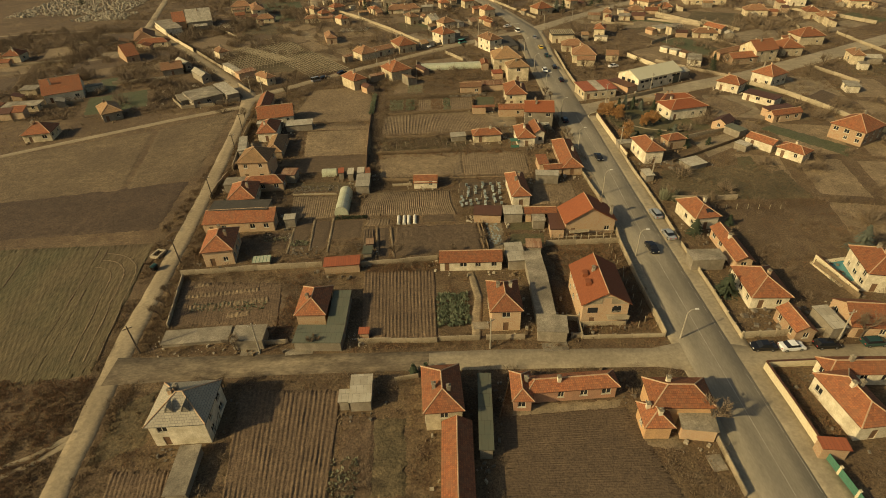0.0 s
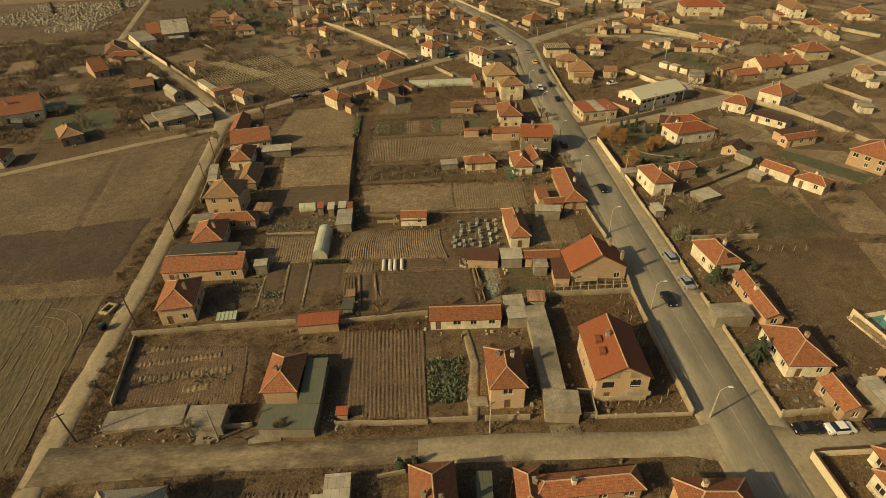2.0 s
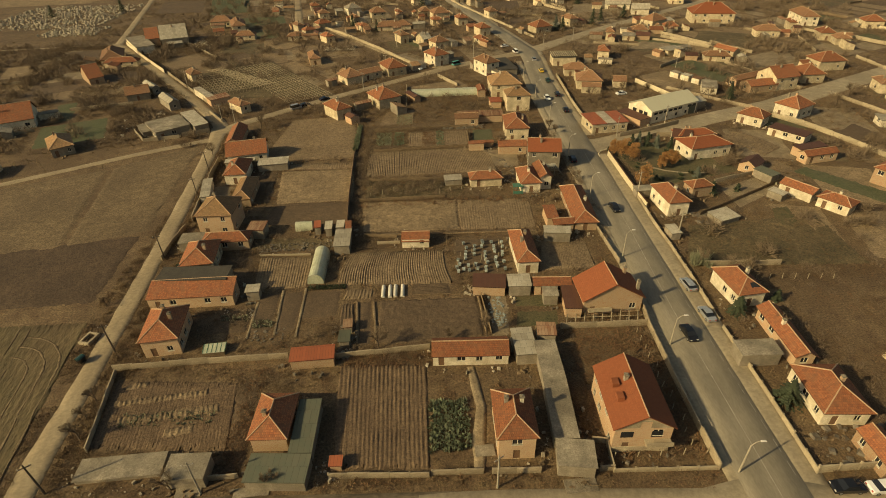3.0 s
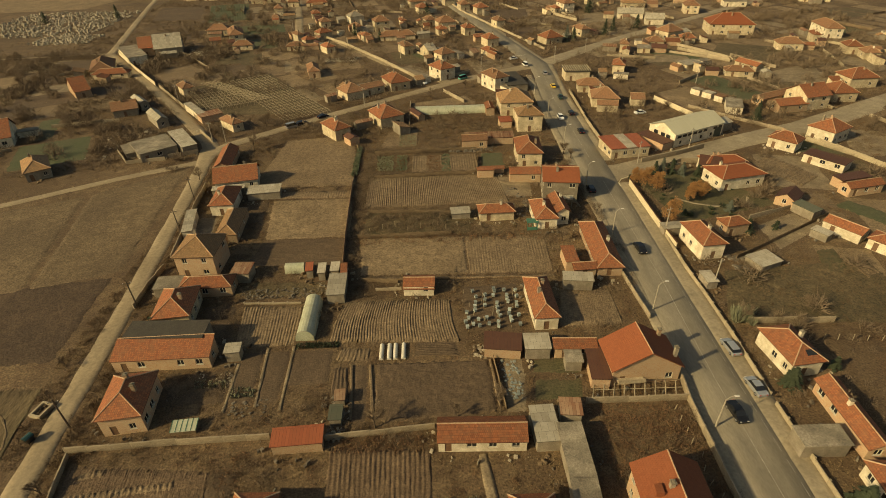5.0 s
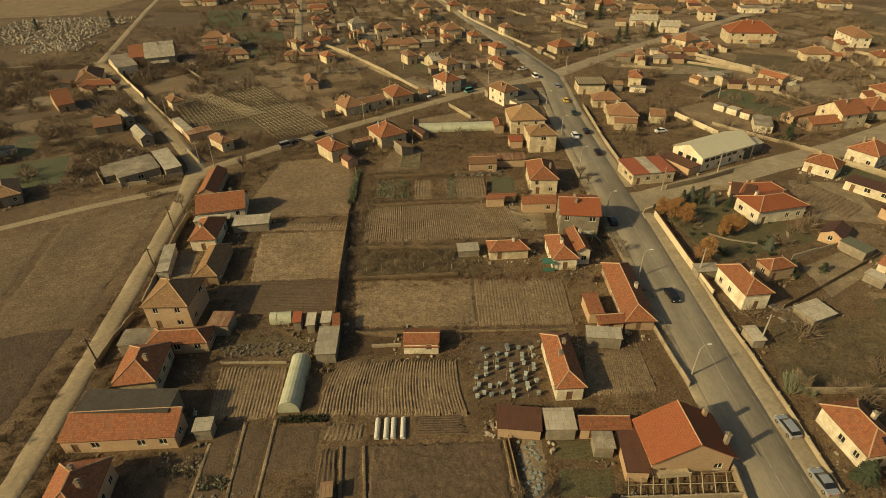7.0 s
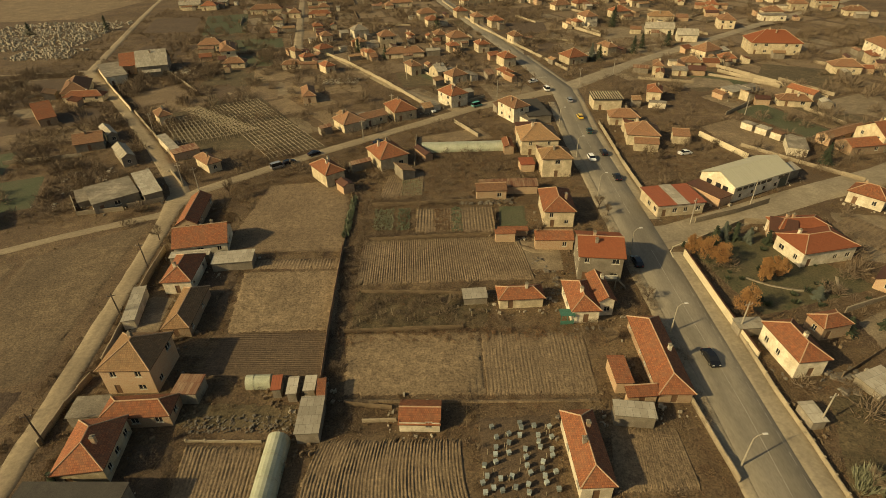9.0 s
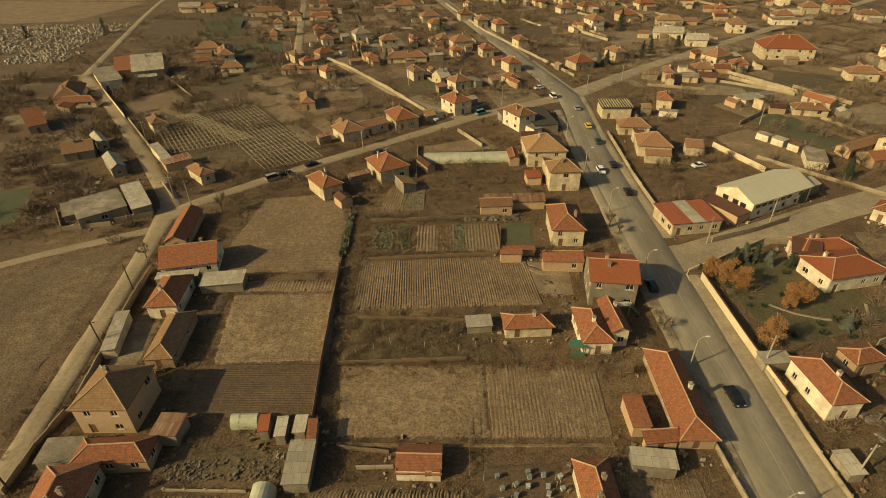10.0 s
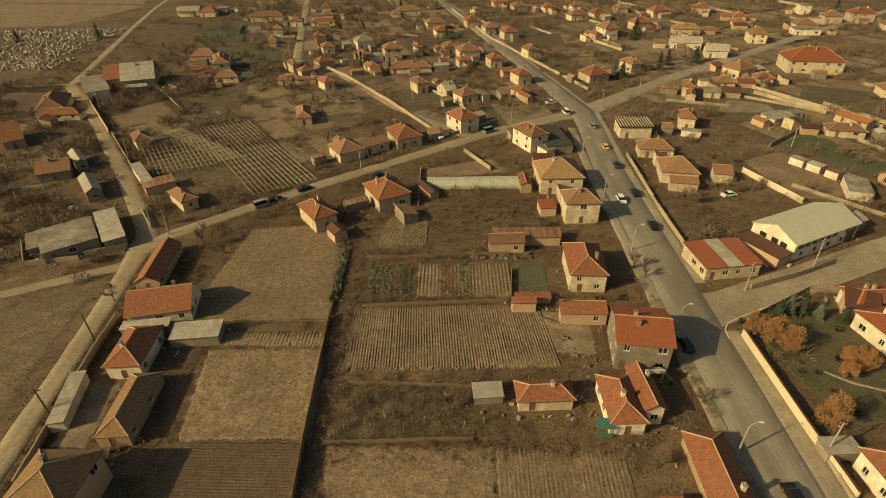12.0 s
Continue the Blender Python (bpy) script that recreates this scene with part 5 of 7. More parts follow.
building("house", 179.0, 224.8, 5.0, 9, -15, 3.8, "hip", "tile", "cream")
building("house", 155.4, 191.0, 4.9, 6, -15, 2.5, "flat", "asbestos", "white")
building("house", 205.3, 330.0, 4, 9, -15, 4.2, "hip", "tile", "cream")
building("house", 184.1, 316.2, 12.4, 8, -15, 3.4, "hip", "tile", "cream")
building("house", 271.7, 442.4, 13.3, 8, -15, 3.4, "hip", "tile", "cream")
building("house", 185.6, 457.1, 7.6, 8, -10, 3.4, "hip", "tile", "cream")
building("house", 146.3, 439.0, 15.9, 8, -10, 3.4, "hip", "old", "cream")
building("house", 214.5, 434.0, 15.4, 8, -10, 3.4, "flat", "concrete", "white")
building("house", 138.0, 274.7, 11.9, 6, -15, 2.5, "hip", "tile", "cream")
building("ruin", -87.6, 210.2, 11.7, 12.6, 37, 3, "flat", "concrete", "greywall")
building("ruin", -79.9, 214.8, 5.0, 17.2, 35, 3, "flat", "asbestos", "greywall")
building("shed", -97.5, 238.0, 4.3, 13.1, 38, 3, "gabley", "asbestos", "greywall")
building("shed", -112.1, 257.4, 3.5, 12.1, 40, 3, "gabley", "asbestos", "greywall")
building("shed", 82.5, 181.3, 5.9, 4.8, -26, 3, "shed", "brownmetal", "brick")
building("outbuilding", -146.4, 277.4, 6.4, 14.9, 39, 3, "gablex", "tile", "brick")
building("shed", 115.0, 232.3, 5.8, 10.1, -23, 2.6, "flat", "concrete", "white", windows=False)
for x, y, w, cover in ((109.6, 251.0, 4.6, "concrete"), (112.2, 246.6, 4.4, "asbestos"), (114.7, 242.0, 4.0, "tile"), (117.2, 237.4, 4.6, "concrete")):
    building("shed", x, y, w, 2.9, -61, 2.3, "flat", cover, "white", windows=False)
building("shed", -36.1, 46.2, 3.2, 7.8, 2, 1.6, "flat", "concrete", "greywall", windows=False, label="low grey rendered shed with flat concrete roof beside the house")
building("shed", -12.8, 73.3, 2.0, 1.8, 0, 1.4, "flat", "redmetal", "brick", windows=False)
building("shed", -58.6, 160.6, 2.6, 11.0, 12, 2.2, "flat", "asbestos", "white", windows=False)
building("outbuilding", 22.0, 208.8, 16.0, 3.2, 0, 2.4, "shed", "rust", "brick", windows=False)
building("shed", 20.4, 186.6, 7.4, 2.0, 0, 1.6, "flat", "tile", "brick", windows=False)
building("shed", 9.5, 161.5, 5.0, 3.4, 4, 1.8, "flat", "asbestos", "greywall", windows=False)
building("shed", 59.6, 150.2, 5.2, 3.0, 2, 2.0, "flat", "asbestos", "greywall", windows=False)
building("shed", -14.2, 98.9, 2.2, 3.0, 0, 1.8, "flat", "greenmetal", "greywall", windows=False)
building("shed", -14.0, 102.6, 1.8, 2.4, 4, 1.6, "flat", "rust", "greywall", windows=False)


def near_house(x, y, reach):
    return any(math.hypot(x - f[0], y - f[1]) < reach + min(f[2], f[3]) * 0.62 for f in FOOT)


# lean-tos and sheds in the yards of the far houses
rn = random.Random(91)
yards = [f for f in FOOT if f[5] and f[1] > 205 and not (-120 < f[0] < -30 and f[1] < 310)]
for k, (hx, hy, hw, hd, hr, _) in enumerate(yards):
    for _ in range(rn.choice((1, 2, 2, 3))):
        for _ in range(6):
            a, far_off = rn.choice((0, 90, 180, 270)) + hr + rn.uniform(-12, 12), rn.uniform(2.5, 7)
            px = hx + math.cos(radians(a)) * (hw / 2 + far_off)
            py = hy + math.sin(radians(a)) * (hd / 2 + far_off)
            w, d = rn.uniform(3.5, 8.5), rn.uniform(2.6, 4.6)
            if near_house(px, py, 1.6) or not clear_of_roads(px, py, 2.6):
                continue
            cover, wall = rn.choice((("tile", "brick"), ("tile", "brick"), ("old", "greywall"), ("asbestos", "greywall"), ("rust", "greywall"), ("concrete", "white"), ("brownmetal", "brick"), ("tile", "cream")))
            building(rn.choice(("shed", "outbuilding")), px, py, w, d, hr + rn.choice((0, 90)), rn.uniform(2.1, 2.8), rn.choice(("shed", "gablex")) if cover != "concrete" else "flat", cover, wall, pitch=0.45, windows=False, rn=rn)
            break


# ---- walls and fences ----
KINDS = {"block": ("block_wall", "rough plastered block garden wall", 0.2, 0.21), "pale": ("pale_wall", "weathered pale plastered garden wall with pillars", 0.18, 0.26), "kerb": ("road_wall", "whitewashed kerb at the street corner", 0.2, 0.2), "road": ("road_wall", "smooth pale plastered wall beside the road", 0.22, 0.3),
         "green": ("green_paint", "green painted metal fence with pale posts", 0.06, 0.3), "sheet": ("rust", "brown rusty sheet fence along the field", 0.06, 0.14), "board": ("wood", "weathered timber board fence", 0.05, 0.12), "wire": ("wood", "thin timber rail fence", 0.04, 0.1)}
UNIT = {k: Geo().box(-0.5, -0.5, 0, 0.5, 0.5, 1).mesh("panel", v[0]) for k, v in KINDS.items()}
POST = {k: Geo().box(-0.5, -0.5, 0, 0.5, 0.5, 0.96).box(-0.62, -0.62, 0.96, 0.62, 0.62, 1.0).mesh("post", {"green": "road_wall", "sheet": "wood"}.get(k, v[0])) for k, v in KINDS.items()}


COPING = Geo().box(-0.5, -0.5, 0, 0.5, 0.5, 1).mesh("coping", "brownmetal")


def fence(kind, h, line):
    """A run of panels between posts along plan points."""
    mat, label, thick, post = KINDS[kind]
    root = thing("garden_wall" if kind in ("block", "pale", "road", "kerb") else "fence", pose(line[0][0], line[0][1], 0), label, "wall" if kind in ("block", "pale", "road", "kerb") else "fence")
    o = Vector(line[0])
    for a, b in zip(line, line[1:]):
        a, b = Vector(a), Vector(b)
        k = max(1, round((b - a).length / (3.2 if a.y < 150 else 6)))
        ang = math.atan2(b.y - a.y, b.x - a.x)
        for i in range(k):
            p, q = a.lerp(b, i / k), a.lerp(b, (i + 1) / k)
            hh = h * (1 if kind in ("road", "kerb") else R.uniform(0.88, 1.06))
            ln = (q - p).length - (0.01 if kind == "road" else post)
            c = (p + q) / 2 - o
            lean = R.uniform(-0.02, 0.02)
            if kind == "wire":
                for zz in (0.4, 0.95):
                    ob = new("rail", UNIT[kind]); ob.parent = root
                    ob.matrix_local = Matrix.LocRotScale((c.x, c.y, zz * h), Euler((0, 0, ang)), (ln + post, thick, 0.07))
            else:
                ob = new("panel", UNIT[kind]); ob.parent = root
                ob.matrix_local = Matrix.LocRotScale((c.x, c.y, -0.05), Euler((lean, 0, ang)), (ln, thick, hh))
            if kind == "road":
                ob = new("coping", COPING); ob.parent = root
                ob.matrix_local = Matrix.LocRotScale((c.x, c.y, hh - 0.05), Euler((0, 0, ang)), (ln, 0.34, 0.09))
                continue
            ob = new("post", POST[kind]); ob.parent = root
            ob.matrix_local = Matrix.LocRotScale((p.x - o.x, p.y - o.y, -0.05), Euler((0, 0, ang)), (post, post, h * (1.0 if kind == "block" else 1.12)))
    return root


fence("block", 1.3, [(-13.7, 71.5), (0.7, 70.8)])
fence("block", 1.3, [(1.0, 71.1), (8.4, 70.9)])
fence("block", 1.3, [(9.6, 70.8), (16.6, 70.6)])
fence("block", 1.1, [(-32.4, 72.1), (-26.6, 72.4)])
fence("pale", 0.9, [(26.8, 70.0), (41.6, 69.5)])
fence("block", 1.6, [(41.6, 69.5), (41.9, 84.4), (42.5, 99.8), (43.5, 107.4)])
fence("block", 1.4, [(-54.4, 94.8), (-41.4, 95.4), (-23.9, 95.8)])
fence("block", 1.3, [(-15.4, 95.1), (1.4, 96.4)])
fence("block", 1.2, [(-50.9, 78.1), (-53.8, 94.3)])
fence("green", 1.6, [(55.4, 38.1), (55.0, 45.1)])
fence("green", 1.6, [(55.2, 33.1), (55.4, 38.1)])
fence("road", 1.7, [(55.0, 45.4), (55.2, 52.9), (55.2, 61.1)])
fence("road", 1.5, [(55.4, 61.3), (65.2, 61.2)])
fence("pale", 1.0, [(54.9, 68.1), (55.5, 80.7), (56.0, 98.2)])
fence("pale", 1.6, [(54.9, 68.2), (64.0, 68.4), (73.9, 68.0), (80.9, 68.1)])
fence("pale", 1.0, [(56.0, 99.8), (56.8, 114.2), (57.1, 125.5), (57.0, 135.6), (57.7, 149.7)])
fence("kerb", 0.22, [(55.1, 174.9), (55.4, 177.2), (56.7, 179.1), (60.0, 180.9), (68.4, 184.6), (77.5, 188.6)])
fence("road", 1.9, [(57.8, 142.9), (57.6, 155.1), (57.8, 175.7)])
fence("pale", 1.4, [(58.5, 202.0), (58.8, 224.6), (60.5, 260.0)])
fence("pale", 1.4, [(64.0, 329.5), (50.9, 369.1), (30.9, 431.4), (9.2, 533.6)])
fence("board", 0.9, [(-20.5, 200.6), (-20.0, 182.5)])
fence("sheet", 1.9, [(-20.0, 182.2), (-19.3, 164.8), (-18.7, 151.4), (-18.0, 140.1)])
fence("sheet", 2.0, [(-17.7, 138.7), (-17.5, 129.6)])
fence("board", 1.2, [(-20.4, 204.8), (-24.7, 222.2)])
fence("pale", 0.6, [(-36.8, 128.9), (-25.0, 128.4)])
fence("board", 1.0, [(12.1, 110.6), (12.9, 99.3)])
fence("block", 1.5, [(26.0, 100.0), (42.6, 99.8)])
fence("wire", 1.4, [(28.0, 103.9), (42.0, 102.9)])
fence("block", 1.2, [(42.6, 134.6), (43.0, 126.4), (43.4, 119.5)])
fence("block", 1.8, [(-57.9, 146.0), (-59.3, 156.7), (-61.0, 170.6), (-62.0, 182.9)])
fence("block", 1.4, [(-59.1, 128.9), (-59.3, 136.5), (-58.3, 142.9)])
fence("road", 2.0, [(-118.2, 286.2), (-139.9, 315.4), (-161.9, 346.6)])
fence("block", 1.5, [(-82.9, 238.9), (-115.3, 283.3)])
fence("block", 1.4, [(-71.5, 217.5), (-78.8, 227.4)])
fence("pale", 1.4, [(16.6, 249.8), (8.9, 264.9)])
fence("road", 1.9, [(97.4, 226.6), (94.0, 236.5), (90.6, 246.2)])
fence("pale", 1.5, [(155.0, 280.2), (146.4, 302.4), (132.8, 330.4)])
fence("pale", 1.5, [(-0.5, 282.0), (-19.3, 316.2), (-42.1, 353.8), (-63.5, 381.8)])
fence("block", 1.5, [(61.3, 117.3), (77.7, 116.6)])
fence("pale", 1.6, [(141.4, 152.4), (134.9, 178.8), (127.1, 200.2)])
fence("block", 1.4, [(-82.0, 203.7), (-93.2, 201.6), (-100.3, 211.4)])
fence("block", 1.5, [(-73.2, 208.3), (-81.4, 204.9)])
fence("block", 1.2, [(-4.4, 227.8), (-4.4, 251.2)])
fence("board", 1.2, [(17.3, 197.3), (15.9, 184.6)])
fence("board", 1.1, [(-15.8, 152.6), (6.8, 153.0)])
fence("board", 1.0, [(-13.9, 164.7), (9.6, 163.3)])
fence("wire", 1.3, [(-40.5, 180.3), (-18.9, 180.7)])
fence("board", 1.2, [(-15.1, 202.3), (17.3, 203.5)])
fence("board", 1.1, [(-14.2, 185.1), (15.6, 186.4)])
fence("board", 1.0, [(-13.3, 135.2), (-5.6, 134.1)])
fence("block", 0.8, [(-10.1, 131.7), (-4.7, 131.7)])
fence("block", 1.6, [(66.1, 189.6), (78.0, 193.8), (89.2, 198.7)])
fence("block", 1.4, [(80.9, 154.6), (94.7, 159.4)])
fence("block", 1.2, [(41.2, 47.8), (41.1, 38.9)])
fence("board", 1.0, [(9.9, 53.6), (13.0, 62.7)])
fence("wire", 1.5, [(-35.1, 62.0), (-33.2, 50.0)])
fence("block", 0.9, [(-6.7, 62.1), (-2.7, 62.7)])
fence("block", 1.2, [(-171.8, 306.4), (-163.7, 312.9)])
fence("block", 1.4, [(-106.5, 333.0), (-106.0, 375.2)])
fence("pale", 1.2, [(-106.8, 377.4), (-80.8, 387.4)])
fence("pale", 1.3, [(89.0, 440.1), (99.7, 405.7)])
fence("block", 1.3, [(91.8, 313.0), (113.1, 305.1)])
fence("block", 1.3, [(22.3, 292.7), (5.4, 279.1)])
fence("block", 1.6, [(85.2, 187.9), (77.7, 189.0), (60.4, 179.5)])
fence("board", 1.4, [(80.1, 88.3), (82.1, 77.1)])
fence("road", 1.8, [(81.0, 89.8), (82.1, 78.0)])
fence("board", 1.2, [(69.5, 138.0), (100.9, 155.0)])
fence("block", 1.3, [(100.0, 236.3), (121.8, 209.3)])
fence("block", 1.6, [(108.4, 265.1), (130.3, 282.4)])
fence("pale", 1.5, [(130.6, 321.6), (144.9, 295.5)])
fence("block", 1.3, [(24.9, 70.3), (26.8, 70.3), (27.1, 74.8), (24.9, 75.2)])
fence("block", 1.3, [(139.6, 269.4), (150.5, 228.8)])
fence("pale", 1.4, [(201.4, 270.3), (200.3, 234.5)])
fence("block", 1.3, [(-157.8, 205.1), (-137.1, 215.2)])
fence("block", 1.3, [(-135.7, 236.4), (-113.3, 241.3)])
fence("block", 1.3, [(-206.9, 271.8), (-177.0, 277.1)])
fence("wire", 1.3, [(6.1, 130.2), (6.6, 140.5)])
fence("block", 1.3, [(-125.8, 341.8), (-100.1, 308.5)])
fence("pale", 1.2, [(10.4, 309.3), (-3.5, 332.5)])
fence("block", 1.2, [(55.0, 395.4), (80.1, 387.8)])
fence("pale", 1.4, [(169.1, 446.1), (206.0, 480.1)])
fence("block", 1.4, [(180.9, 332.4), (186.6, 323.9)])
fence("block", 1.2, [(-25.7, 435.0), (-41.5, 401.0)])
fence("pale", 1.3, [(-62.5, 384.0), (-53.8, 401.7)])
fence("block", 1.3, [(-48.0, 452.6), (-12.6, 442.0)])
fence("pale", 1.5, [(123.9, 202.0), (132.4, 186.8), (137.3, 169.3)])
fence("road", 1.8, [(247.2, 336.1), (252.5, 317.5)])
fence("pale", 1.4, [(198.3, 310.2), (189.6, 281.7)])
fence("block", 1.3, [(158.3, 220.7), (163.8, 197.9)])
fence("block", 1.2, [(115.5, 323.7), (146.5, 296.2)])

# garden walls between the far plots
rn = random.Random(17)
for k, (a, b) in enumerate(rn.sample([e for e in PARCEL_SIDES if e[0][1] > 215 and (e[0][0] > 60 or e[0][1] > 310)], 90)):
    if all(clear_of_roads(a[0] + (b[0] - a[0]) * t, a[1] + (b[1] - a[1]) * t, 1.0) and not near_house(a[0] + (b[0] - a[0]) * t, a[1] + (b[1] - a[1]) * t, 0.6) for t in (0, 0.25, 0.5, 0.75, 1)):
        fence(("block", "pale", "board", "block", "wire")[k % 5], rn.uniform(1.1, 1.7), [a, b])

# ---- road paint ----
def marks(name, label, line, width, dash, gap):
    root_pts = []
    for a, b in zip(line, line[1:]):
        a, b = Vector(a), Vector(b)
        L, t = (b - a).length, 0.0
        d = (b - a).normalized(); s = Vector((-d.y, d.x)) * width / 2
        while t < L:
            e = min(L, t + dash)
            p, q = a + d * t, a + d * e
            root_pts.append([(p - s), (p + s), (q + s), (q - s)])
            t = e + gap
    g = Geo()
    for q in root_pts:
        g.face([(v.x, v.y, 0.106) for v in q][::-1])
    single(name, g, "paint", label, "road marking", "structure")


marks("centre_line", "worn white centre line on the asphalt", [(47.4, 20), (48.2, 67), (48.9, 104), (50.4, 132), (51.0, 165), (51.3, 178)], 0.13, 8, 0.05)
marks("centre_line", "worn white centre line on the asphalt", [(51.6, 195), (51.8, 211), (52.6, 254), (55, 285)], 0.13, 6, 3)
marks("edge_line", "worn white edge line on the asphalt", [(51.2, 20), (51.7, 60)], 0.1, 9, 0.5)
marks("edge_line", "worn white edge line on the asphalt", [(51.8, 68), (52.4, 104), (53.2, 132), (54.2, 165)], 0.09, 2.2, 1.4)
marks("crossing_stripe", "worn zebra crossing stripes", [(45.5, 318), (53, 320)], 2.2, 0.45, 0.5)


# ---- street furniture ----
def utility_pole(x, y, h, mat, lean=0.0):
    p = thing("utility_pole", pose(x, y, 0, 0, lean, R.uniform(0, 40)), "slim timber utility pole beside the road" if mat == "tarred_pole" else "grey concrete utility pole", "pole")
    part("shaft", Geo().tube((0, 0, -0.3), (0, 0, h), 0.17, 0.1, 7), mat, p)
    part("crossarm", Geo().box(-0.8, -0.06, h - 0.7, 0.8, 0.06, h - 0.58), mat, p)
    part("insulator", Geo().tube((-0.7, 0, h - 0.58), (-0.7, 0, h - 0.38), 0.05, 0.04).tube((0.7, 0, h - 0.58), (0.7, 0, h - 0.38), 0.05, 0.04), "lamp", p)


def street_lamp(x, y):
    p = thing("street_lamp", pose(x, y, 0, 0, 0, R.uniform(-4, 4)), "grey concrete street lamp with a short arm over the road", "street lamp", "lamps along the road")
    part("shaft", Geo().tube((0, 0, -0.3), (0, 0, 6.2), 0.16, 0.1, 8), "pole", p)
    part("arm", Geo().tube((0, 0, 6.1), (0.5, 0, 6.8), 0.06, 0.05, 6).tube((0.5, 0, 6.8), (1.1, 0, 7.0), 0.05, 0.045, 6), "pole", p)
    part("lamp_head", Geo().box(1.0, -0.14, 6.95, 1.7, 0.14, 7.1, taper=0.04), "lamp", p, "pale lamp head")


for y in (68.9, 94.4, 122.2, 150.4, 176.5, 205.0, 231.0, 258.0):
    street_lamp(44.2 + (y - 69) * 0.015 if y < 200 else 46.0, y)
for x, y in ((-53.5, 71.5), (-56.4, 99.5), (-58.7, 129.4), (-60.4, 158.1), (-63.2, 176.0)):
    utility_pole(x, y, 6.8, "tarred_pole", -1)
for x, y in ((-31.4, 70.2), (10, 68.6), (71.3, 66.6), (60, 128.7), (64.8, 189.3), (-22.4, 249.7), (-14.1, 277.1), (-10.3, 321), (64.4, 307), (27.5, 292.5), (-77.2, 390.7), (84.1, 198.1), (-65.7, 214.6), (-71.2, 217.5), (82.9, 320.8), (115.5, 265.2), (-99, 262), (-135, 312), (58, 150)):
    utility_pole(x, y, 7.2, "pole")


# ---- cars ----
def car(x, y, rot, paint, label, body="sedan"):
    c = thing("car", pose(x, y, 0.1 if 42 < x < 58 else 0.07, 0, 0, rot), label, "car")
    W, H = 0.86, 1.43
    roof = {"sedan": (-1.35, -0.75, 0.55, 1.15), "hatch": (-1.95, -1.6, 0.6, 1.2), "van": (-2.05, -1.95, 1.1, 1.75)}[body]
    H = 1.95 if body == "van" else H
    prof = [(-2.1, 0.3), (-2.15, 0.75), (-2.0, 0.95), (roof[0], 0.98), (roof[3], 0.95), (1.95, 0.8), (2.12, 0.6), (2.1, 0.28)]
    g = Geo()
    for s in (-1, 1):
        g.face([(px, s * W, pz) for px, pz in prof][::-s])
    for (ax, az), (bx, bz) in zip(prof, prof[1:] + prof[:1]):
        g.face([(ax, -W, az), (ax, W, az), (bx, W, bz), (bx, -W, bz)])
    part("body", g, PAINTS[paint], c)
    w2 = 0.66
    k = Geo()
    lo = [(roof[0], W - 0.03, 0.96), (roof[3], W - 0.03, 0.94)]
    pts = [(roof[0], -W + 0.04, 0.96), (roof[3], -W + 0.04, 0.94), (roof[3], W - 0.04, 0.94), (roof[0], W - 0.04, 0.96), (roof[1], -w2, H), (roof[2], -w2, H), (roof[2], w2, H), (roof[1], w2, H)]
    for a in ((0, 1, 5, 4), (1, 2, 6, 5), (2, 3, 7, 6), (3, 0, 4, 7)):
        k.face([pts[i] for i in a])
    part("window_band", k, "car_glass", c, "dark car windows")
    r = Geo().box(roof[1] - 0.02, -w2 - 0.02, H - 0.04, roof[2] + 0.02, w2 + 0.02, H + 0.02, taper=0.03)
    part("roof", r, PAINTS[paint], c)
    for sx in (-1.3, 1.3):
        for sy in (-1, 1):
            wh = part("wheel", Geo().tube((sx, sy * 0.68, 0.31), (sx, sy * 0.88, 0.31), 0.31, 0.31, 12), "tyre", c)
            part("rim", Geo().tube((sx, sy * 0.87, 0.31), (sx, sy * 0.895, 0.31), 0.19, 0.17, 8), "rim", wh)
    for sy in (-0.6, 0.6):
        part("headlight", Geo().box(1.96, sy - 0.16, 0.6, 2.1, sy + 0.16, 0.74), "lamp", c, "pale headlight")
        part("tail_light", Geo().box(-2.18, sy - 0.14, 0.68, -2.08, sy + 0.14, 0.84), PAINTS["red"], c, "red tail light")


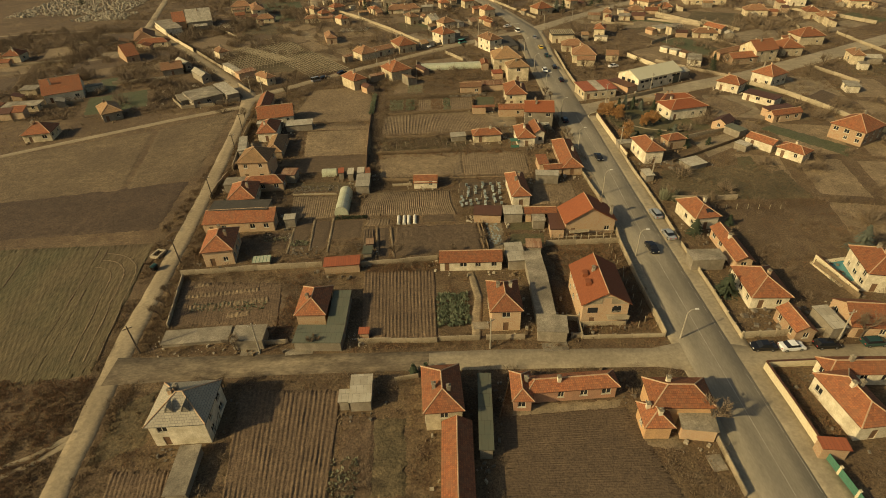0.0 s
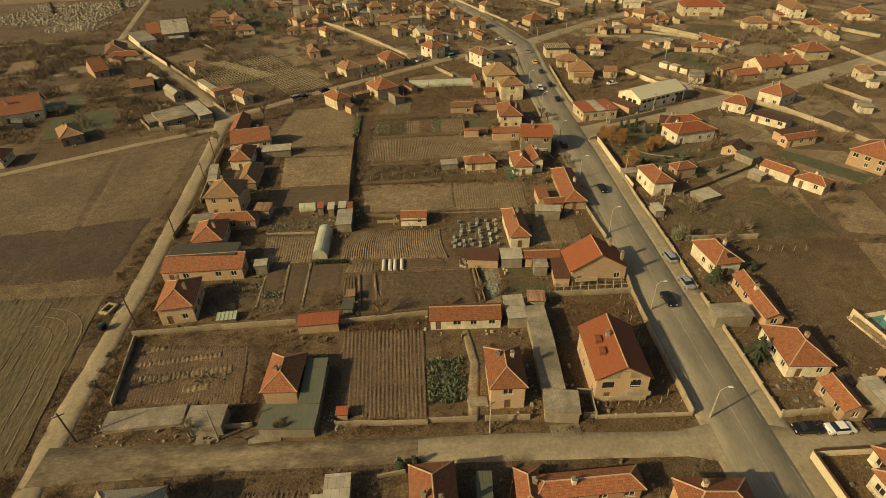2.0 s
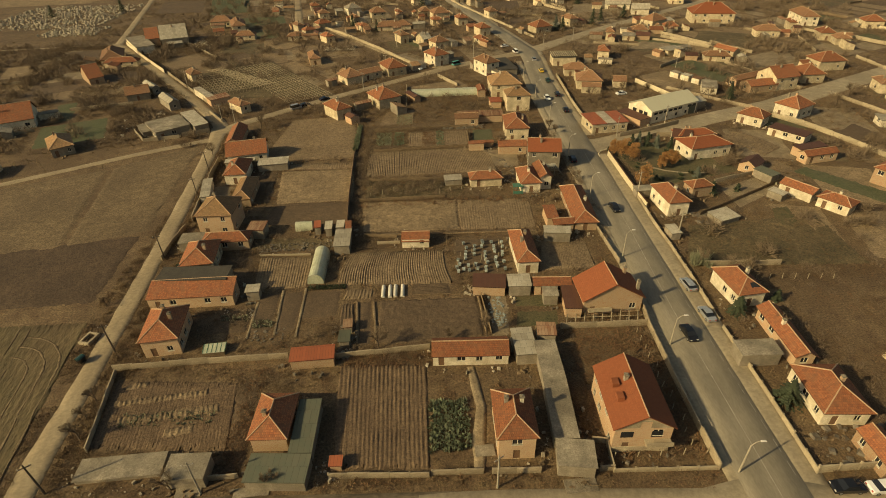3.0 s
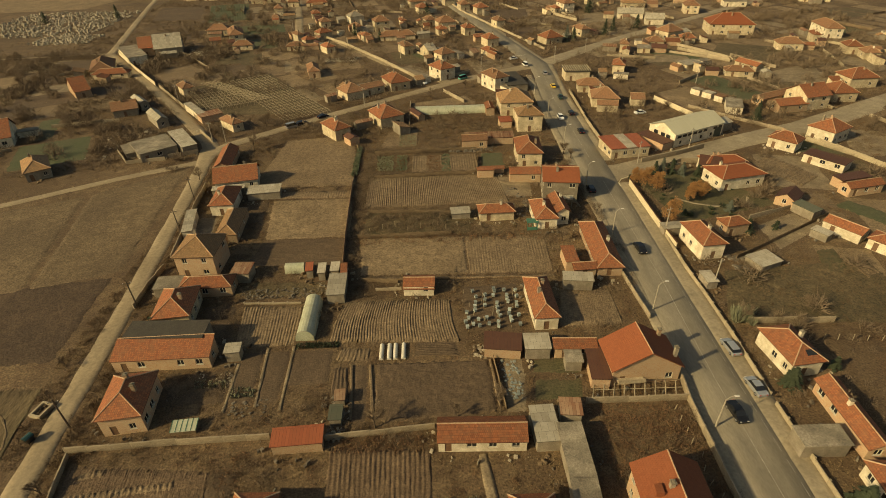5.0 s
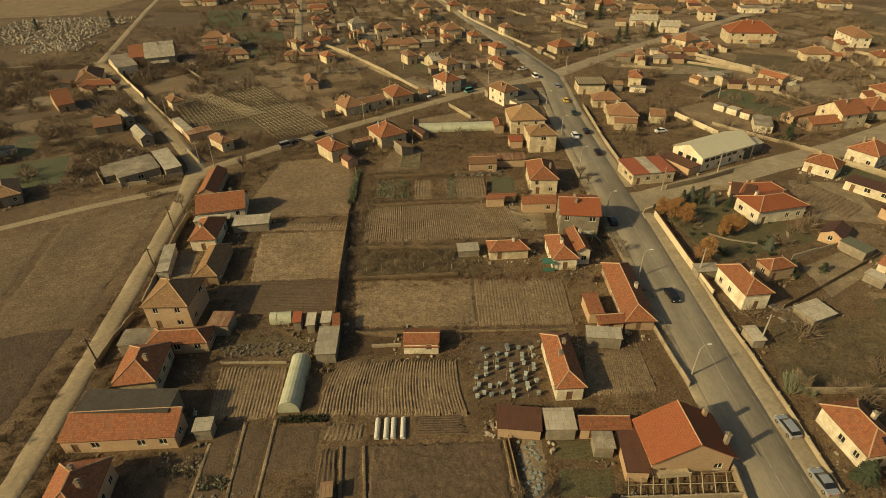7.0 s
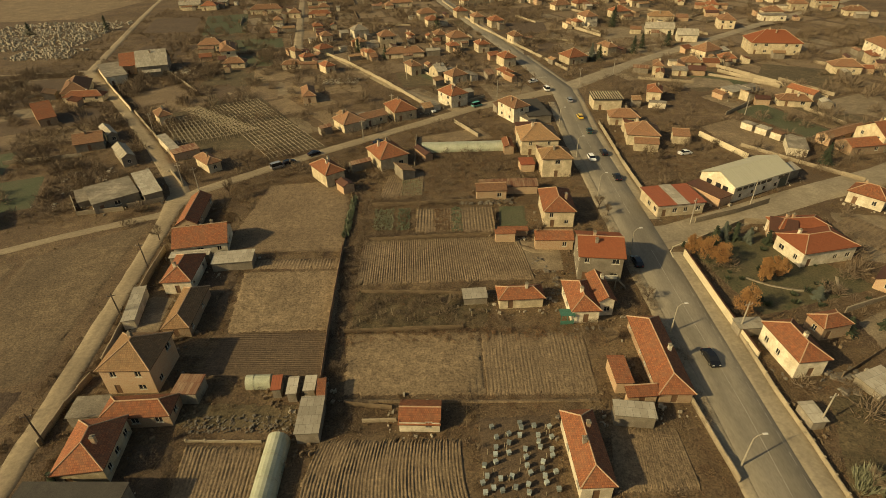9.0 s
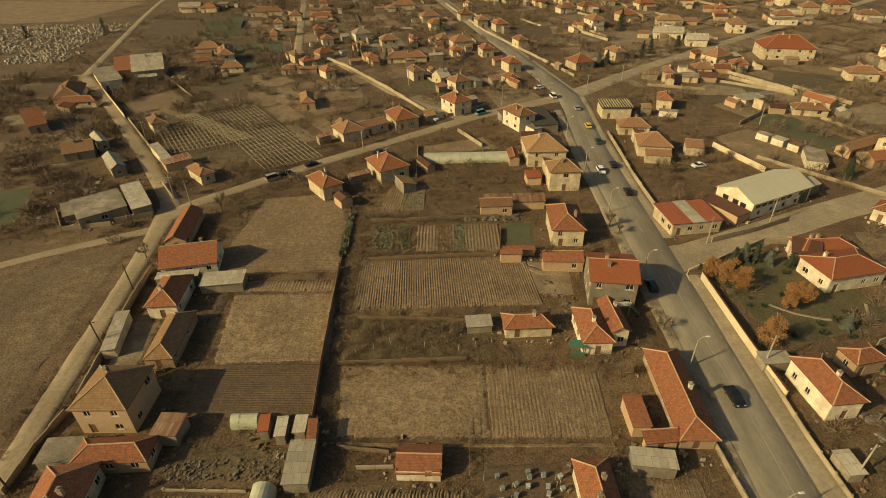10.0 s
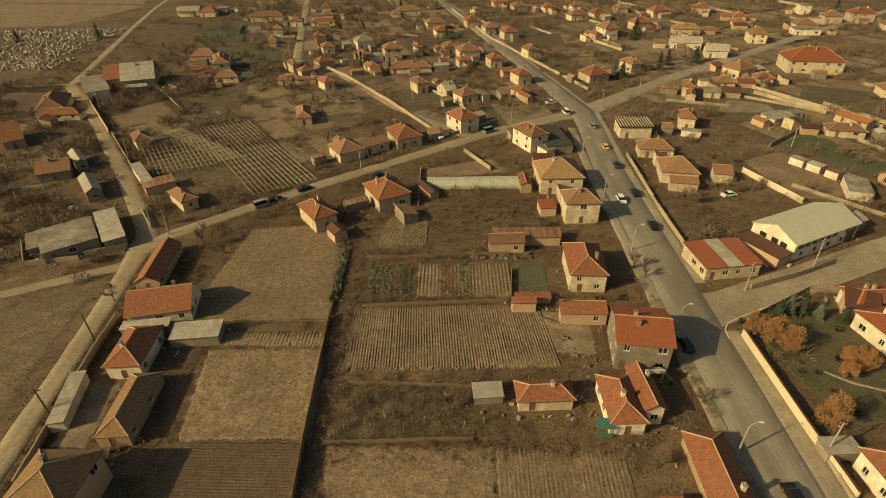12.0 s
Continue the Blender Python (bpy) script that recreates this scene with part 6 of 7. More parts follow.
for x, y, rot, paint, label, body in ((57.3, 65.5, 178, "black", "black parked car beside a garden wall", "sedan"), (62.1, 65.2, 2, "white", "white parked saloon car beside a garden wall", "sedan"), (68.3, 65.3, 0, "black", "black parked car under a bare tree", "hatch"), (76.7, 65.3, 0, "green", "dark parked car beside a garden wall", "hatch"),
                                      (54.7, 110.6, 95, "silver", "silver parked estate car on the shoulder", "hatch"), (54.4, 101.4, 94, "silver", "silver-green parked car on the shoulder", "sedan"), (48.8, 96.5, -86, "black", "black car driving on the main road", "sedan"), (49.6, 143, -87, "black", "black car driving on the main road", "sedan"),
                                      (54.1, 215.2, 88, "black", "black car driving on the main road", "sedan"),
                                      (55.0, 233, 88, "black", "dark car driving on the main road", "hatch"), (55.1, 251.5, 86, "green", "dark car driving on the main road", "sedan"), (55.2, 266, 90, "yellow", "yellow car driving on the main road", "hatch"), (50.2, 229.1, -88, "white", "white car driving on the main road", "hatch"),
                                      (46.2, 172.8, 90, "black", "dark parked car in a house's shade", "hatch"), (-46.6, 228.6, 38, "silver", "silver parked van beside the dirt street", "van"), (-37, 238, 38, "black", "dark parked car beside the dirt street", "sedan"), (-43.5, 231.5, 38, "black", "dark parked car beside the dirt street", "hatch"),
                                      (0.6, 276.9, -50, "white", "white parked car at the street corner", "sedan"), (-1.5, 279.3, -50, "silver", "silver parked car at the street corner", "sedan"), (18.4, 281.6, 35, "teal", "teal parked van beside a garden", "van"), (45.3, 311.9, 20, "white", "white car waiting at the junction", "sedan"),
                                      (80, 231.2, 15, "white", "white parked car in a yard", "sedan"), (55.5, 285, 90, "silver", "silver car driving on the main road", "hatch"), (41, 282, -80, "orange", "orange parked truck beside a yard", "van"), (49, 300, 100, "white", "white parked van at the junction", "van"), (-16.9, 246.3, 38, "black", "dark parked car behind a house", "sedan")):
    car(x, y, rot, paint, label, body)


def refuse_container(x, y, rot):
    """Wheeled steel refuse container with a domed lid."""
    c = thing("refuse_container", pose(x, y, 0.07, 0, 0, rot), "dark steel wheeled refuse container beside the dirt road", "container")
    g = Geo()
    lo, hi = [(-0.5, -0.4, 0.2), (0.5, -0.4, 0.2), (0.5, 0.4, 0.2), (-0.5, 0.4, 0.2)], [(-0.68, -0.55, 1.2), (0.68, -0.55, 1.2), (0.68, 0.55, 1.2), (-0.68, 0.55, 1.2)]
    g.face(lo[::-1])
    for i in range(4):
        j = (i + 1) % 4
        g.face([lo[i], lo[j], hi[j], hi[i]])
    part("body", g, PAINTS["black"], c)
    k = Geo()
    arc = [(-0.57, 1.2), (-0.4, 1.36), (0.0, 1.45), (0.4, 1.36), (0.57, 1.2)]
    for (ay, az), (by, bz) in zip(arc, arc[1:]):
        k.face([(-0.7, ay, az), (0.7, ay, az), (0.7, by, bz), (-0.7, by, bz)])
    for s in (-1, 1):
        k.face([(s * 0.7, py, pz) for py, pz in arc][::s])
    part("lid", k, PAINTS["green"], c, "dark green domed lid")
    for sx in (-0.4, 0.4):
        for sy in (-0.32, 0.32):
            part("wheel", Geo().tube((sx, sy - 0.04, 0.1), (sx, sy + 0.04, 0.1), 0.1, 0.1, 8), PAINTS["black"], c)


def stone_trough(x, y, rot):
    """Low open basin of pale slabs with rubble in it."""
    c = thing("stone_trough", pose(x, y, 0.05, 0, 0, rot), "pale low stone trough filled with rubble beside the dirt road", "trough")
    for a in ((-1.5, -1.1, 1.5, -0.75), (-1.5, 0.75, 1.5, 1.1), (-1.5, -0.745, -1.15, 0.745), (1.15, -0.745, 1.5, 0.745)):
        part("rim_slab", Geo().box(a[0], a[1], 0, a[2], a[3], 0.62), "pale_wall", c)
    rn = random.Random(77)
    g = Geo()
    for _ in range(26):
        px, py, r = rn.uniform(-0.95, 0.95), rn.uniform(-0.55, 0.55), rn.uniform(0.1, 0.24)
        g.box(px - r, py - r * 0.7, 0, px + r, py + r * 0.7, rn.uniform(0.12, 0.4))
    part("rubble", g, "soil", c, "brown earth and rubble")


refuse_container(-61.2, 97.2, 70)
stone_trough(-62.75, 103.1, 75)


# ---- plants ----
def branches(seed, height, spread, levels=4, n=5, trunk=0.16):
    """Trunk and twig meshes of a bare tree."""
    rn = random.Random(seed)
    tr, tw = Geo(), Geo()

    def grow(p, d, ln, r, lev):
        q = p + d * ln
        (tr if lev < 2 else tw).tube(p, q, r, r * 0.6, 5 if lev < 2 else 3, cap=False)
        if lev >= levels:
            return
        for _ in range(n if lev else n - 1):
            v = (d + Vector((rn.uniform(-1, 1), rn.uniform(-1, 1), rn.uniform(-0.15, 0.7))) * spread).normalized()
            grow(p + d * ln * rn.uniform(0.45, 1.0), v, ln * rn.uniform(0.55, 0.8), r * 0.6, lev + 1)

    grow(Vector((0, 0, -0.2)), Vector((rn.uniform(-0.1, 0.1), rn.uniform(-0.1, 0.1), 1)).normalized(), height * 0.36, trunk, 0)
    return tr, tw


def bare_tree(seed, height, label):
    tr, tw = branches(seed, height, 0.85)
    t = thing("bare_tree", pose(0, 0, 0), label, "tree", "bare trees")
    part("trunk", tr, "bark", t)
    part("crown", tw, "twig", t, "bare grey-brown twigs")
    return t


def leaf_cloud(g, rn, centre, rad, count, size, flat=1.0):
    for _ in range(count):
        v = Vector((rn.gauss(0, 1), rn.gauss(0, 1), rn.gauss(0, 1))).normalized() * (rn.random() ** 0.35)
        p = centre + Vector((v.x * rad, v.y * rad, v.z * rad * flat))
        a = Vector((rn.uniform(-1, 1), rn.uniform(-1, 1), rn.uniform(-1, 1))).normalized() * size * rn.uniform(0.6, 1.3)
        b = a.cross(Vector((rn.uniform(-1, 1), rn.uniform(-1, 1), rn.uniform(-1, 1)))).normalized() * size * rn.uniform(0.5, 1.0)
        g.face([p - a - b * 0.4, p + b, p + a - b * 0.4, p - b])


def autumn_tree(x, y, h, seed):
    rn = random.Random(seed)
    t = thing("autumn_tree", pose(x, y, 0, 0, 0, rn.uniform(0, 360)), "orange-leaved autumn tree on the garden lawn", "tree", "autumn trees")
    tr, tw = branches(seed, h, 0.7, 3)
    part("trunk", tr, "bark", t)
    g = Geo()
    for _ in range(60):
        a, r = rn.uniform(0, math.tau), rn.random() ** 0.6 * h * 0.3
        z = rn.uniform(0.28, 0.95) * h
        r *= 1.15 - 0.7 * abs(z / h - 0.5)
        leaf_cloud(g, rn, Vector((r * math.cos(a), r * math.sin(a), z)), h * 0.11, 60, 0.11)
    part("crown", g, "orange_leaf", t, "orange autumn leaves with gaps")


def conifer(x, y, h, w, mat, seed, label):
    rn = random.Random(seed)
    t = thing("conifer", pose(x, y, 0, 0, 0, rn.uniform(0, 360)), label, "tree")
    part("trunk", Geo().tube((0, 0, -0.2), (0, 0, h * 0.9), 0.16, 0.03, 6), "bark", t)
    g = Geo()
    tiers = int(h * 3)
    for i in range(tiers):
        z = h * (0.08 + 0.9 * i / tiers)
        r = w * (1 - z / h) ** 0.75 * rn.uniform(0.75, 1.15) + 0.1
        for k in range(11):
            a = rn.uniform(0, math.tau)
            e = Vector((math.cos(a), math.sin(a), 0))
            s = Vector((-e.y, e.x, 0))
            L = r * rn.uniform(0.7, 1.15)
            for f in (0.35, 0.6, 0.8, 1.0):
                p = e * L * f + Vector((0, 0, z - L * f * 0.3 + rn.uniform(-0.1, 0.1)))
                wd = 0.28 * rn.uniform(0.6, 1.2)
                g.face([p - s * wd - e * 0.3, p + e * 0.1 + Vector((0, 0, -0.08)), p + s * wd - e * 0.3, p - e * 0.45 + Vector((0, 0, 0.12))])
    part("crown", g, mat, t, "dense drooping needles")


for x, y, h, s in ((61.6, 173.6, 6, 1), (64, 171.5, 5.5, 2), (61.2, 155.2, 6.2, 3), (74.2, 166.7, 5, 4), (70.2, 164.9, 4, 5), (59.8, 176.3, 4.5, 6), (72.5, 168.5, 3.5, 8)):
    autumn_tree(x, y, h, s)
for i, (x, y, h, w, m) in enumerate(((57.8, 80.6, 5.2, 2.9, "needle"), (92.5, 92.5, 7, 3, "silver_needle"), (60.6, 101.8, 4.4, 2.8, "needle"), (66.5, 180.2, 5, 1.6, "needle"), (69, 181.2, 5.5, 1.7, "silver_needle"), (72, 181.5, 5, 1.6, "needle"), (74.5, 180.2, 4.4, 1.6, "silver_needle"), (78.5, 179.2, 4, 1.5, "needle"),
                                     (83, 345.8, 8, 2.6, "needle"), (79.2, 346, 9, 2.8, "silver_needle"), (-210, 450, 10, 4, "needle"), (-255, 442, 8, 4, "needle"), (104, 359, 9, 3, "needle"), (127, 373.7, 8, 4, "needle"), (112, 426, 10, 4, "needle"), (116, 436, 11, 4, "needle"), (111.5, 369, 8, 3, "needle"), (-28.6, 532, 9, 4, "needle"), (-22.9, 360.6, 6, 2.5, "needle"),
                                     (-38.5, 377, 7, 3, "needle"), (4.4, 433, 8, 4, "needle"), (277, 506, 9, 4, "needle"), (118.4, 221.9, 7, 2.4, "needle"), (78, 159, 3.5, 1.6, "silver_needle"), (-52, 121.5, 4, 0.9, "needle"), (70, 105, 3, 1.4, "needle"), (77.5, 149, 4, 2.4, "needle"), (85, 150, 2.6, 1.3, "needle"), (66, 158, 2, 1.2, "needle"), (82, 163, 1.8, 1.2, "needle"), (-3.6, 63.6, 2.4, 1.1, "needle"), (-1.5, 64, 2.2, 1, "needle"))):
    conifer(x, y, h, w, m, i + 20, "silver-grey spruce on a lawn" if m == "silver_needle" else "dark green conifer beside the houses")

TREES = [bare_tree(40 + i, h, "leafless tree with fine grey-brown twigs") for i, h in enumerate((6.5, 5.0, 7.5, 4.2, 5.6))]
spots = [(32.7, 148.0), (45.7, 194.6), (26.2, 181.8), (3.8, 158.8), (-53.9, 84.2), (-35.8, 71.0), (-21.9, 70.6), (75.2, 66.8), (-64.4, 113.3), (-35.6, 62.0), (-65.8, 188.1), (44.4, 198), (60, 117.6), (36, 186), (66, 96), (-8, 97), (5, 98.5), (12, 99), (-54.3, 88), (-53.2, 80.5), (44.3, 160), (68, 222), (66, 226), (72, 229), (66.5, 215), (64, 108), (-36, 60), (40.6, 49.8)]
for i, (x, y) in enumerate(spots):
    src = TREES[i % 5]
    m = Matrix.LocRotScale((x, y, 0), Euler((0, 0, i * 1.7)), None) @ Matrix.Scale(0.75 + 0.1 * (i % 4), 4)
    if i < 5:
        src.matrix_basis = m
    else:
        c = copy_thing(src, m)
        c.scale = (0.7 + 0.1 * (i % 4),) * 3
# leafless trees among the far gardens
rs = np.random.RandomState(5)
cand = np.stack([rs.uniform(-190, 230, 1500), rs.uniform(205, 560, 1500)], 1)
cand = cand[free(cand, 1.0)]
keep = [p for p in cand if noise.noise(Vector((p[0] * 0.02, p[1] * 0.02, 3))) > -0.12 and not (p[0] < -160 and p[1] > 330)][:150]
for i, p in enumerate(keep):
    c = copy_thing(TREES[i % 5], pose(p[0], p[1], 0, 0, 0, i * 77))
    c.scale = (rs.uniform(0.55, 1.05),) * 3


def tufts(name, material, label, pts, hmin, hmax, blades, width, seed, spread=0.5):
    """Many small plants of thin blades in one mesh."""
    r = np.random.RandomState(seed)
    n = len(pts)
    h = r.uniform(hmin, hmax, n)
    base = np.repeat(np.column_stack([pts, np.zeros(n)]), blades, 0)
    hh = np.repeat(h, blades) * r.uniform(0.5, 1.1, n * blades)
    a = r.uniform(0, math.tau, n * blades)
    rad = np.sqrt(r.rand(n * blades)) * np.repeat(h, blades) * spread
    root = base + np.column_stack([np.cos(a) * rad * 0.45, np.sin(a) * rad * 0.45, np.full(n * blades, -0.03)])
    tip = base + np.column_stack([np.cos(a) * rad * 1.3, np.sin(a) * rad * 1.3, hh])
    b = r.uniform(0, math.tau, n * blades)
    side = np.column_stack([np.cos(b), np.sin(b), np.zeros(n * blades)]) * (width * np.repeat(h, blades))[:, None]
    mid = (root * 0.45 + tip * 0.55)
    v = np.stack([root, mid + side, tip, mid - side], 1).reshape(-1, 3)
    f = np.arange(len(v)).reshape(-1, 4)
    me = bpy.data.meshes.new(name)
    me.from_pydata(v.tolist(), [], f.tolist())
    me.materials.append(M[material])
    return tagged(new(name, me), label, "undergrowth", "", "stuff")


def rows_of(x0, y0, x1, y1, dx, dy, seed, jitter=0.12, drop=0.1):
    r = np.random.RandomState(seed)
    xs, ys = np.arange(x0, x1, dx), np.arange(y0, y1, dy)
    p = np.array([(a, b) for a in xs for b in ys if r.rand() > drop])
    return p + r.randn(*p.shape) * jitter


def thicket(name, material, label, pts, hmin, hmax, twigs, thick, seed, wide=0.75):
    """Rounded clumps of many fine bare twigs, all in one mesh."""
    r = np.random.RandomState(seed)
    n = len(pts) * twigs
    h = np.repeat(r.uniform(hmin, hmax, len(pts)) * r.uniform(0.7, 1.15, len(pts)), twigs)
    radius = h * np.repeat(wide * r.uniform(0.7, 1.4, len(pts)), twigs)
    v = r.randn(n, 3)
    v[:, 2] = np.abs(v[:, 2])
    v /= np.linalg.norm(v, axis=1)[:, None]
    depth = r.rand(n) ** 0.45
    p = np.repeat(np.column_stack([pts, np.zeros(len(pts))]), twigs, 0) + np.column_stack([v[:, 0] * radius, v[:, 1] * radius, v[:, 2] * h * 0.7]) * depth[:, None]
    d = v + r.randn(n, 3) * 0.55 + np.array([0, 0, 0.45])
    d /= np.linalg.norm(d, axis=1)[:, None]
    side = np.cross(d, r.randn(n, 3))
    side *= (thick * h / np.linalg.norm(side, axis=1))[:, None]
    tip = p + d * (h * r.uniform(0.25, 0.6, n))[:, None]
    verts = np.stack([p - side, p + side, tip], 1).reshape(-1, 3)
    me = bpy.data.meshes.new(name)
    me.from_pydata(verts.tolist(), [], np.arange(n * 3).reshape(-1, 3).tolist())
    me.materials.append(M[material])
    return tagged(new(name, me), label, "undergrowth", "", "stuff")


def scatter(x0, x1, y0, y1, count, seed, scale, cut, grow=0.2):
    r = np.random.RandomState(seed)
    p = np.stack([r.uniform(x0, x1, count), r.uniform(y0, y1, count)], 1)
    p = p[free(p, grow)]
    nz = np.array([noise.noise(Vector((a * scale, b * scale, seed))) for a, b in p])
    return p[nz > cut]


def yard_scatter(x0, x1, y0, y1, count, seed, scale, cut):
    """Plan points off the roads and clear of the buildings, gathered in patches."""
    r = np.random.RandomState(seed)
    p = np.stack([r.uniform(x0, x1, count), r.uniform(y0, y1, count)], 1)
    ok = np.array([noise.noise(Vector((a * scale, b * scale, seed))) for a, b in p]) > cut
    for f in FOOT:
        ok &= np.hypot(p[:, 0] - f[0], p[:, 1] - f[1]) > max(f[2], f[3]) * 0.5 + 1.5
    p = p[ok]
    return p[np.array([clear_of_roads(a, b, 1.5) for a, b in p])]


thicket("weeds", "scrub", "coarse dead weeds on the fallow meadow", rows_of(58.5, 112, 98, 140, 0.75, 0.75, 61, 0.5, 0.35), 0.25, 0.8, 16, 0.07, 61)
thicket("weeds", "red_scrub", "reddish dead weeds in the walled front gardens", np.concatenate([rows_of(26.5, 71.5, 41, 75.5, 0.7, 0.7, 62, 0.3, 0.3), rows_of(37.6, 76, 41.5, 98.5, 0.7, 0.7, 63, 0.3, 0.3), rows_of(27, 87, 38, 99, 0.7, 0.7, 64, 0.3, 0.3), rows_of(57, 47, 60, 60.5, 0.7, 0.7, 65, 0.3, 0.2), rows_of(-30, 73, -26.5, 92, 0.7, 0.7, 66, 0.3, 0.25), rows_of(-14, 92.6, 2, 95.4, 0.6, 0.6, 67, 0.3, 0.2), rows_of(-15.4, 70, 16, 70.5, 0.8, 0.5, 68, 0.3, 0.3), rows_of(-16.5, 150, 27, 152.5, 0.8, 0.8, 69, 0.4, 0.3)]), 0.3, 0.95, 34, 0.06, 62)
thicket("weeds", "twig", "dark bare bushes along the garden strip", np.concatenate([rows_of(-15, 153, 12, 166, 1.5, 1.5, 70, 0.7, 0.35), rows_of(-18, 186.5, 20, 187.8, 1.0, 0.7, 71, 0.4, 0.3), rows_of(-17.5, 132, -16, 205, 1.0, 1.1, 72, 0.5, 0.35), rows_of(29, 150, 33, 156, 1.2, 1.2, 73, 0.5, 0.3), rows_of(-16, 202, 14, 206.5, 1.2, 1.2, 74, 0.5, 0.25), rows_of(43.2, 130, 45.2, 200, 1.3, 1.6, 75, 0.5, 0.4)]), 0.7, 1.9, 110, 0.016, 63, 0.75)
thicket("scrub", "scrub", "bare brown scrub and weeds between the plots", scatter(-56, 44, 30, 260, 26000, 11, 0.09, -0.22), 0.25, 0.8, 26, 0.045, 1)
thicket("scrub", "red_scrub", "reddish dead weeds between the plots", scatter(-56, 44, 30, 260, 16000, 31, 0.13, 0.0, 0.1), 0.25, 0.75, 24, 0.045, 31, 0.9)
thicket("scrub", "twig", "tall dark bare bushes between the plots", scatter(-56, 44, 30, 260, 4200, 21, 0.11, -0.05), 0.8, 2.2, 90, 0.012, 21, 0.6)
thicket("scrub", "scrub", "bare brown scrub in the gardens across the road", scatter(56, 190, 30, 260, 24000, 12, 0.07, -0.2), 0.3, 0.9, 22, 0.045, 2)
thicket("scrub", "red_scrub", "reddish dead weeds in the gardens across the road", scatter(56, 190, 30, 260, 12000, 32, 0.1, 0.05, 0.1), 0.3, 0.85, 22, 0.045, 32, 0.9)
thicket("scrub", "twig", "tall dark bare bushes across the road", scatter(58, 190, 30, 260, 3600, 22, 0.08, -0.05), 0.9, 2.4, 80, 0.014, 22, 0.6)
thicket("scrub", "scrub", "bare brown scrub in the far gardens", scatter(-200, 260, 215, 600, 42000, 13, 0.05, -0.2), 0.4, 1.3, 14, 0.05, 3)
thicket("scrub", "twig", "tall bare bushes in the far gardens", scatter(-200, 260, 215, 600, 11000, 23, 0.04, -0.1, 0.0), 1.2, 3.2, 34, 0.03, 23, 0.6)
thicket("scrub", "scrub", "bare brown scrub along the dirt road", scatter(-66, -50, 20, 205, 7000, 14, 0.15, -0.3), 0.3, 1.0, 24, 0.06, 4)
thicket("scrub", "red_scrub", "dark reddish scrub in the corner by the track", scatter(-100, -58.5, 25, 66, 5200, 24, 0.15, -0.5, -30), 0.3, 0.9, 22, 0.06, 24)
thicket("scrub", "scrub", "bare brown scrub in the outlying gardens", scatter(-240, -70, 195, 350, 19000, 15, 0.06, -0.2), 0.4, 1.2, 16, 0.045, 5)
thicket("scrub", "twig", "tall bare bushes in the outlying gardens", scatter(-240, -72, 195, 350, 4200, 25, 0.04, -0.05, 0.0), 1.2, 3.2, 38, 0.03, 25, 0.6)
tufts("dry_grass", "grass", "tufts of straw-coloured dry grass", scatter(-60, 60, 25, 260, 34000, 16, 0.12, -0.2, 0.0), 0.12, 0.4, 6, 0.1, 6, 1.0)
tufts("dry_grass", "grass", "tufts of straw-coloured dry grass in far gardens", scatter(-240, 260, 150, 600, 44000, 17, 0.06, -0.15, 0.0), 0.2, 0.7, 4, 0.15, 7, 1.0)


tufts("cabbage_bed", "pale_cabbage", "pale green cabbages in rows", rows_of(-15.2, 36, -11, 47.7, 0.7, 0.6, 31), 0.3, 0.5, 12, 0.3, 31, 0.9)
tufts("cabbage_bed", "cabbage", "blue-green leafy crop in a garden bed", rows_of(1.2, 75, 6.8, 84, 0.6, 0.55, 32), 0.45, 0.8, 14, 0.25, 32, 0.8)
tufts("cabbage_bed", "pale_cabbage", "pale cabbages in a dark bed", rows_of(-32.5, 104.3, -28.4, 106.3, 0.6, 0.6, 33), 0.3, 0.5, 12, 0.3, 33, 0.9)
tufts("cabbage_bed", "pale_cabbage", "pale leafy crop in rows", rows_of(-13.6, 190, -9.2, 200.5, 0.7, 0.6, 34), 0.35, 0.6, 10, 0.3, 34, 0.9)
tufts("cabbage_bed", "cabbage", "green leafy crop in rows", rows_of(-7.6, 190, -5, 200.5, 0.8, 0.6, 35), 0.35, 0.6, 10, 0.3, 35, 0.9)
tufts("cabbage_bed", "pale_cabbage", "pale leafy crop in rows", rows_of(-7.2, 208.4, -2, 218, 0.8, 0.7, 36), 0.3, 0.5, 10, 0.3, 36, 0.9)
tufts("cabbage_bed", "cabbage", "dark clumps of cabbage stalks in rows", rows_of(-48, 82.4, -33, 85.2, 0.75, 0.7, 37), 0.2, 0.45, 10, 0.3, 37, 0.9)
tufts("flower_bed", "red_scrub", "reddish dry stalks in rows", rows_of(1.6, 188.6, 5.8, 200, 0.6, 0.5, 41), 0.3, 0.6, 12, 0.1, 41, 0.7)
tufts("cabbage_bed", "cabbage", "green leafy crop in rows", rows_of(6.4, 188.6, 8.6, 200, 0.8, 0.6, 42), 0.35, 0.6, 10, 0.3, 42, 0.9)
tufts("cabbage_bed", "pale_cabbage", "pale leafy crop in the shaded garden", rows_of(-39.2, 106.8, -34.2, 108.4, 0.6, 0.6, 43, 0.2), 0.3, 0.5, 12, 0.3, 43, 0.9)
tufts("shrubs", "pale_cabbage", "large pale olive bush beside the road wall", rows_of(59.6, 117.6, 62.8, 120.4, 0.8, 0.8, 44, 0.3), 1.4, 2.6, 60, 0.03, 44, 0.5)
tufts("hedge", "cabbage", "green hedge along the field edge", rows_of(-20.6, 187, -19.6, 207, 0.35, 0.35, 38), 0.6, 1.2, 14, 0.14, 38, 0.5)
